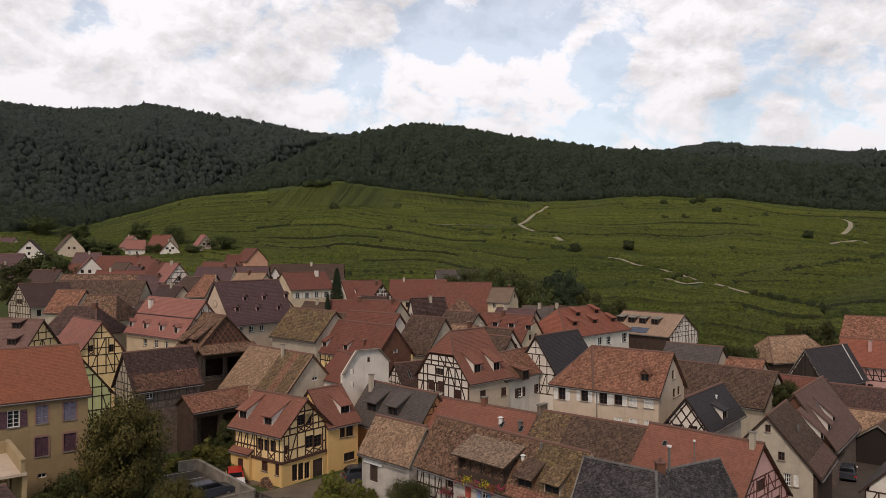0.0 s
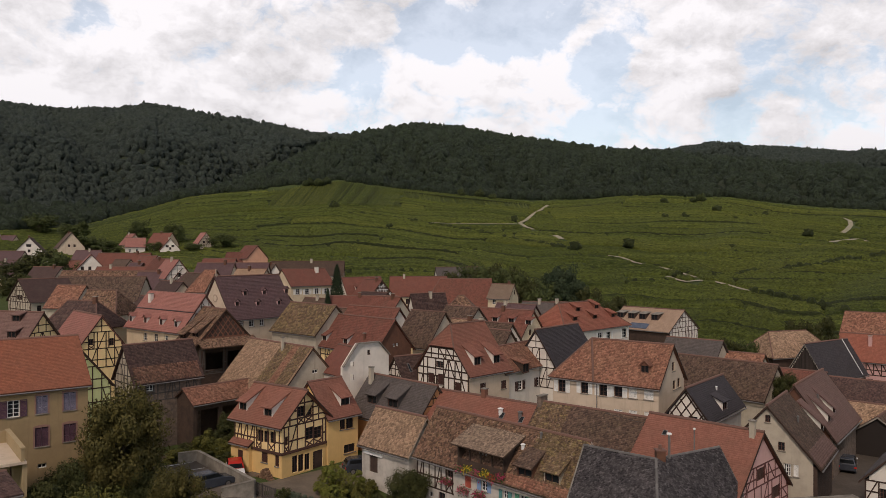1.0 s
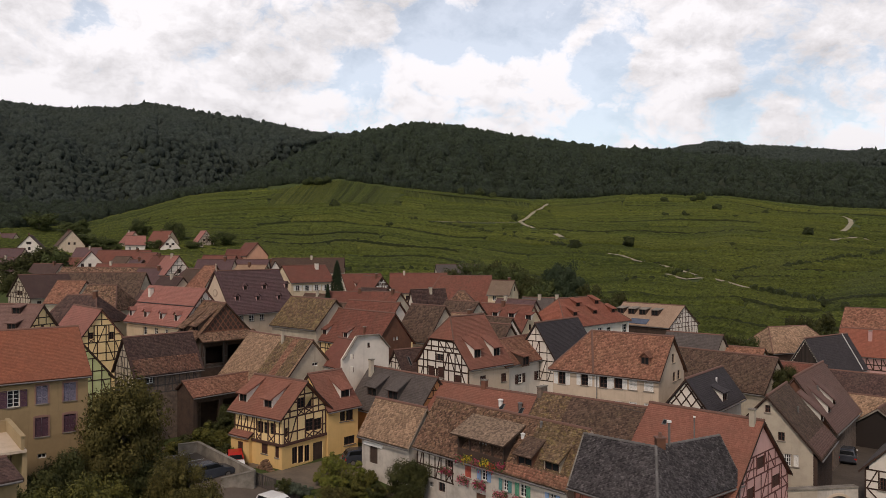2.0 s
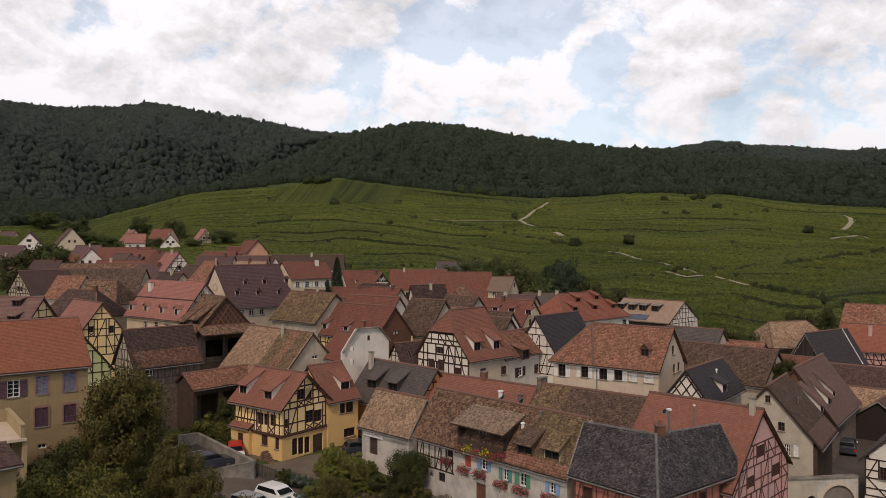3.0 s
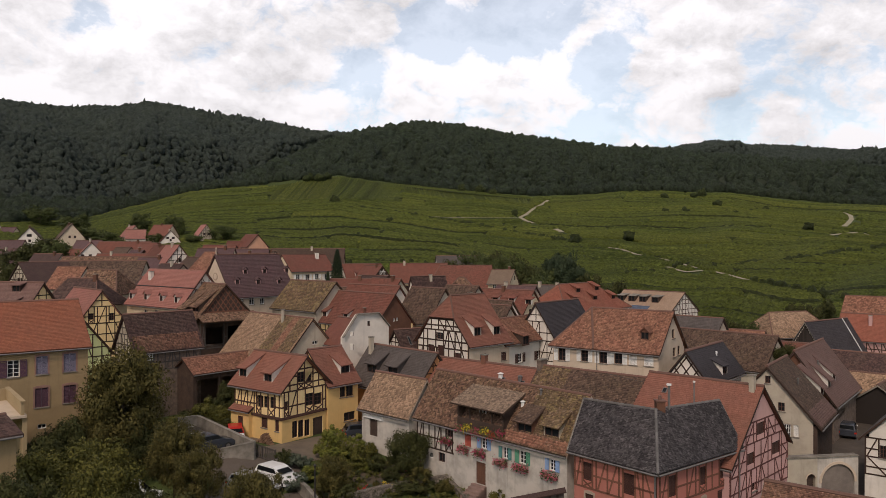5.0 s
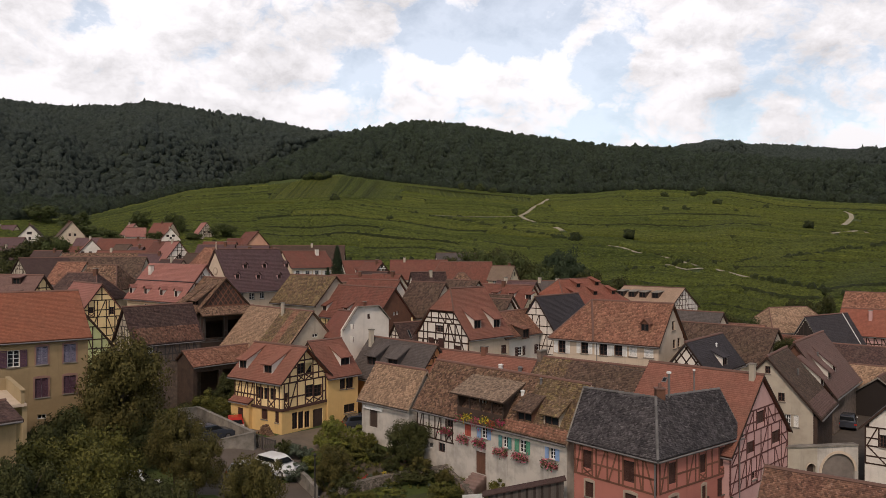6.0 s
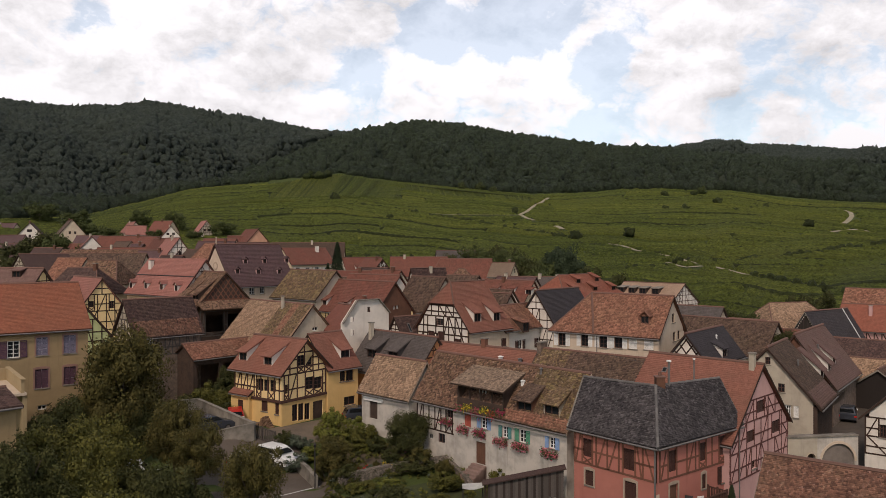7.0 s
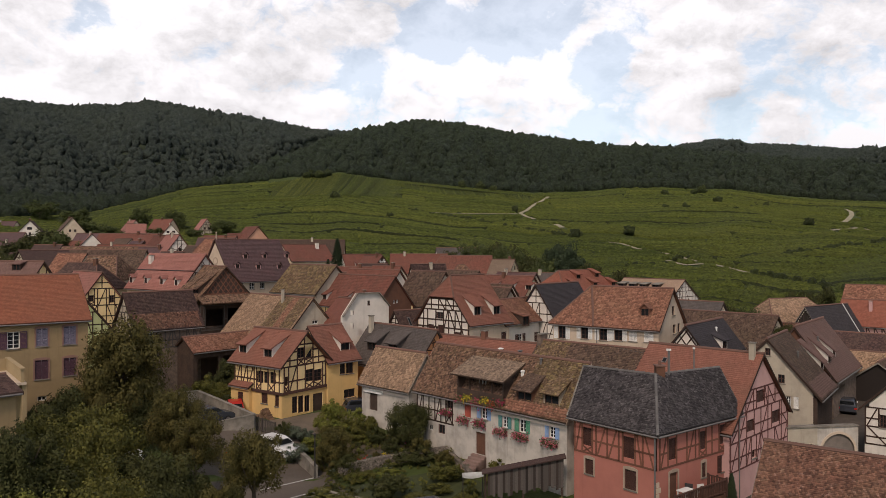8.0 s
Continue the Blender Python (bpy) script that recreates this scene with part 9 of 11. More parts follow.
SHRUB_LIST = [(-22.6, 56.0, 1.7, 2.4, 'leaf_dark', 'dark green shrub beside the lane'),
              (-24.2, 54.5, 1.8, 2.6, 'leaf_dark', 'dark green shrub beside the lane'),
              (-10.2, 70.2, 1.35, 2.5, 'leaf_lime', 'trimmed yellow-green hedge bush in a garden'),
              (-8.1, 69.5, 1.0, 1.9, 'leaf_lime', 'trimmed yellow-green hedge bush in a garden'),
              (-6.6, 69.0, 0.7, 1.4, 'leaf_green', 'leafy green shrub in a garden'),
              (-11.0, 68.5, 0.95, 1.4, 'leaf_lime', 'yellow-green leafy shrub in a garden'),
              (-7.3, 67.0, 1.08, 1.80, 'leaf_green', 'leafy green shrub in a garden'),
              (-5.7, 65.5, 0.94, 1.67, 'leaf_dark', 'dark green shrub in a garden'),
              (-8.5, 68.0, 0.94, 1.61, 'leaf_green', 'leafy green shrub in a garden'),
              (-4.4, 64.0, 0.86, 1.36, 'leaf_dark', 'dark green shrub in a garden'),
              (-14.1, 66.0, 0.9, 1.6, 'leaf_dark', 'dark green shrub in a garden'),
              (-1.8, 62.5, 1.1, 1.9, 'leaf_olive', 'olive-brown shrub in a garden'),
              (0.1, 61.0, 0.8, 1.5, 'leaf_olive', 'olive-brown shrub in a garden'),
              (0.7, 58.0, 0.9, 1.2, 'leaf_dark', 'dark green shrub in a garden'),
              (-24.5, 79.0, 2.2, 3.2, 'leaf_green', 'leafy green shrub in a garden'),
              (-23.9, 80.0, 1.8, 3.6, 'leaf_dark', 'dark green shrub in a garden'),
              (-21.5, 76.0, 1.2, 1.5, 'leaf_lime', 'yellow-green leafy shrub in a garden'),
              (-12.6, 66.0, 1.1, 1.5, 'leaf_grey', 'grey-green flowering shrub in a garden'),
              (-9.8, 67.0, 1.37, 1.61, 'leaf_lime', 'yellow-green leafy shrub in a garden'),
              (-7.6, 66.0, 1.08, 1.36, 'leaf_green', 'leafy green shrub in a garden'),
              (-10.8, 64.0, 1.5, 1.4, 'leaf_lime', 'yellow-green leafy shrub in a garden'),
              (-6.4, 66.0, 0.72, 0.87, 'leaf_lime', 'yellow-green leafy shrub in a garden'),
              (-12.3, 62.0, 1.3, 1.6, 'leaf_grey', 'grey-green flowering shrub in a garden'),
              (-9.3, 60.0, 1.3, 1.7, 'leaf_olive', 'olive-brown shrub in a garden'),
              (-7.8, 60.0, 1.3, 1.5, 'leaf_dark', 'dark green shrub in a garden'),
              (-4.0, 54.0, 1.6, 2.0, 'leaf_dark', 'dark green shrub in a garden'),
              (0.3, 58.0, 1.4, 1.6, 'leaf_green', 'leafy green shrub in a garden'),
              (-8.8, 52.0, 1.8, 1.2, 'leaf_green', 'leafy green shrub in a garden'),
              (-6.8, 51.0, 1.9, 1.2, 'leaf_green', 'leafy green shrub in a garden'),
              (-5.1, 51.0, 1.6, 1.2, 'leaf_green', 'leafy green shrub in a garden'),
              (4.5, 59.0, 1.0, 1.4, 'leaf_green', 'leafy green shrub in a garden'),
              (3.7, 57.0, 0.7, 1.0, 'leaf_green', 'leafy green shrub in a garden'),
              (7.1, 49.0, 1.5, 1.8, 'leaf_lime', 'yellow-green leafy shrub in a garden'),
              (-25.8, 78.0, 2.6, 2.4, 'leaf_dark', 'dark green shrub in a garden'),
              (-23.2, 77.0, 2.2, 2.0, 'leaf_dark', 'dark green shrub in a garden'),
              (-26.6, 76.0, 2.0, 2.0, 'leaf_green', 'leafy green shrub in a garden'),
              (-24.2, 74.0, 2.0, 1.0, 'leaf_lime', 'yellow-green leafy shrub in a garden'),
              (-22.3, 74.0, 1.8, 0.9, 'leaf_lime', 'yellow-green leafy shrub in a garden'),
              (-26.4, 74.0, 2.2, 1.0, 'leaf_green', 'leafy green shrub in a garden'),
              (-4.5, 64.0, 0.86, 0.74, 'leaf_dark', 'dark green shrub in a garden'),
              (-5.8, 62.0, 0.86, 0.62, 'leaf_grey', 'grey-green flowering shrub in a garden'),
              (-3.0, 62.0, 1.4, 1.0, 'leaf_dark', 'dark green shrub in a garden'),
              (-5.5, 62.0, 0.36, 0.99, 'leaf_olive', 'olive-brown shrub in a garden'),
              (-4.2, 59.0, 1.0, 0.7, 'leaf_lime', 'yellow-green leafy shrub in a garden'),
              (-6.3, 58.0, 1.3, 0.8, 'leaf_green', 'leafy green shrub in a garden'),
              (-1.8, 62.0, 1.6, 1.4, 'leaf_dark', 'dark green shrub in a garden'),
              (-0.3, 55.0, 1.0, 0.8, 'leaf_green', 'leafy green shrub in a garden'),
              (-1.7, 53.0, 1.2, 0.6, 'leaf_green', 'leafy green shrub in a garden'),
              (1.5, 53.0, 0.9, 0.7, 'leaf_green', 'leafy green shrub in a garden')]
CONIFERS = [(-23.8, 168.0, 15.4, 3.4), (-23.1, 150.0, 11.0, 1.6)]


# ---- the slate-roofed corner house: two wings round a corner ----
def corner_house():
    thing = new("corner_house")
    base = Vector((13.6, 47.3, -1.5))
    thing.matrix_world = Matrix.Translation(base)
    tagged(thing, "salmon half-timbered corner house with dark grey slate roof", "house", "houses of the village")
    ul, ur = Vector((-0.650, 0.760, 0)), Vector((0.787, 0.617, 0))
    ll, lr, a, b = 7.4, 10.0, 3.6, 2.7
    ze, zr = 6.2, 9.35
    up = Vector((0, 0, 1))

    def at(s, t, z):
        return ul * s + ur * t + up * z
    el, c, er = at(ll, 0, ze), at(0, 0, ze), at(0, lr, ze)
    rl, bend, rr = at(ll + 0.9, a - 0.8, zr), at(b, a, zr), at(b - 0.9, lr - 0.1, zr)
    inner, bl, brr = at(2 * b, 2 * a, ze), at(ll, 2 * a, ze), at(2 * b, lr, ze)
    slopes = []
    for quad in ((el, c, bend, rl), (c, er, rr, bend), (rl, bend, inner, bl), (bend, rr, brr, inner)):
        bm = bmesh.new()
        lo = [quad[0].lerp(quad[1], k / 8) - up * 0.03 for k in range(9)]
        hi = [quad[3].lerp(quad[2], k / 8) - up * 0.03 for k in range(9)]
        for k in range(8):
            slab(bm, (lo[k], lo[k + 1], hi[k + 1], hi[k]), 0.16)
        bmesh.ops.remove_doubles(bm, verts=bm.verts, dist=0.002)
        slopes.append(part("roof_slope", bm, M["slate"], thing))
    roof = slopes[1]
    laid(slopes[0], [el, rl], [c, bend], MP["grey_slates"], 0.15, 0.125, 5, 0.042, "slate_cover")
    laid(slopes[1], [c, bend], [er, rr], MP["grey_slates"], 0.15, 0.125, 6, 0.036, "slate_cover", 0.06)
    for p, q in ((c, bend), (rl, bend), (bend, rr)):
        n = max(3, int((q - p).length / 0.4))
        for i in range(n):
            bm = bmesh.new()
            prism(bm, p.lerp(q, i / n), p.lerp(q, (i + 0.96) / n) + up * 0.03, 0.11, 6)
            part("ridge_cap", bm, M["ridge_grey"], roof)
    for p, q in ((el, rl), (er, rr)):
        bm = bmesh.new()
        prism(bm, p + up * 0.05, q + up * 0.05, 0.06, 6)
        part("verge_strip", bm, M["concrete"], roof)
    for p, q, nm in ((el, c, 1), (c, er, 1)):
        bm = bmesh.new()
        out = ((q - p).cross(up)).normalized() * 0.07
        prism(bm, p + out - up * 0.12, q + out - up * 0.12, 0.07, 6)
        part("gutter", bm, M["zinc"], roof)
    zt = ze + 0.12
    inset = 0.4
    faces = {}

    def wall(key, origin, direction, length, holes, gable=0.0):
        poly = [(0, 0), (length, 0), (length, zt)] + ([(length * 0.5, zt + gable)] if gable else []) + [(0, zt)]
        wo = part("wall", wall_panel(poly, holes, 0.3), M["salmon"], thing)
        wo.matrix_local = Matrix.Translation(origin) @ Matrix.Rotation(math.atan2(direction.y, direction.x), 4, 'Z')
        faces[key] = Face(wo, poly)
    lh = [(0.8, 4.35, 1.55, 5.6), (4.2, 4.2, 5.05, 5.6), (1.0, 2.4, 1.7, 3.45), (4.3, 2.15, 5.2, 3.45)]
    rh = [(1.0, 4.25, 1.8, 5.65), (4.5, 4.35, 5.2, 5.6), (6.9, 4.35, 7.6, 5.7), (1.1, 1.3, 2.0, 3.4), (4.75, 2.45, 5.2, 3.45), (7.1, 2.4, 7.9, 3.6)]
    wall("l", at(ll - 0.3, inset, 0), -ul, ll - 0.3 - inset, lh)
    wall("r", at(inset, inset + 0.31, 0), ur, lr - 0.6 - inset, rh)
    wall("re", at(inset + 0.31, lr - 0.3, 0), ul, 2 * b - 2 * inset - 0.3, [], 2.2)
    wall("le", at(ll - 0.3, 2 * a - inset, 0), -ur, 2 * a - 2 * inset - 0.31, [], 2.2)
    wall("bl", at(2 * b, 2 * a - inset + 0.01, 0), ul, ll - 2 * b - 0.62, [])
    wall("br", at(2 * b - inset, lr - 0.62, 0), -ur, lr - 2 * a - 0.3, [])
    for i, h in enumerate(lh):
        window(faces["l"], h[0], h[1], h[2] - h[0], h[3] - h[1], "frame_brown", "=shut_brown", sill=i > 1)
    for i, h in enumerate(rh):
        if i == 3:
            door(faces["r"], h[0], h[1], h[2] - h[0], h[3] - h[1], "brown_board")
        else:
            window(faces["r"], h[0], h[1], h[2] - h[0], h[3] - h[1], "frame_white" if i == 5 else "frame_brown", "shut_brown" if i == 5 else "=shut_brown", sill=i > 3)
    for key, hs in (("l", lh[2:]), ("r", rh[3:5])):
        for h in hs:
            surround(faces[key], h[0], h[1], h[2] - h[0], h[3] - h[1])
    timbering(faces["l"], [3.85, 6.1], M["brown_timber"], lh[:2], 1.0, 31, 0.13)
    timbering(faces["r"], [3.85, 6.1], M["brown_timber"], rh[:3], 1.0, 33, 0.13)
    # dressed quoins at the corner
    for i in range(7):
        bm = bmesh.new()
        s = 0.45 if i % 2 else 0.3
        box(bm, 0, -0.03, 0, s, 0.25, 0.33)
        q = part("quoin", bm, M["beige"], faces["r"].ob)
        q.matrix_local = pose(-0.31, 0, 0.5 + i * 0.37)
    for p, w in ((at(0.25, 0.05, 0), ze - 0.2), (at(0.1, lr - 0.35, 0), ze - 0.2)):
        bm = bmesh.new()
        prism(bm, p, p + up * w, 0.06, 8)
        part("downpipe", bm, M["zinc"], thing)
    # flues, a brick chimney and small pale vents
    for t, k, tall, r in ((a + 1.1, 0.90, 1.9, 0.09), (8.0, 0.97, 1.5, 0.05)):
        p = at(0, t, ze).lerp(at(b, t, zr), k)
        bm = bmesh.new()
        prism(bm, p - up * 0.3, p + up * tall, r, 10)
        flue = part("flue", bm, M["zinc"], roof)
        bm = bmesh.new()
        prism(bm, p + up * (tall + 0.01), p + up * (tall + 0.12), r * 1.9, 10)
        part("flue_cap", bm, M["frame_white"], flue)
    for t, k in ((a + 0.9, 0.72), (a + 1.25, 0.60), (6.9, 0.86), (6.4, 0.60), (6.6, 0.56), (7.6, 0.08)):
        p = at(0, t, ze).lerp(at(b, t, zr), k)
        bm = bmesh.new()
        box(bm, p.x - 0.14, p.y - 0.12, p.z + 0.02, p.x + 0.14, p.y + 0.12, p.z + 0.16)
        part("roof_vent", bm, M["zinc"], roof)
    p = at(b, a + 0.45, zr)
    bm = bmesh.new()
    box(bm, p.x - 0.3, p.y - 0.3, p.z - 0.6, p.x + 0.3, p.y + 0.3, p.z + 0.55)
    ch = part("chimney", bm, M["brown_board"], roof, "small brown brick chimney")
    bm = bmesh.new()
    box(bm, p.x - 0.36, p.y - 0.36, p.z + 0.554, p.x + 0.36, p.y + 0.36, p.z + 0.64)
    prism(bm, p + up * 0.64, p + up * 0.95, 0.13, 8, 0.11)
    part("chimney_cap", bm, M["ridge"], ch)
    return thing


corner_house()

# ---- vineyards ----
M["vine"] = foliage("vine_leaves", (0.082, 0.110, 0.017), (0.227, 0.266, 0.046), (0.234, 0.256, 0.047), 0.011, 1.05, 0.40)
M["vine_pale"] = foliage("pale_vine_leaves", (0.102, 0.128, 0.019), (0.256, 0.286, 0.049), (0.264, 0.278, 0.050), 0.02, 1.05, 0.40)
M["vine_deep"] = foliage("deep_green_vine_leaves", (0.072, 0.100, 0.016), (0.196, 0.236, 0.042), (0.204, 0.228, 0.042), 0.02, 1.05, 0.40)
# scrub rows, coloured dark to stand for the shadow lines between terraces
M["scrub"] = foliage("shadow_line_scrub_leaves", (0.034, 0.047, 0.015), (0.085, 0.105, 0.028), (0.085, 0.09, 0.026), 0.05, 1.2)
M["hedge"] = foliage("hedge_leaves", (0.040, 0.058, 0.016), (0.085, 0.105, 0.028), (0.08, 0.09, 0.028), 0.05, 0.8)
M["gravel"] = surface("pale_gravel_track", (0.33, 0.285, 0.20), (0.22, 0.205, 0.125), 0.3, 3.0)


TRACKS = (([(73.2, 523.7), (65.5, 500.7), (58.2, 481.6), (50.6, 454.9), (45.1, 441.5), (47.0, 428.5), (50.6, 418.3)], 2.3),
          ([(59.3, 396.4), (60.8, 383.5)], 3.0),
          ([(67.3, 336.2), (76.9, 323.3), (79.4, 309.1), (86.8, 294.7), (89.9, 283.4), (92.0, 272.6)], 1.6),
          ([(82.3, 275.9), (83.9, 267.7), (85.6, 263.8), (91.4, 266.2), (95.6, 263.8), (98.3, 252.9), (101.4, 243.3)], 1.8),
          ([(256.9, 481.7), (255.4, 470.3), (247.1, 453.7), (233.3, 432.4), (220.6, 414.7)], 2.6),
          ([(194.7, 376.8), (219.2, 395.3), (218.4, 385.9)], 2.6),
          ([(-6.4, 433.6), (14.9, 436.2), (43.1, 438.9)], 1.2))


def near_track(x, y):
    """True where vines give way to a track and the grass before it."""
    hit = np.zeros(len(x), bool)
    for pts, w in TRACKS:
        for (xa, ya), (xb, yb) in zip(pts, pts[1:]):
            d = np.array([xb - xa, yb - ya])
            k = np.clip(((x - xa) * d[0] + (y - ya) * d[1]) / (d @ d), 0, 1)
            off = np.hypot(x - xa - k * d[0], y - ya - k * d[1])
            hit |= off < w * 0.5 + 0.7
            for ahead in (2.2, 4.4, 6.4, 8.4):
                hit |= np.hypot(x - xa - k * d[0], y + ahead - ya - k * d[1]) < w * 0.5 + 1.1
    return hit


def vine_rows():
    """Rows of vines in terraced parcels: along the slope in most, up it in some; grass banks between the terraces."""
    rs = np.random.RandomState(11)
    grown = {key: [[], [], 0] for key in ("vine", "vine_pale", "vine_deep", "scrub")}
    foot_a, foot_r = [-34, -27, -20, -10, 0, 8, 12, 16, 20, 26, 34], [325, 320, 300, 240, 235, 195, 172, 160, 155, 165, 170]

    def plan(a, t):
        """Bearing and share of the way up the slope, to x and y."""
        f, b = np.interp(a, foot_a, foot_r), along(BROW, a)[0] - 5
        r = f + (b - f) * (t + 0.018 * np.sin(a * 0.35 + t * 9) + 0.010 * np.sin(a * 0.8 - t * 17))
        return r * np.sin(np.radians(a)), r * np.cos(np.radians(a)), r

    def plant(aa, tt, tall, key="vine", wide=1.0):
        cos, faces, count = grown[key]
        m = len(aa)
        x, y, r = plan(aa, tt)
        z = land(x, y)
        d = np.stack([np.gradient(x), np.gradient(y)], -1)
        d /= np.linalg.norm(d, axis=1, keepdims=True) + 1e-9
        nx, ny = -d[:, 1], d[:, 0]
        h = tall * rs.uniform(0.80, 1.18, m)
        gone = near_track(x, y) | (rs.rand(m) < 0.012)
        w = rs.uniform(0.34, 0.62, m) * wide
        gone[0] = gone[-1] = True
        h, w = np.where(gone, 0.12, h), np.where(gone, 0.03, w)
        sway = rs.uniform(-0.16, 0.16, m)
        ring = []
        for k, (off, up) in enumerate(((-1.0, 0.0), (-1.15, 0.6), (0.0, 1.0), (1.15, 0.6), (1.0, 0.0))):
            o = off * w * rs.uniform(0.8, 1.2, m) + (sway if 0 < k < 4 else 0)
            ring.append(np.stack([x + nx * o, y + ny * o, z + up * h * rs.uniform(0.9, 1.1, m) - (0.15 if up == 0 else 0)], -1))
        cos.append(np.stack(ring, 1).reshape(-1, 3))
        keep = ~(gone[:-1] & gone[1:])
        q = count + (np.arange(m - 1)[keep])[:, None] * 5 + np.arange(4)[None, :]
        q = q.ravel()
        faces.append(np.stack([q, q + 5, q + 6, q + 1], -1))
        grown[key][2] += 5 * m

    def steep(a):
        """Where the rows run up the hill: share of the way at which they begin, or 2."""
        return 0.70 + 0.010 * (a + 10) if -13.0 < a < -3.3 else 0.86 if -3.0 < a < 6.5 else 2.0
    # terraces, the rows along the slope
    t = 0.0
    while t < 0.985:
        t1 = min(t + rs.uniform(0.018, 0.055), 0.99)
        a = -33.5 + rs.uniform(0, 4)
        while a < 33.5:
            a1 = a + rs.uniform(7, 22)
            tall, skew = rs.uniform(1.15, 1.7), rs.uniform(-0.3, 0.3)
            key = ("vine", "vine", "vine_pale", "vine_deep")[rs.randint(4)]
            edge = rs.rand() < (0.42 if t < 0.3 else 0.72)
            rm = plan(np.array([(a + a1) / 2]), np.array([(t + t1) / 2]))[2][0]
            n = max(2, int(370 * (t1 - t) / 1.75))
            aa = np.linspace(a, a1, max(3, int(math.radians(a1 - a) * rm / 1.15)))
            for i in range(n):
                tt = t + (t1 - t) * i / n + skew * 0.004 * (aa - a)
                on = tt < np.array([steep(v) for v in aa])
                if on.sum() > 6:
                    if i == 0 and edge:
                        plant(aa[on], tt[on], rs.uniform(0.7, 1.25), "scrub", 0.9)
                    else:
                        plant(aa[on], tt[on], tall, key)
            a = a1 + (0.04 if rs.rand() < 0.4 else 0.0)
        t = t1 + (0.002 if rs.rand() < 0.6 else 0.005)
    # the upper parcels, the rows up the slope
    a = -15.0
    while a < 6.5:
        t0 = steep(max(a, -12.99)) + 0.008
        if t0 < 1:
            tt = np.linspace(t0, 0.985, max(6, int(370 * (0.985 - t0) / 1.4)))
            aa = a + (tt - t0) * (5.0 if a < -3.3 else -3.0)
            on = (aa > -13.0) & (aa < 6.5) & ((aa < -3.3) if a < -3.3 else (aa > -3.2))
            if on.sum() > 5:
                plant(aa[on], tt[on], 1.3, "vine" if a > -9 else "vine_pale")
        a += 0.19
    for key, label in (("vine", "rows of green vines in terraced parcels"), ("vine_pale", "rows of yellow-green vines in terraced parcels"), ("vine_deep", "rows of deep green vines in terraced parcels"), ("scrub", "dark scrub drawing the shadow lines along the terrace edges")):
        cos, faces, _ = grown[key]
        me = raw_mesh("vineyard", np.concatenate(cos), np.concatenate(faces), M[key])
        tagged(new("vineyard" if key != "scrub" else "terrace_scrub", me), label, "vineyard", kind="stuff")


vine_rows()


def ribbon(name, pts, width, mat, label, lift=0.12, kind="structure", category="track", step=2.0):
    """A strip laid on the ground along a line in plan."""
    pts = [Vector(p) for p in pts]
    line = []
    for p, q in zip(pts, pts[1:]):
        n = max(1, int((q - p).length / step))
        line += [p.lerp(q, i / n) for i in range(n)]
    line.append(pts[-1])
    co, fa = [], []
    across = max(2, int(width / 1.5))
    for i, p in enumerate(line):
        d = (line[min(i + 1, len(line) - 1)] - line[max(i - 1, 0)]).normalized()
        n = Vector((-d.y, d.x))
        for k in range(across + 1):
            q = p + n * width * (k / across - 0.5)
            co.append((q.x, q.y, float(land(q.x, q.y)) + lift))
    for i in range(len(line) - 1):
        for k in range(across):
            j = i * (across + 1) + k
            fa.append((j, j + across + 1, j + across + 2, j + 1))
    me = bpy.data.meshes.new(name)
    me.from_pydata(co, [], fa)
    me.materials.append(mat)
    me.update()
    bm = bmesh.new()
    bm.from_mesh(me)
    bmesh.ops.recalc_face_normals(bm, faces=bm.faces)
    if sum(f.normal.z for f in bm.faces) < 0:
        bmesh.ops.reverse_faces(bm, faces=bm.faces)
    bm.to_mesh(me)
    bm.free()
    return tagged(new(name, me), label, category, kind=kind)


for pts, w in TRACKS:
    ribbon("track", pts, w, M["gravel"], "pale gravel track winding between the vines", 0.45, step=3.0)

rs = np.random.RandomState(21)
places, radius, tall = [], [], []
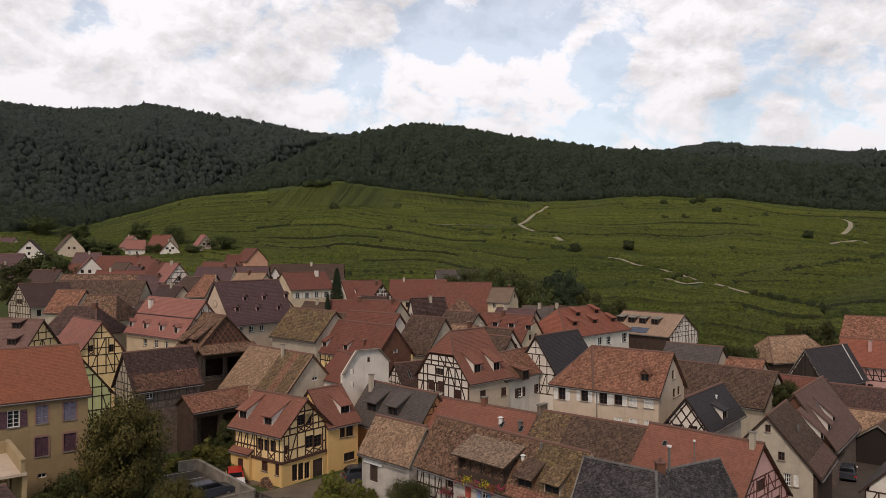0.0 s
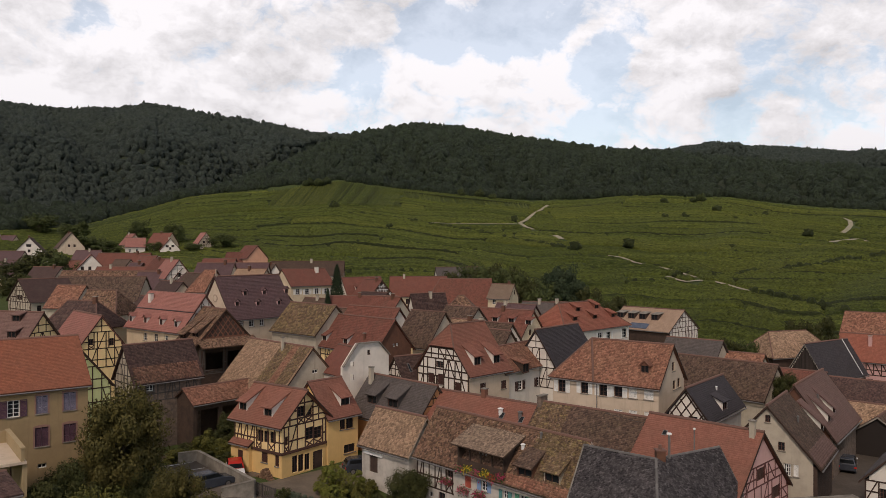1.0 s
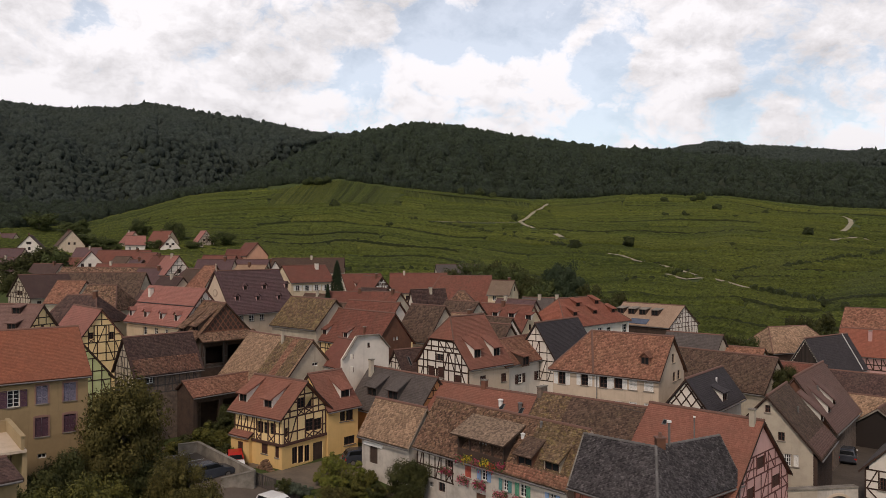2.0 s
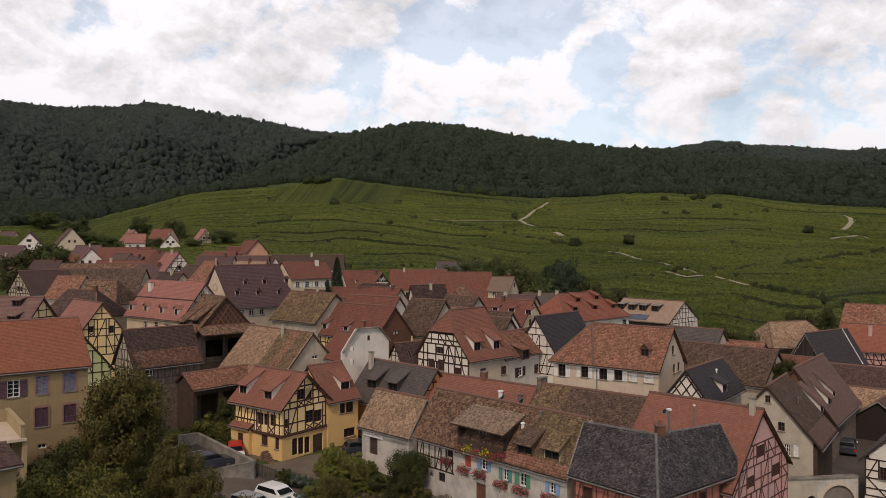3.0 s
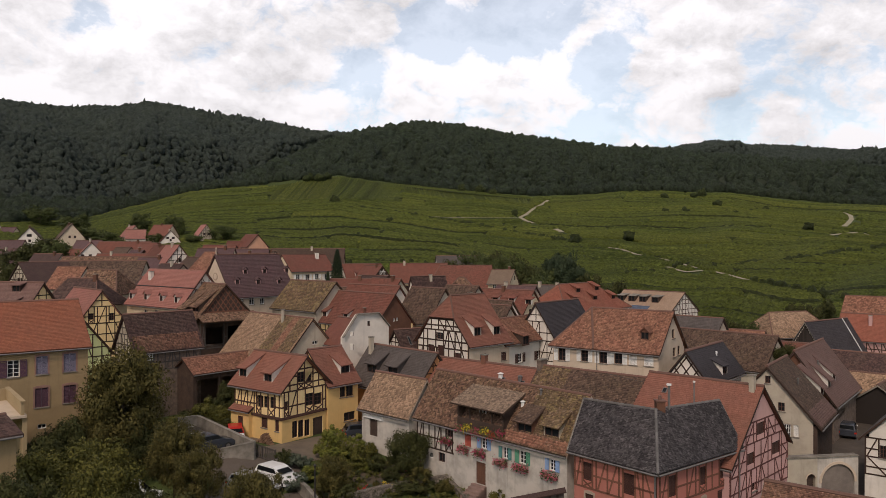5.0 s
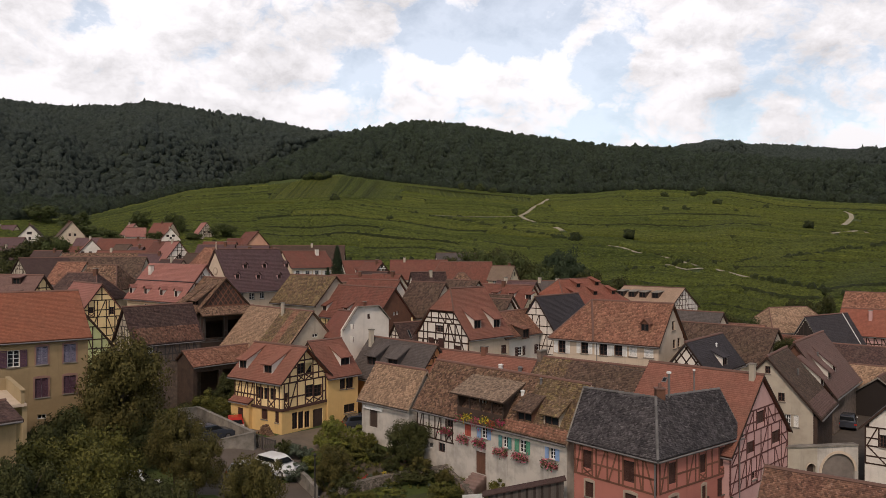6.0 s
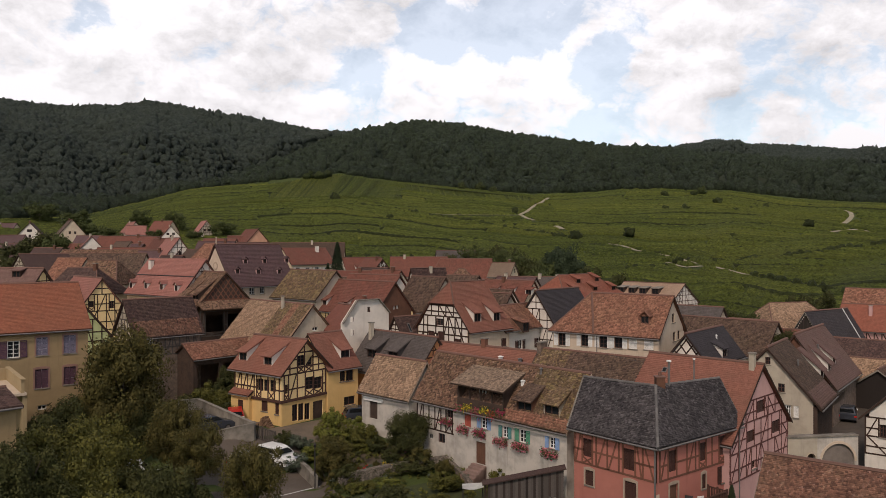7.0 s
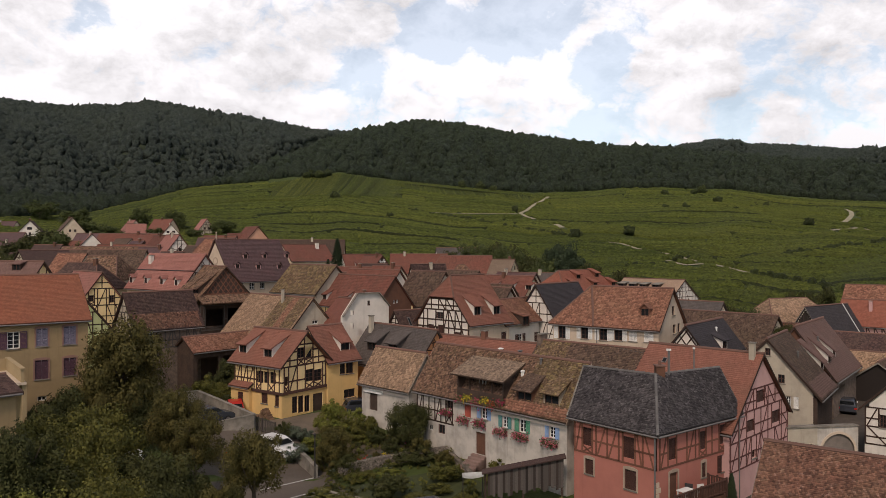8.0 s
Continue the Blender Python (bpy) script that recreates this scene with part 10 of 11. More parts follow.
for pts, size, gap in (([(-54.7, 440.1), (-31.4, 440.1), (-11.3, 431.0), (20.0, 406.0), (33.5, 384.7), (48.5, 366.7), (57.5, 353.7)], 1.5, 0.9),
                       ([(100.7, 242.6), (106.7, 229.8), (110.9, 214.5), (112.7, 208.8)], 1.6, 0.9), ([(98.0, 273.4), (107.6, 276.7), (121.6, 287.7)], 1.5, 1.0),
                       ([(129.6, 288.6), (150.1, 299.2), (168.8, 312.9), (194.5, 329.3)], 1.6, 1.0), ([(100.6, 484.5), (131.5, 477.3), (150.9, 481.6)], 1.0, 2.4),
                       ([(184.1, 483.1), (195.1, 474.5), (229.6, 494.8), (271.8, 503.8)], 1.2, 2.4), ([(-51.0, 330.1), (-35.9, 353.7), (-18.6, 381.2)], 1.1, 1.5),
                       ([(122.0, 389.3), (154.1, 396.4), (189.4, 395.3)], 0.9, 2.2), ([(-36.8, 264.5), (-27.9, 275.0), (-5.1, 276.7)], 1.4, 1.6),
                       ([(51.7, 258.3), (68.3, 262.2), (79.1, 265.3)], 1.4, 1.5), ([(60, 420), (110, 425), (170, 430), (230, 450)], 0.8, 2.4), ([(120, 262), (150, 270), (190, 290)], 1.0, 1.9)):
    for (xa, ya), (xb, yb) in zip(pts, pts[1:]):
        n = int(math.hypot(xb - xa, yb - ya) / gap)
        for i in range(n):
            x, y = xa + (xb - xa) * (i + rs.rand()) / n, ya + (yb - ya) * (i + rs.rand()) / n
            s = size * rs.uniform(0.4, 0.95)
            places.append((x + rs.uniform(-0.6, 0.6), y + rs.uniform(-0.6, 0.6), float(land(x, y)) - 0.4))
            radius.append(s)
            tall.append(s * rs.uniform(0.8, 1.3))
scatter("hedge_rows", LUMPS, places, radius, tall, M["hedge"], "dark hedges and scrub between the parcels", "hedge")
for x, y, s in ((-65.5, 450.8, 3.2), (60.6, 344.3, 3.6), (85.8, 347.4, 3.3), (155.9, 526.9, 2.8), (147.1, 456.3, 2.5), (135.4, 456.3, 2.2), (182.6, 531.7, 4.0), (176.7, 528.5, 3.0), (177.9, 486.0, 3.6), (43.0, 448.2, 2.8),
                (176.8, 455.0, 2.0), (207.2, 481.7, 2.2), (192.4, 394.1, 3.2), (-28.6, 401.1, 2.2), (85.9, 274.2, 1.9), (-95.8, 529.9, 4.0), (-87.8, 529.9, 4.5), (-83.1, 537.9, 4.0), (14.5, 544.5, 5.0), (27.1, 549.4, 5.0), (34.6, 538.0, 3.6)):
    ps = [(x + rs.uniform(-0.5, 0.5) * s, y + rs.uniform(-0.5, 0.5) * s, float(land(x, y)) - 0.3 + rs.uniform(0, 0.5) * s) for _ in range(6)]
    ob = scatter("bush", LUMPS, ps, [s * rs.uniform(0.4, 0.7) for _ in ps], [s * rs.uniform(0.4, 0.75) for _ in ps], M["hedge"], "round dark bush standing among the vines", "bush")
    tagged(ob, group="bushes in the vineyard")
    del ob["kind"]


# ---- trees ----
def leaf_cloud(seed, leaves, blobs=26, leaf=0.06, flat=0.85, droop=0.0):
    """Corners and triangles of a crown about 1 m in radius: many leaves gathered in uneven clumps, with gaps between."""
    r = np.random.RandomState(seed)
    c = r.normal(size=(blobs, 3))
    c /= np.linalg.norm(c, axis=1, keepdims=True)
    c *= r.uniform(0.25, 0.86, (blobs, 1)) ** 0.6
    c[:, 2] *= flat
    size = r.uniform(0.15, 0.36, blobs)
    pick = r.randint(0, blobs, leaves)
    d = r.normal(size=(leaves, 3))
    d /= np.linalg.norm(d, axis=1, keepdims=True)
    p = c[pick] + d * size[pick, None] * r.uniform(0.55, 1.06, (leaves, 1))
    u = r.normal(size=(leaves, 3))
    u = np.cross(u, d + r.normal(size=(leaves, 3)) * 0.6)
    u /= np.linalg.norm(u, axis=1, keepdims=True)
    v = np.cross(d, u)
    v /= np.linalg.norm(v, axis=1, keepdims=True) + 1e-9
    s = leaf * r.uniform(0.6, 1.3, (leaves, 1))
    co = np.stack([p - u * s - v * s * 0.45, p + u * s * 0.9 - v * s * 0.35, p + u * s * 0.1 + v * s * 0.85], 1).reshape(-1, 3)
    return co, np.arange(leaves * 3).reshape(-1, 3)


CROWNS = [leaf_cloud(50 + k, 18500, 52, 0.029) for k in range(4)] + [leaf_cloud(60 + k, 5200, 32, 0.054) for k in range(4)] + [leaf_cloud(70 + k, 6000, 36, 0.049) for k in range(4)] + [leaf_cloud(80, 2200, 22, 0.085)]
M["leaf_green"] = foliage("leaves_green", (0.030, 0.034, 0.008), (0.098, 0.096, 0.019), (0.148, 0.132, 0.027), 1.0)
M["leaf_dark"] = foliage("leaves_dark_green", (0.020, 0.024, 0.008), (0.050, 0.055, 0.015), (0.078, 0.076, 0.021), 1.0)
M["leaf_olive"] = foliage("leaves_olive_brown", (0.030, 0.029, 0.008), (0.080, 0.070, 0.018), (0.130, 0.104, 0.028), 1.0)
M["leaf_lime"] = foliage("leaves_yellow_green", (0.075, 0.090, 0.016), (0.16, 0.165, 0.03), (0.17, 0.15, 0.03), 0.7)
M["leaf_far"] = foliage("leaves_far_green", (0.034, 0.046, 0.014), (0.078, 0.094, 0.028), (0.070, 0.082, 0.024), 0.4)
M["leaf_grey"] = foliage("leaves_grey_green", (0.055, 0.072, 0.045), (0.10, 0.12, 0.08), (0.09, 0.10, 0.07), 0.7)
M["bark"] = surface("grey_brown_bark", (0.075, 0.058, 0.042), (0.045, 0.036, 0.028), 3.0, 20.0)


def crown_mesh(k, mat):
    key = ("crown", k, mat)
    if key not in CACHE:
        CACHE[key] = raw_mesh("crown", *CROWNS[k], M[mat])
    return CACHE[key]


TREES = [0]


def tree(x, y, height, radius, mat, label, name="tree", squash=1.3, group="trees of the gardens"):
    """A tapered trunk with limbs and a crown of leaves; height over its ground."""
    TREES[0] += 1
    g = float(land(x, y))
    thing = new(name)
    thing.matrix_world = pose(x, y, g, 0, 0, TREES[0] * 77.0)
    tagged(thing, label, "tree", group)
    rz = min(radius * squash, height * 0.48)
    mid = height - rz
    r = random.Random(TREES[0])
    bm = bmesh.new()
    prism(bm, (0, 0, -0.3), (0.05, 0.03, mid), radius * 0.055 + 0.05, 8, radius * 0.03 + 0.02)
    trunk = part("trunk", bm, M["bark"], thing)
    for i in range(5):
        an = i * 1.26 + r.random()
        bm = bmesh.new()
        prism(bm, (0.02, 0.02, mid * (0.55 + 0.09 * i)), (math.cos(an) * radius * 0.6, math.sin(an) * radius * 0.6, mid + rz * r.uniform(-0.1, 0.5)), radius * 0.025 + 0.02, 6, 0.02)
        part("limb", bm, M["bark"], trunk)
    crown = piece("crown", crown_mesh(TREES[0] % 4 + (8 if y > 90 else 0), mat), thing, pose(0, 0, mid) @ Matrix.Diagonal((radius, radius, rz, 1)))
    if y < 90:
        piece("crown", crown_mesh(12, mat), thing, pose(0, 0, mid, 0, 0, 140) @ Matrix.Diagonal((radius * 0.72, radius * 0.72, rz * 0.72, 1)))
    return thing


def shrub(x, y, radius, tall, mat, label, name="shrub"):
    """A low leafy bush on short stems."""
    TREES[0] += 1
    g = float(land(x, y))
    thing = new(name)
    thing.matrix_world = pose(x, y, g, 0, 0, TREES[0] * 61.0)
    tagged(thing, label, "shrub", "shrubs of the gardens")
    bm = bmesh.new()
    for i in range(4):
        prism(bm, (0, 0, -0.1), (math.cos(i * 1.6) * radius * 0.4, math.sin(i * 1.6) * radius * 0.4, tall * 0.6), 0.04, 5, 0.015)
    part("stem", bm, M["bark"], thing)
    piece("leaves", crown_mesh(TREES[0] % 4 + 4, mat), thing, pose(0, 0, tall * 0.52) @ Matrix.Diagonal((radius, radius, tall * 0.55, 1)))
    return thing


def conifer(x, y, height, radius, label):
    """A conifer: trunk and drooping whorls of needles."""
    TREES[0] += 1
    r = np.random.RandomState(TREES[0])
    n = 5200
    t = r.rand(n) ** 0.75
    an = r.rand(n) * math.tau
    tier = 0.72 + 0.28 * np.abs(np.sin(t * 19 + np.sin(an * 3) * 0.8))
    rad = (1 - t) ** 0.8 * radius * tier * r.uniform(0.45, 1.0, n) ** 0.4
    p = np.stack([np.cos(an) * rad, np.sin(an) * rad, t * height * 0.96 + height * 0.05], -1)
    d = np.stack([np.cos(an), np.sin(an), -0.35 + 0 * an], -1)
    s = np.cross(d, [0, 0, 1.0])
    s /= np.linalg.norm(s, axis=1, keepdims=True)
    k = r.uniform(0.25, 0.5, (n, 1)) * min(1.0, radius / 2.2)
    co = np.stack([p - d * k, p - s * k * 0.35, p + d * k, p + s * k * 0.35], 1).reshape(-1, 3)
    thing = new("conifer")
    thing.matrix_world = pose(x, y, float(land(x, y)))
    tagged(thing, label, "tree", "trees of the gardens")
    bm = bmesh.new()
    prism(bm, (0, 0, -0.3), (0, 0, height * 0.97), radius * 0.07, 8, 0.03)
    part("trunk", bm, M["bark"], thing)
    ob = new("crown", raw_mesh("crown", co, np.arange(n * 4).reshape(-1, 4), M["conifer"]))
    ob.parent = thing


for x, y, h, r, mat, label in TREE_LIST:
    tree(x, y, h, r, mat, label)
for x, y, r, h, mat, label in SHRUB_LIST:
    shrub(x, y, r, h, mat, label)


# ---- lane, car park and gardens ----
M["asphalt"] = surface("worn_asphalt", (0.122, 0.098, 0.079), (0.088, 0.071, 0.058), 0.35, 9.0)
# street paving darkened for the shade between houses; the garden path shares it
M["paving"] = surface("shaded_worn_paving", (0.086, 0.068, 0.053), (0.058, 0.046, 0.037), 0.6, 5.0)
M["forecourt"] = surface("worn_brown_paving", (0.165, 0.130, 0.096), (0.115, 0.090, 0.068), 0.6, 5.0)
M["line_white"] = surface("worn_white_road_paint", (0.55, 0.54, 0.52), (0.4, 0.39, 0.37), 2.0, 12.0)
M["lawn"] = surface("mown_lawn", (0.055, 0.064, 0.021), (0.036, 0.042, 0.016), 1.3, 9.0)
M["soil"] = surface("garden_soil", (0.10, 0.075, 0.05), (0.07, 0.055, 0.035), 0.9, 10.0)
ribbon("road", [(-8.5, 48.0), (-12.6, 57.0), (-16.0, 63.2), (-17.6, 66.2)], 8.6, M["asphalt"], "grey asphalt car park and lane", 0.05, category="road")
ribbon("road", [(-17.0, 62.0), (-24.0, 60.5), (-32.0, 58.0), (-42.0, 52.0)], 5.0, M["asphalt"], "grey asphalt lane between gardens", 0.045, category="road")
ribbon("pavement", [(-22.5, 75.0), (-15.0, 68.8), (-9.0, 74.5), (-4.0, 79.0)], 6.4, M["forecourt"], "brown paved forecourt of the yellow house", 0.05, category="pavement")
ribbon("pavement", [(23.5, 52.0), (26.0, 58.5), (31.0, 60.5), (35.5, 65.0), (40.0, 72.0), (47.0, 82.0)], 5.0, M["paving"], "worn village street between houses, shade put into its colour", 0.05, category="pavement")
ribbon("lawn", [(-6.5, 53.5), (-2.0, 56.0), (2.5, 58.5)], 6.0, M["lawn"], "small mown lawn in the garden", 0.05, category="lawn")
ribbon("flower_bed", [(-9.0, 62.5), (-5.5, 64.5), (-2.0, 66.5)], 5.5, M["soil"], "dug garden bed between shrubs", 0.06, category="garden bed")
ribbon("stone_path", [(-6.6, 61.2), (-5.4, 63.4), (-4.6, 65.6), (-3.6, 68.2)], 0.8, M["paving"], "pale stepping path in the garden", 0.10, category="path")
for xa, ya, xb, yb in ((-14.3, 59.1, -10.6, 62.0), (-13.6, 55.7, -9.7, 59.0), (-12.6, 52.4, -9.4, 55.4), (-11.4, 49.2, -8.6, 52.0)):
    ribbon("parking_line", [(xa, ya), (xb, yb)], 0.16, M["line_white"], "worn white painted parking line", 0.062, category="road marking")


def low_wall(name, pts, tops, mat, label, thick=0.28, coping=True):
    """A free wall along a line in plan, its top at given heights, its foot in the ground."""
    thing = new(name)
    x0, y0 = pts[0]
    thing.matrix_world = Matrix.Translation((x0, y0, 0))
    tagged(thing, label, "wall")
    for (a, za), (b, zb) in zip(zip(pts, tops), zip(pts[1:], tops[1:])):
        d = Vector((b[0] - a[0], b[1] - a[1], 0))
        n = Vector((-d.y, d.x, 0)).normalized() * thick / 2
        A, B = Vector((a[0] - x0, a[1] - y0, 0)), Vector((b[0] - x0, b[1] - y0, 0))
        bm = bmesh.new()

        def prism_between(lo_a, hi_a, lo_b, hi_b, k):
            vs = [bm.verts.new(p) for p in (A + n * k + Vector((0, 0, lo_a)), B + n * k + Vector((0, 0, lo_b)), B - n * k + Vector((0, 0, lo_b)), A - n * k + Vector((0, 0, lo_a)),
                                            A + n * k + Vector((0, 0, hi_a)), B + n * k + Vector((0, 0, hi_b)), B - n * k + Vector((0, 0, hi_b)), A - n * k + Vector((0, 0, hi_a)))]
            for f in ((0, 3, 2, 1), (4, 5, 6, 7), (0, 1, 5, 4), (1, 2, 6, 5), (2, 3, 7, 6), (3, 0, 4, 7)):
                bm.faces.new([vs[i] for i in f])
        ga, gb_ = float(land(*a)) - 0.4, float(land(*b)) - 0.4
        prism_between(ga, za, gb_, zb, 1.0)
        bmesh.ops.recalc_face_normals(bm, faces=bm.faces)
        body = part("wall_body", bm, M[mat], thing)
        if coping:
            bm = bmesh.new()
            prism_between(za + 0.003, za + 0.09, zb + 0.003, zb + 0.09, 1.25)
            bmesh.ops.recalc_face_normals(bm, faces=bm.faces)
            part("coping", bm, M["concrete"], thing)
    return thing


low_wall("parapet_wall", [(-25.6, 72.4), (-23.9, 73.1), (-16.7, 66.3), (-19.4, 65.5)], [2.55, 2.62, 1.82, 1.40], "concrete", "weathered concrete parapet round the upper car park")
deck = new("parking_deck")
tagged(deck, "raised asphalt parking deck with white bay lines", "car park")
bm = bmesh.new()
slab(bm, [(-28.3, 70.4, 1.70), (-21.0, 64.9, 0.75), (-17.0, 66.3, 0.85), (-24.1, 73.0, 1.70)], 0.7)
part("deck", bm, M["asphalt"], deck)
for k in range(4):
    p = Vector((-24.2 + k * 1.45, 72.7 - k * 1.32, 1.70 - k * 0.19))
    bm = bmesh.new()
    slab(bm, [p + Vector((-3.0, -2.2, 0.010)), p + Vector((-2.92, -2.31, 0.008)), p + Vector((0.08, -0.11, 0.008)), p + Vector((0, 0, 0.010))], 0.006)
    part("bay_line", bm, M["line_white"], deck)
low_wall("garden_wall", [(-14.6, 66.0), (-12.8, 63.2), (-10.9, 60.4), (-9.9, 58.6)], [0.35, -0.05, -0.35, -0.6], "concrete", "low concrete wall between garden and car park")
low_wall("garden_wall", [(-8.8, 54.0), (-7.2, 53.0), (-5.0, 52.0)], [-0.75, -0.85, -0.9], "concrete", "low concrete garden wall beside the lane", 0.28, False)
low_wall("terrace_wall", [(-8.3, 59.2), (-5.2, 61.2), (-2.3, 62.6), (0.4, 63.6)], [-0.62, -0.48, -0.36, -0.25], "rubble", "rubble stone terrace wall in the garden", 0.5, False)
low_wall("terrace_wall", [(0.4, 63.6), (1.6, 60.8), (2.3, 58.5)], [-0.5, -0.8, -1.05], "rubble", "low stone wall beside the steps", 0.4, False)
low_wall("garden_wall", [(-29.6, 79.0), (-24.0, 76.5), (-20.5, 74.6)], [0.6, 0.6, 0.5], "stone", "overgrown stone wall behind the car park", 0.4, False)


def rail_fence(name, a, b, height, count, mat, label, z0=None, slats=True):
    """Posts, two rails and upright slats between two places."""
    thing = new(name)
    A, B = Vector((*a, float(land(*a)) if z0 is None else z0)), Vector((*b, float(land(*b)) if z0 is None else z0))
    thing.matrix_world = Matrix.Translation(A) @ Matrix.Rotation(math.atan2(B.y - A.y, B.x - A.x), 4, 'Z')
    tagged(thing, label, "fence")
    L = (B - A).to_2d().length
    dz = B.z - A.z
    for k in range(3):
        x = L * k / 2
        bm = bmesh.new()
        box(bm, x - 0.05, -0.05, dz * k / 2 - 0.2, x + 0.05, 0.05, dz * k / 2 + height + 0.06)
        part("post", bm, M[mat], thing)
    for h in (0.15, height - 0.1):
        bm = bmesh.new()
        vs = box(bm, 0.06, -0.03, h, L - 0.06, 0.03, h + 0.08)
        for v in vs:
            v.co.z += dz * v.co.x / L
        part("rail", bm, M[mat], thing)
    for k in range(count):
        x = L * (k + 0.5) / count
        bm = bmesh.new()
        w = L / count * 0.36
        box(bm, x - w, 0.032, 0.05 + dz * x / L, x + w, 0.055, height + dz * x / L)
        part("slat", bm, M[mat], thing)
    return thing


rail_fence("wooden_gate", (-17.4, 67.3), (-14.8, 66.2), 1.25, 14, "greywood", "grey wooden slatted gate at the lane")
rail_fence("wooden_fence", (14.2, 45.7), (18.6, 49.1), 1.0, 30, "oak", "dark brown slatted terrace railing before the corner house", 0.45)
rail_fence("wooden_fence", (18.66, 49.18), (17.8, 50.2), 1.0, 7, "oak", "short dark brown slatted railing at the terrace end", 0.45)
rail_fence("garden_fence", (-1.4, 69.6), (2.4, 66.6), 1.1, 16, "greywood", "weathered picket fence in the garden")
bm = bmesh.new()
slab(bm, [(14.2, 45.7, 0.44), (18.6, 49.1, 0.44), (17.75, 50.2, 0.44), (14.3, 47.5, 0.44)], 0.25)
terrace = part("terrace_deck", bm, M["brown_board"])
tagged(terrace, "brown boarded terrace before the corner house", "terrace")


def board_screen():
    """A rough screen of hanging boards under a narrow tiled lean-to roof."""
    thing = new("board_screen")
    A, B = Vector((2.9, 53.2, -1.6)), Vector((8.6, 53.4, -1.6))
    thing.matrix_world = Matrix.Translation(A)
    tagged(thing, "rough dark board screen with a sloping tiled top", "shed")
    L = B.x - A.x
    r = random.Random(5)
    n = 30
    for k in range(n):
        x = 0.3 + (L - 0.3) * k / n
        top = 2.25 + 1.1 * x / L
        bm = bmesh.new()
        box(bm, x, r.uniform(-0.03, 0.02), 0.25 + r.uniform(0, 0.4) + 0.8 * x / L, x + L / n * r.uniform(0.9, 1.0), 0.045, top - 0.06)
        part("board", bm, M["greywood" if k % 3 else "dark_boards"], thing)
    bm = bmesh.new()
    vs = box(bm, 0.3, 0.05, 0.9, L, 0.058, 2.15)
    for v in vs:
        v.co.z += (1.1 if v.co.z > 1.5 else 0.8) * v.co.x / L
    part("backing", bm, M["wood"], thing)
    bm = bmesh.new()
    slab(bm, [(-0.1, -0.25, 2.22), (L + 0.15, -0.25, 3.36), (L + 0.15, 0.40, 3.49), (-0.1, 0.40, 2.35)], 0.09)
    part("top_roof", bm, M["dark"], thing)
    for x in (0.15, L * 0.5, L - 0.1):
        bm = bmesh.new()
        box(bm, x - 0.07, 0.06, -0.3, x + 0.07, 0.2, 2.2 + 1.1 * x / L)
        part("post", bm, M["wood"], thing)


board_screen()


M["step_stone"] = surface("reddish_step_stone", (0.27, 0.18, 0.15), (0.20, 0.135, 0.115), 1.4, 10.0)


def stone_steps(x, y, z, turn, n=5, w=1.7):
    thing = new("stone_steps")
    thing.matrix_world = pose(x, y, z, 0, 0, turn)
    tagged(thing, "reddish stone steps up to the house door", "steps")
    for k in range(n):
        bm = bmesh.new()
        box(bm, 0, -0.3 * (n - k), -0.6, w, 0.0, 0.17 * (k + 1))
        part("step", bm, M["step_stone"], thing)


stone_steps(2.5, 61.45, -1.25, -47, 6, 1.5)


def street_lamp(x, y, h):
    thing = new("street_lamp")
    thing.matrix_world = pose(x, y, float(land(x, y)))
    tagged(thing, "thin black metal lamp post by the car park", "lamp post")
    bm = bmesh.new()
    prism(bm, (0, 0, -0.2), (0, 0, h), 0.07, 10, 0.045)
    part("post", bm, M["dark_metal"], thing)
    bm = bmesh.new()
    prism(bm, (0, 0, h), (0, 0, h + 0.18), 0.06, 10, 0.13)
    prism(bm, (0, 0, h + 0.18), (0, 0, h + 0.30), 0.13, 10, 0.04)
    part("lantern", bm, M["dark_metal"], thing)


street_lamp(-10.0, 58.6, 3.3)

# ---- cars ----
M["car_white"] = surface("white_car_paint", (0.72, 0.72, 0.71), (0.66, 0.66, 0.65), 1.0, 10.0, 0.25, 0.0)
M["car_silver"] = surface("silver_car_paint", (0.42, 0.42, 0.42), (0.36, 0.36, 0.36), 1.0, 10.0, 0.25, 0.0, 0.3)
M["car_dark"] = surface("dark_blue_grey_car_paint", (0.045, 0.05, 0.062), None, 1.0, 10.0, 0.2, 0.0)
M["car_red"] = surface("red_car_paint", (0.48, 0.03, 0.02), None, 1.0, 10.0, 0.25, 0.0)
M["tyre"] = surface("black_tyre_rubber", (0.02, 0.02, 0.02), None, 3.0, 20.0, 0.9)


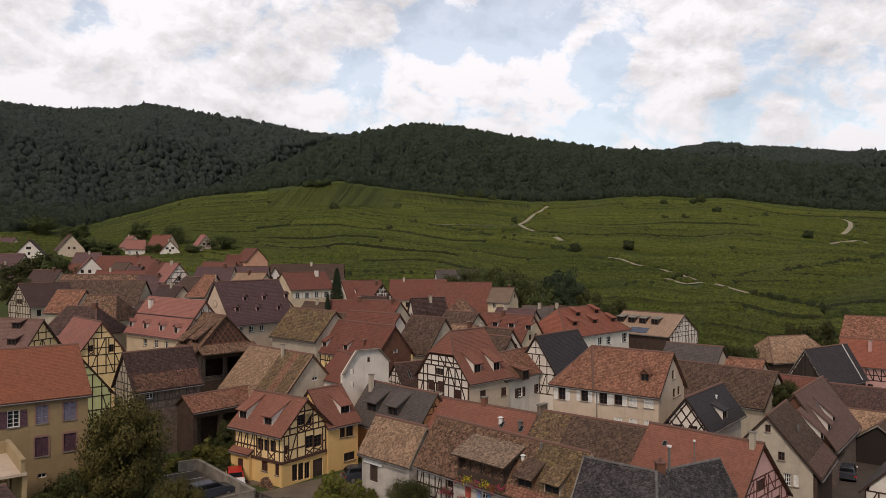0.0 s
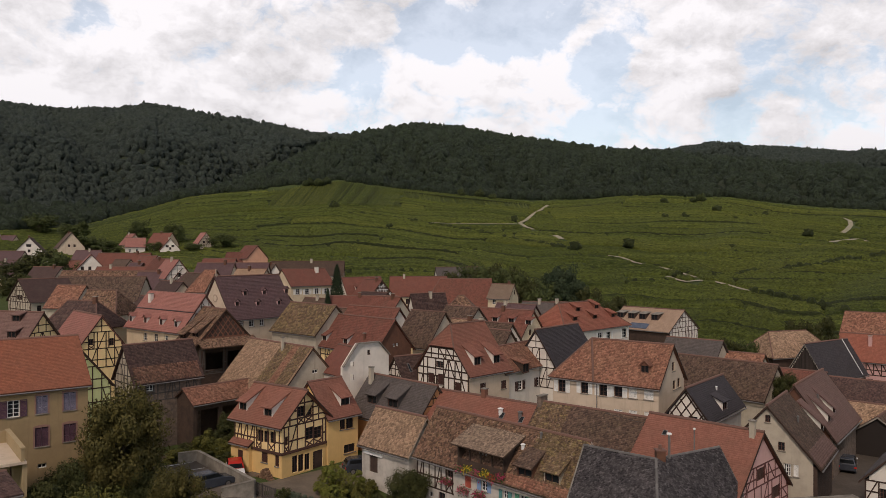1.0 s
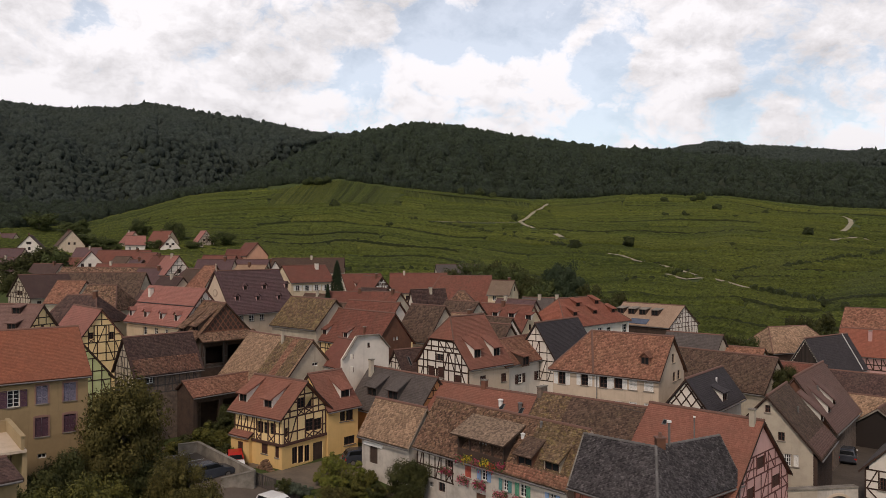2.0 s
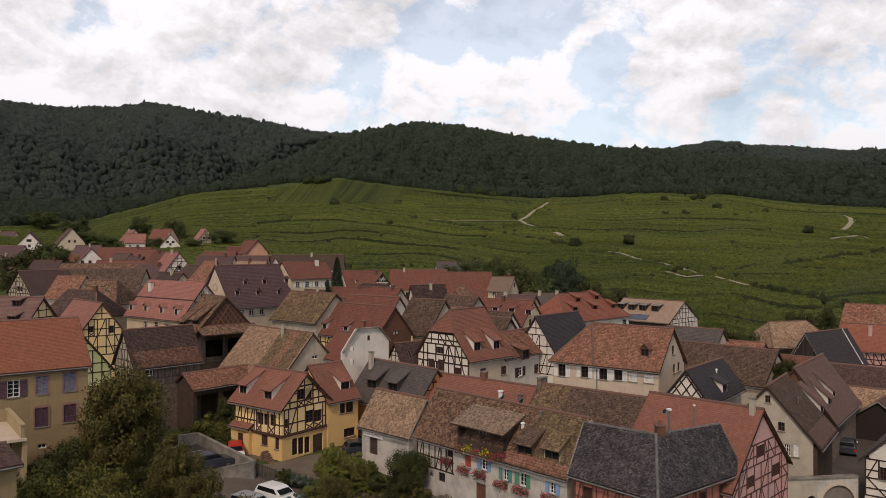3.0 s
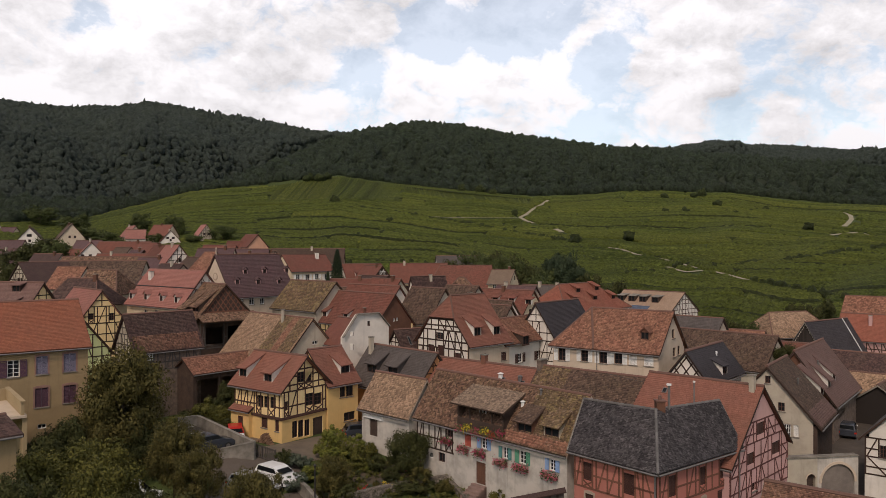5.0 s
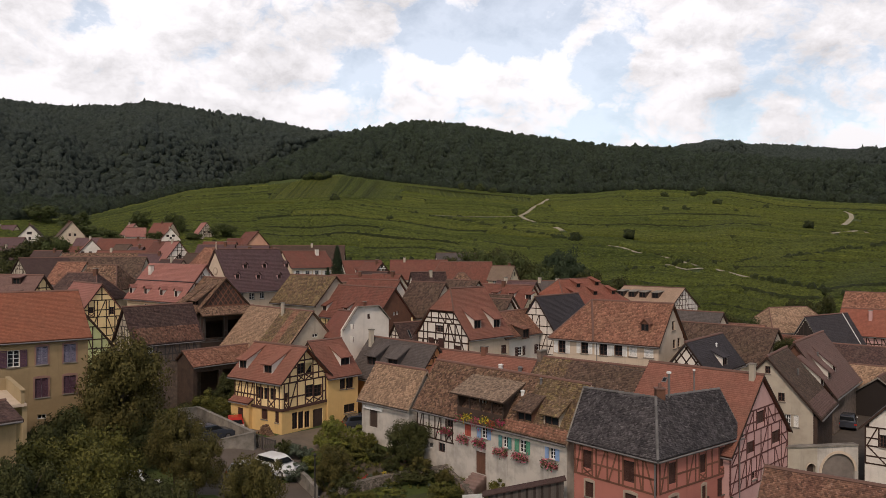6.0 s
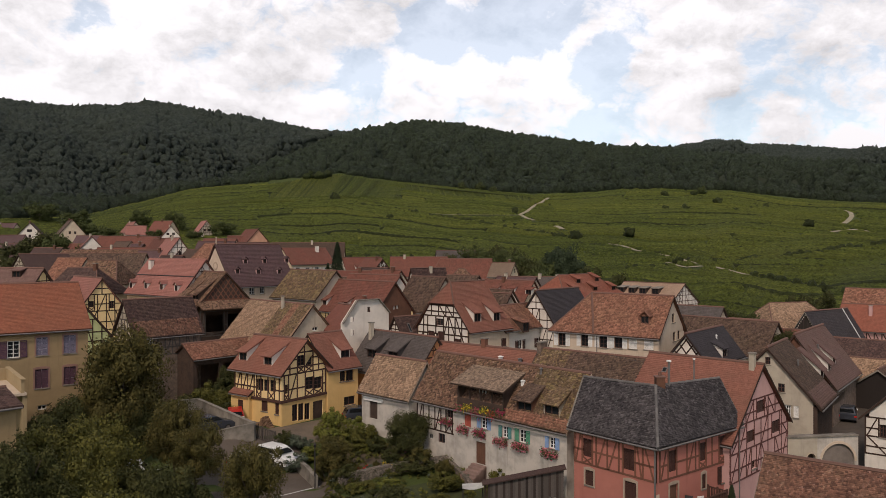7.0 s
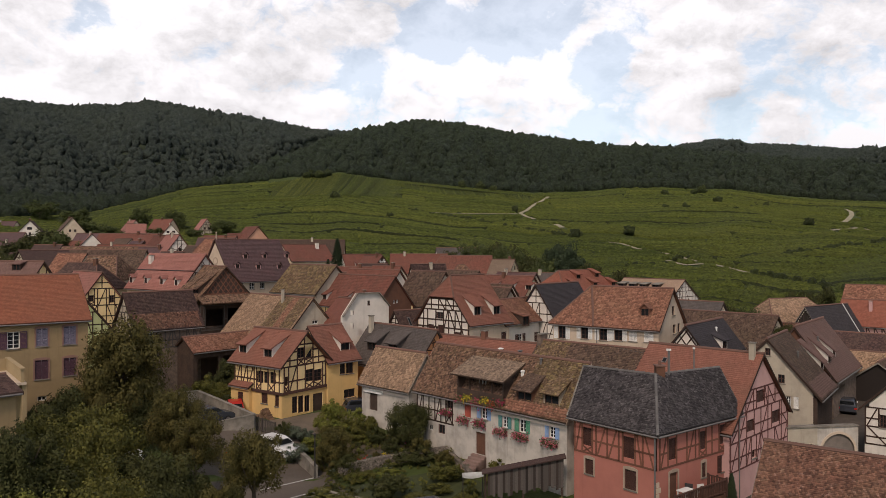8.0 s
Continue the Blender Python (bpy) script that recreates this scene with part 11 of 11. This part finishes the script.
def car(x, y, turn, paint, label, kind="hatch", roof=None, z=None):
    """A parked car: lower body, cabin with windows, lights and wheels. Its nose points along its own +x."""
    thing = new("car")
    thing.matrix_world = pose(x, y, (float(land(x, y)) if z is None else z) + 0.06, 0, 0, turn)
    tagged(thing, label, "car", "parked cars")
    L, w = (4.4, 0.88) if kind != "hatch" else (4.0, 0.85)
    hood = 0.92
    body = [(-L / 2, 0.35), (-L / 2 + 0.03, 0.85), (-L / 2 + 0.2, 0.98), (0.75, 0.98), (L / 2 - 0.25, 0.80), (L / 2 - 0.02, 0.62), (L / 2, 0.34), (L / 2 - 0.15, 0.22), (-L / 2 + 0.15, 0.22)]
    if kind == "van":
        cab = [(-L / 2 + 0.06, 0.95), (-L / 2 + 0.14, 1.75), (-L / 2 + 0.4, 1.86), (0.35, 1.84), (0.62, 1.70), (1.25, 0.97)]
    elif kind == "estate":
        cab = [(-L / 2 + 0.08, 0.95), (-L / 2 + 0.35, 1.38), (-L / 2 + 0.7, 1.48), (0.1, 1.48), (0.4, 1.40), (1.1, 0.97)]
    else:
        cab = [(-L / 2 + 0.12, 0.95), (-L / 2 + 0.35, 1.36), (-L / 2 + 0.7, 1.47), (0.0, 1.47), (0.3, 1.38), (1.0, 0.96)]

    def loft(profile, half, tuck):
        bm = bmesh.new()
        zt = max(p[1] for p in profile)
        zb = min(p[1] for p in profile)
        rings = []
        for y0, f in ((-half, 0.97), (-half * 0.9, 1.0), (half * 0.9, 1.0), (half, 0.97)):
            rings.append([bm.verts.new((px * f, y0 * (1 - tuck * (pz - zb) / (zt - zb)), zb + (pz - zb) * (1 if f == 1.0 else 0.97))) for px, pz in profile])
        for r0, r1 in zip(rings, rings[1:]):
            for k in range(len(profile)):
                j = (k + 1) % len(profile)
                bm.faces.new((r0[k], r0[j], r1[j], r1[k]))
        bm.faces.new(rings[0][::-1])
        bm.faces.new(rings[-1])
        bmesh.ops.recalc_face_normals(bm, faces=bm.faces)
        return bm
    b = part("body", loft(body, w, 0.06), M[paint], thing)
    part("cabin", loft(cab, w * 0.93, 0.18), M[roof or paint], thing)
    # windows: thin dark panes just proud of the cabin
    for sg in (-1, 1):
        x0, x1 = (0.45, 1.0) if kind == "van" else (cab[1][0] + 0.15, 0.75)
        zt = 1.55 if kind == "van" else 1.36
        bm = bmesh.new()
        ys = sg * w * 0.93
        vs = [bm.verts.new(p) for p in ((x0 - 0.1, ys * 0.985 + sg * 0.004, 1.02), (x1, ys * 0.985 + sg * 0.004, 1.02), (x1 - 0.42, ys * 0.875 + sg * 0.012, zt), (x0, ys * 0.875 + sg * 0.012, zt))]
        f = bm.faces.new(vs)
        bmesh.ops.solidify(bm, geom=[f], thickness=0.01)
        part("side_window", bm, M["glass"], thing)
    for (xa, za), (xb, zb) in ((cab[-2], cab[-1]), (cab[1], cab[0])):
        bm = bmesh.new()
        off = 0.015 if xb > 0 else -0.015
        vs = [bm.verts.new((xx + off, yy, zz + 0.012)) for xx, yy, zz in ((xa, -w * 0.68, za - 0.04), (xa, w * 0.68, za - 0.04), (xb, w * 0.78, zb + 0.06), (xb, -w * 0.78, zb + 0.06))]
        f = bm.faces.new(vs)
        bmesh.ops.solidify(bm, geom=[f], thickness=0.01)
        part("windscreen", bm, M["glass"], thing)
    for sx in (-1, 1):
        for sy in (-1, 1):
            cx, cy = sx * L * 0.31, sy * (w - 0.10)
            bm = bmesh.new()
            prism(bm, (cx, cy - 0.1, 0.26), (cx, cy + 0.11, 0.26), 0.32, 16)
            wh = part("wheel", bm, M["tyre"], thing)
            bm = bmesh.new()
            prism(bm, (cx, cy + sy * 0.10, 0.26), (cx, cy + sy * 0.125, 0.26), 0.2, 12)
            part("rim", bm, M["zinc"], wh)
            bm = bmesh.new()
            ex = sx * (L / 2 - 0.06)
            box(bm, min(ex, ex + sx * 0.07), cy - 0.16, 0.6, max(ex, ex + sx * 0.07), cy + 0.1, 0.74)
            part("headlight" if sx > 0 else "tail_light", bm, M["frame_white"] if sx > 0 else M["car_red"], b)
    return thing


car(-13.9, 63.2, -38, "car_white", "white car parked at the garden wall", "estate")
car(-15.6, 61.6, -30, "car_silver", "silver estate car parked beside the van", "estate")
car(-24.6, 59.4, 15, "car_white", "white van parked in the shady lane", "van")
car(-20.9, 67.5, 43, "car_dark", "dark blue car parked on the raised deck", "hatch", z=0.82)
car(-20.4, 73.6, -72, "car_white", "white and red car beside the yellow house", "hatch", "car_red")
car(-8.0, 75.2, 20, "car_dark", "dark car parked beside the small barn", "hatch")
car(41.0, 76.0, 60, "car_dark", "black car parked in the narrow street", "hatch")
car(-0.4, 49.5, 20, "car_dark", "dark car parked at the lawn edge", "hatch")


# ---- gateway and flat-roofed annex ----
def gateway():
    """A courtyard wall with a small arched door and a wide arched gate, both with leaves."""
    thing = new("gateway")
    A, B = Vector((30.0, 60.0, -1.2)), Vector((33.6, 60.6, -1.2))
    thing.matrix_world = Matrix.Translation(A) @ Matrix.Rotation(math.atan2(B.y - A.y, B.x - A.x), 4, 'Z')
    tagged(thing, "pale plastered courtyard wall with round arched gateway", "gateway")
    L = (B - A).length

    def arched(x0, x1, spring):
        r, cx = (x1 - x0) / 2, (x0 + x1) / 2
        return [(cx - r * math.cos(math.pi * k / 14), spring + r * math.sin(math.pi * k / 14)) for k in range(15)]
    for x0, x1, arch, top, mat in ((-2.9, 0.0, arched(-0.95, -0.18, 1.75), 3.45, "grey"), (0.004, L, arched(0.35, 3.31, 1.35), 3.4, "dirty")):
        poly = [(x0, -0.4), (arch[0][0], -0.4)] + arch + [(arch[-1][0], -0.4), (x1, -0.4), (x1, top), (x0, top)]
        wall = part("wall", wall_panel(poly, [], 0.5), M[mat], thing)
        cx, cz = (arch[0][0] + arch[-1][0]) / 2, arch[0][1]
        for k in range(14):
            (xa, za), (xb, zb) = arch[k], arch[k + 1]
            bm = bmesh.new()
            vs = []
            for yy in (-0.05, 0.2):
                vs.append([bm.verts.new((cx + (px - cx) * s, yy, cz + (pz - cz) * s)) for px, pz, s in ((xa, za, 1.0), (xb, zb, 1.0), (xb, zb, 1.14), (xa, za, 1.14))])
            bm.faces.new(vs[0])
            bm.faces.new(vs[1][::-1])
            for i in range(4):
                bm.faces.new((vs[0][i], vs[0][(i + 1) % 4], vs[1][(i + 1) % 4], vs[1][i]))
            bmesh.ops.recalc_face_normals(bm, faces=bm.faces)
            part("arch_stone", bm, M["beige"], wall)
        bm = bmesh.new()
        box(bm, arch[0][0] + 0.01, 0.14 if x0 > 0 else 0.3, -0.38, arch[-1][0] - 0.01, 0.2 if x0 > 0 else 0.36, arch[0][1])
        for k in range(7):
            w0 = (arch[-1 - k][0] - arch[k][0]) / 2 - 0.02
            if w0 > 0.05:
                box(bm, cx - w0, 0.142 if x0 > 0 else 0.302, arch[k][1], cx + w0, 0.198 if x0 > 0 else 0.358, arch[k + 1][1])
        part("gate_leaf", bm, M["gate_paint"] if x0 > 0 else M["wood"], thing)
        bm = bmesh.new()
        box(bm, x0, -0.1, top + 0.004, x1, 0.6, top + 0.1)
        part("coping", bm, M["concrete"], wall)


M["gate_paint"] = surface("grey_brown_gate_paint", (0.21, 0.175, 0.15), (0.15, 0.125, 0.108), 1.0, 12.0)
gateway()


def flat_annex():
    thing = new("flat_roofed_annex")
    thing.matrix_world = pose(-35.4, 60.9, -0.15, 0, 0, 128)
    tagged(thing, "ochre flat-roofed annex with stone cornice and roof terrace", "house")
    poly = [(0, -1.0), (7.0, -1.0), (7.0, 6.6), (0, 6.6)]
    # its own x runs back along the side wall; the front faces the lane
    for m, ln, holes in ((pose(0, 0, 0, 0, 0, 180), 7.0, [(0.9, 4.2, 2.0, 5.6)]), (pose(0, 4.0, 0, 0, 0, -90), 4.0, [])):
        pl = [(0, -1.0), (ln, -1.0), (ln, 6.6), (0, 6.6)]
        w = part("wall", wall_panel(pl, holes, 0.3), M["ochre_light"], thing)
        w.matrix_local = m
        for h in holes:
            window(Face(w, pl), h[0], h[1], h[2] - h[0], h[3] - h[1], "frame_brown", "=shut_brown")
    bm = bmesh.new()
    box(bm, -7.2, -0.25, 6.6, 0.25, 4.2, 6.8)
    part("cornice", bm, M["beige"], thing)
    bm = bmesh.new()
    for x0, y0, x1, y1 in ((-7.1, -0.12, 0.12, 0.1), (-0.1, 0.1, 0.12, 4.0)):
        box(bm, x0, y0, 6.8, x1, y1, 7.75)
    part("parapet", bm, M["ochre_light"], thing)
    bm = bmesh.new()
    box(bm, -7.2, -0.18, 7.75, 0.18, 0.16, 7.85)
    part("coping", bm, M["ochre_light"], thing)


flat_annex()

# ---- small things of the gardens ----
bm = bmesh.new()
box(bm, -0.55, -0.35, 0.70, 0.55, 0.35, 0.74)
for sx in (-0.45, 0.45):
    for sy in (-0.26, 0.26):
        box(bm, sx - 0.03, sy - 0.03, 0, sx + 0.03, sy + 0.03, 0.70)
table = part("garden_table", bm, M["frame_white"])
table.matrix_world = pose(15.5, 47.7, 0.44, 0, 0, 38)
tagged(table, "white plastic garden table on the terrace", "table")


def garden_chair(x, y, z, turn, mat, label):
    thing = new("garden_chair")
    thing.matrix_world = pose(x, y, z, 0, 0, turn)
    tagged(thing, label, "chair")
    bm = bmesh.new()
    box(bm, -0.25, -0.25, 0.40, 0.25, 0.25, 0.45)
    part("seat", bm, M[mat], thing)
    bm = bmesh.new()
    box(bm, -0.25, 0.22, 0.46, 0.25, 0.27, 0.95)
    part("backrest", bm, M[mat], thing)
    for sx in (-0.21, 0.21):
        for sy in (-0.21, 0.21):
            bm = bmesh.new()
            box(bm, sx - 0.025, sy - 0.025, 0, sx + 0.025, sy + 0.025, 0.40)
            part("leg", bm, M[mat], thing)


garden_chair(16.5, 48.4, 0.44, 200, "frame_white", "white plastic garden chair on the terrace")
garden_chair(16.0, 48.5, 0.44, 150, "dark_metal", "dark garden chair on the terrace")
conifer(19.25, 49.9, 3.0, 0.6, "small clipped cypress beside the terrace")
sail = new("awning")
sail.matrix_world = pose(1.4, 52.6, float(land(1.4, 52.6)))
tagged(sail, "small white cloth awning in the garden", "awning")
bm = bmesh.new()
grid = [[bm.verts.new((1.5 * i / 6, 1.1 * j / 4, 1.95 + 0.1 * i / 6 - 0.16 * math.sin(math.pi * i / 6) * math.sin(math.pi * j / 4) - 0.12 * (j == 0) * math.sin(math.pi * i / 6))) for i in range(7)] for j in range(5)]
cloth = [bm.faces.new((grid[j][i], grid[j][i + 1], grid[j + 1][i + 1], grid[j + 1][i])) for j in range(4) for i in range(6)]
bmesh.ops.solidify(bm, geom=cloth, thickness=0.02)
part("cloth", bm, M["frame_white"], sail)
for px, py in ((0.05, 0.05), (1.45, 0.05), (1.45, 1.05), (0.05, 1.05)):
    bm = bmesh.new()
    prism(bm, (px, py, -0.1), (px, py, 1.95), 0.025, 6)
    part("pole", bm, M["dark_metal"], sail)
bm = bmesh.new()
for px in (-0.45, 0.45):
    box(bm, px - 0.04, -0.3, 0, px + 0.04, 0.3, 0.5)
box(bm, -0.65, -0.4, 0.5, 0.65, 0.4, 0.62)
box(bm, -0.6, -0.38, 0.62, 0.3, 0.38, 0.78)
bench = part("garden_bench", bm, M["car_dark"])
bench.matrix_world = pose(-4.4, 54.6, float(land(-4.4, 54.6)), 0, 0, 20)
tagged(bench, "grey covered garden bench on the lawn", "bench")
M["log"] = per_piece("split_logs", (0.24, 0.145, 0.09), (0.12, 0.07, 0.045))


def log_pile(x, y, turn):
    """Split logs heaped against the house wall, cut ends outwards."""
    thing = new("log_pile")
    thing.matrix_world = pose(x, y, float(land(x, y)), 0, 0, turn)
    tagged(thing, "heap of split brown firewood by the house", "firewood")
    bm = bmesh.new()
    prism(bm, (0, -0.25, 0), (0, 0.25, 0), 0.1, 7)
    me = bpy.data.meshes.new("log")
    bm.to_mesh(me)
    bm.free()
    me.materials.append(M["log"])
    r = random.Random(12)
    for row in range(6):
        n = 11 - row * 2 + (row > 3)
        for k in range(n):
            piece("log", me, thing, pose((k - (n - 1) / 2) * 0.2 + r.uniform(-0.03, 0.03), r.uniform(-0.12, 0.08), 0.09 + row * 0.165, 0, r.uniform(0, 60), r.uniform(-12, 12)))


log_pile(-17.25, 72.75, -36.3)
# far conifers among the trees behind the houses
for x, y, h, r in CONIFERS:
    conifer(x, y, h, r, "tall dark conifer among garden trees")


def garden_plants():
    """Low plants of the gardens: small uneven clumps of leaves, joined."""
    r = np.random.RandomState(15)
    for key, count, leaf, label in (("leaf_green", 210, 0.11, "low green garden plants"), ("leaf_lime", 110, 0.10, "yellow-green garden plants"), ("leaf_grey", 40, 0.10, "grey-green lavender clumps"), ("leaf_dark", 150, 0.12, "dark green garden plants")):
        cos = []
        for i in range(count):
            k = r.rand()
            x, y = -9.4 + 11.5 * r.rand(), 53.5 + 14 * r.rand()
            x += (y - 60) * -0.12
            if -6.5 < x < 2.0 and 53.0 < y < 60.5 and r.rand() < 0.72:
                continue
            size = r.uniform(0.22, 0.62)
            co, _ = leaf_cloud(900 + i % 9, 260, 7, leaf)
            cos.append(co * np.array([size, size, size * r.uniform(0.6, 1.1)]) + np.array([x, y, float(land(x, y)) + size * 0.45]))
        co = np.concatenate(cos)
        tagged(new("garden_plants", raw_mesh("garden_plants", co, np.arange(len(co)).reshape(-1, 3), M[key])), label, "plants", kind="stuff")


garden_plants()


def overhead_cable(a, b, sag):
    """A thin sagging cable between two houses."""
    a, b = Vector(a), Vector(b)
    pts = [a.lerp(b, k / 14) - Vector((0, 0, sag * math.sin(math.pi * k / 14))) for k in range(15)]
    bm = bmesh.new()
    for p, q in zip(pts, pts[1:]):
        prism(bm, p, q, 0.018, 5)
    bmesh.ops.remove_doubles(bm, verts=bm.verts, dist=0.002)
    tagged(part("overhead_cable", bm, M["dark_metal"]), "thin dark cable hanging between two roofs", "cable")


overhead_cable((13.93, 64.02, 8.30), (24.88, 58.03, 7.14), 0.25)


def flower_patch(key, count, x0, y0, wide, label):
    """A loose patch of flowers: small clumps of petals over the bed."""
    r = np.random.RandomState(count)
    cos = []
    for i in range(count):
        x, y = x0 + r.uniform(-wide, wide), y0 + r.uniform(-wide, wide) * 0.6
        size = r.uniform(0.12, 0.3)
        co, _ = leaf_cloud(700 + i, 60, 5, 0.2)
        cos.append(co * size + np.array([x, y, float(land(x, y)) + 0.25 + r.uniform(0, 0.5)]))
    co = np.concatenate(cos)
    tagged(new("flowers", raw_mesh("flowers", co, np.arange(len(co)).reshape(-1, 3), M[key])), label, "flowers", kind="stuff")


flower_patch("yellow_petals", 14, -4.6, 62.2, 1.0, "yellow flowers above the stone wall")
flower_patch("red_petals", 9, -6.3, 61.2, 0.7, "orange-red flowers above the stone wall")
flower_patch("pink_petals", 8, -2.6, 66.0, 1.2, "pink flowers in the garden bed")
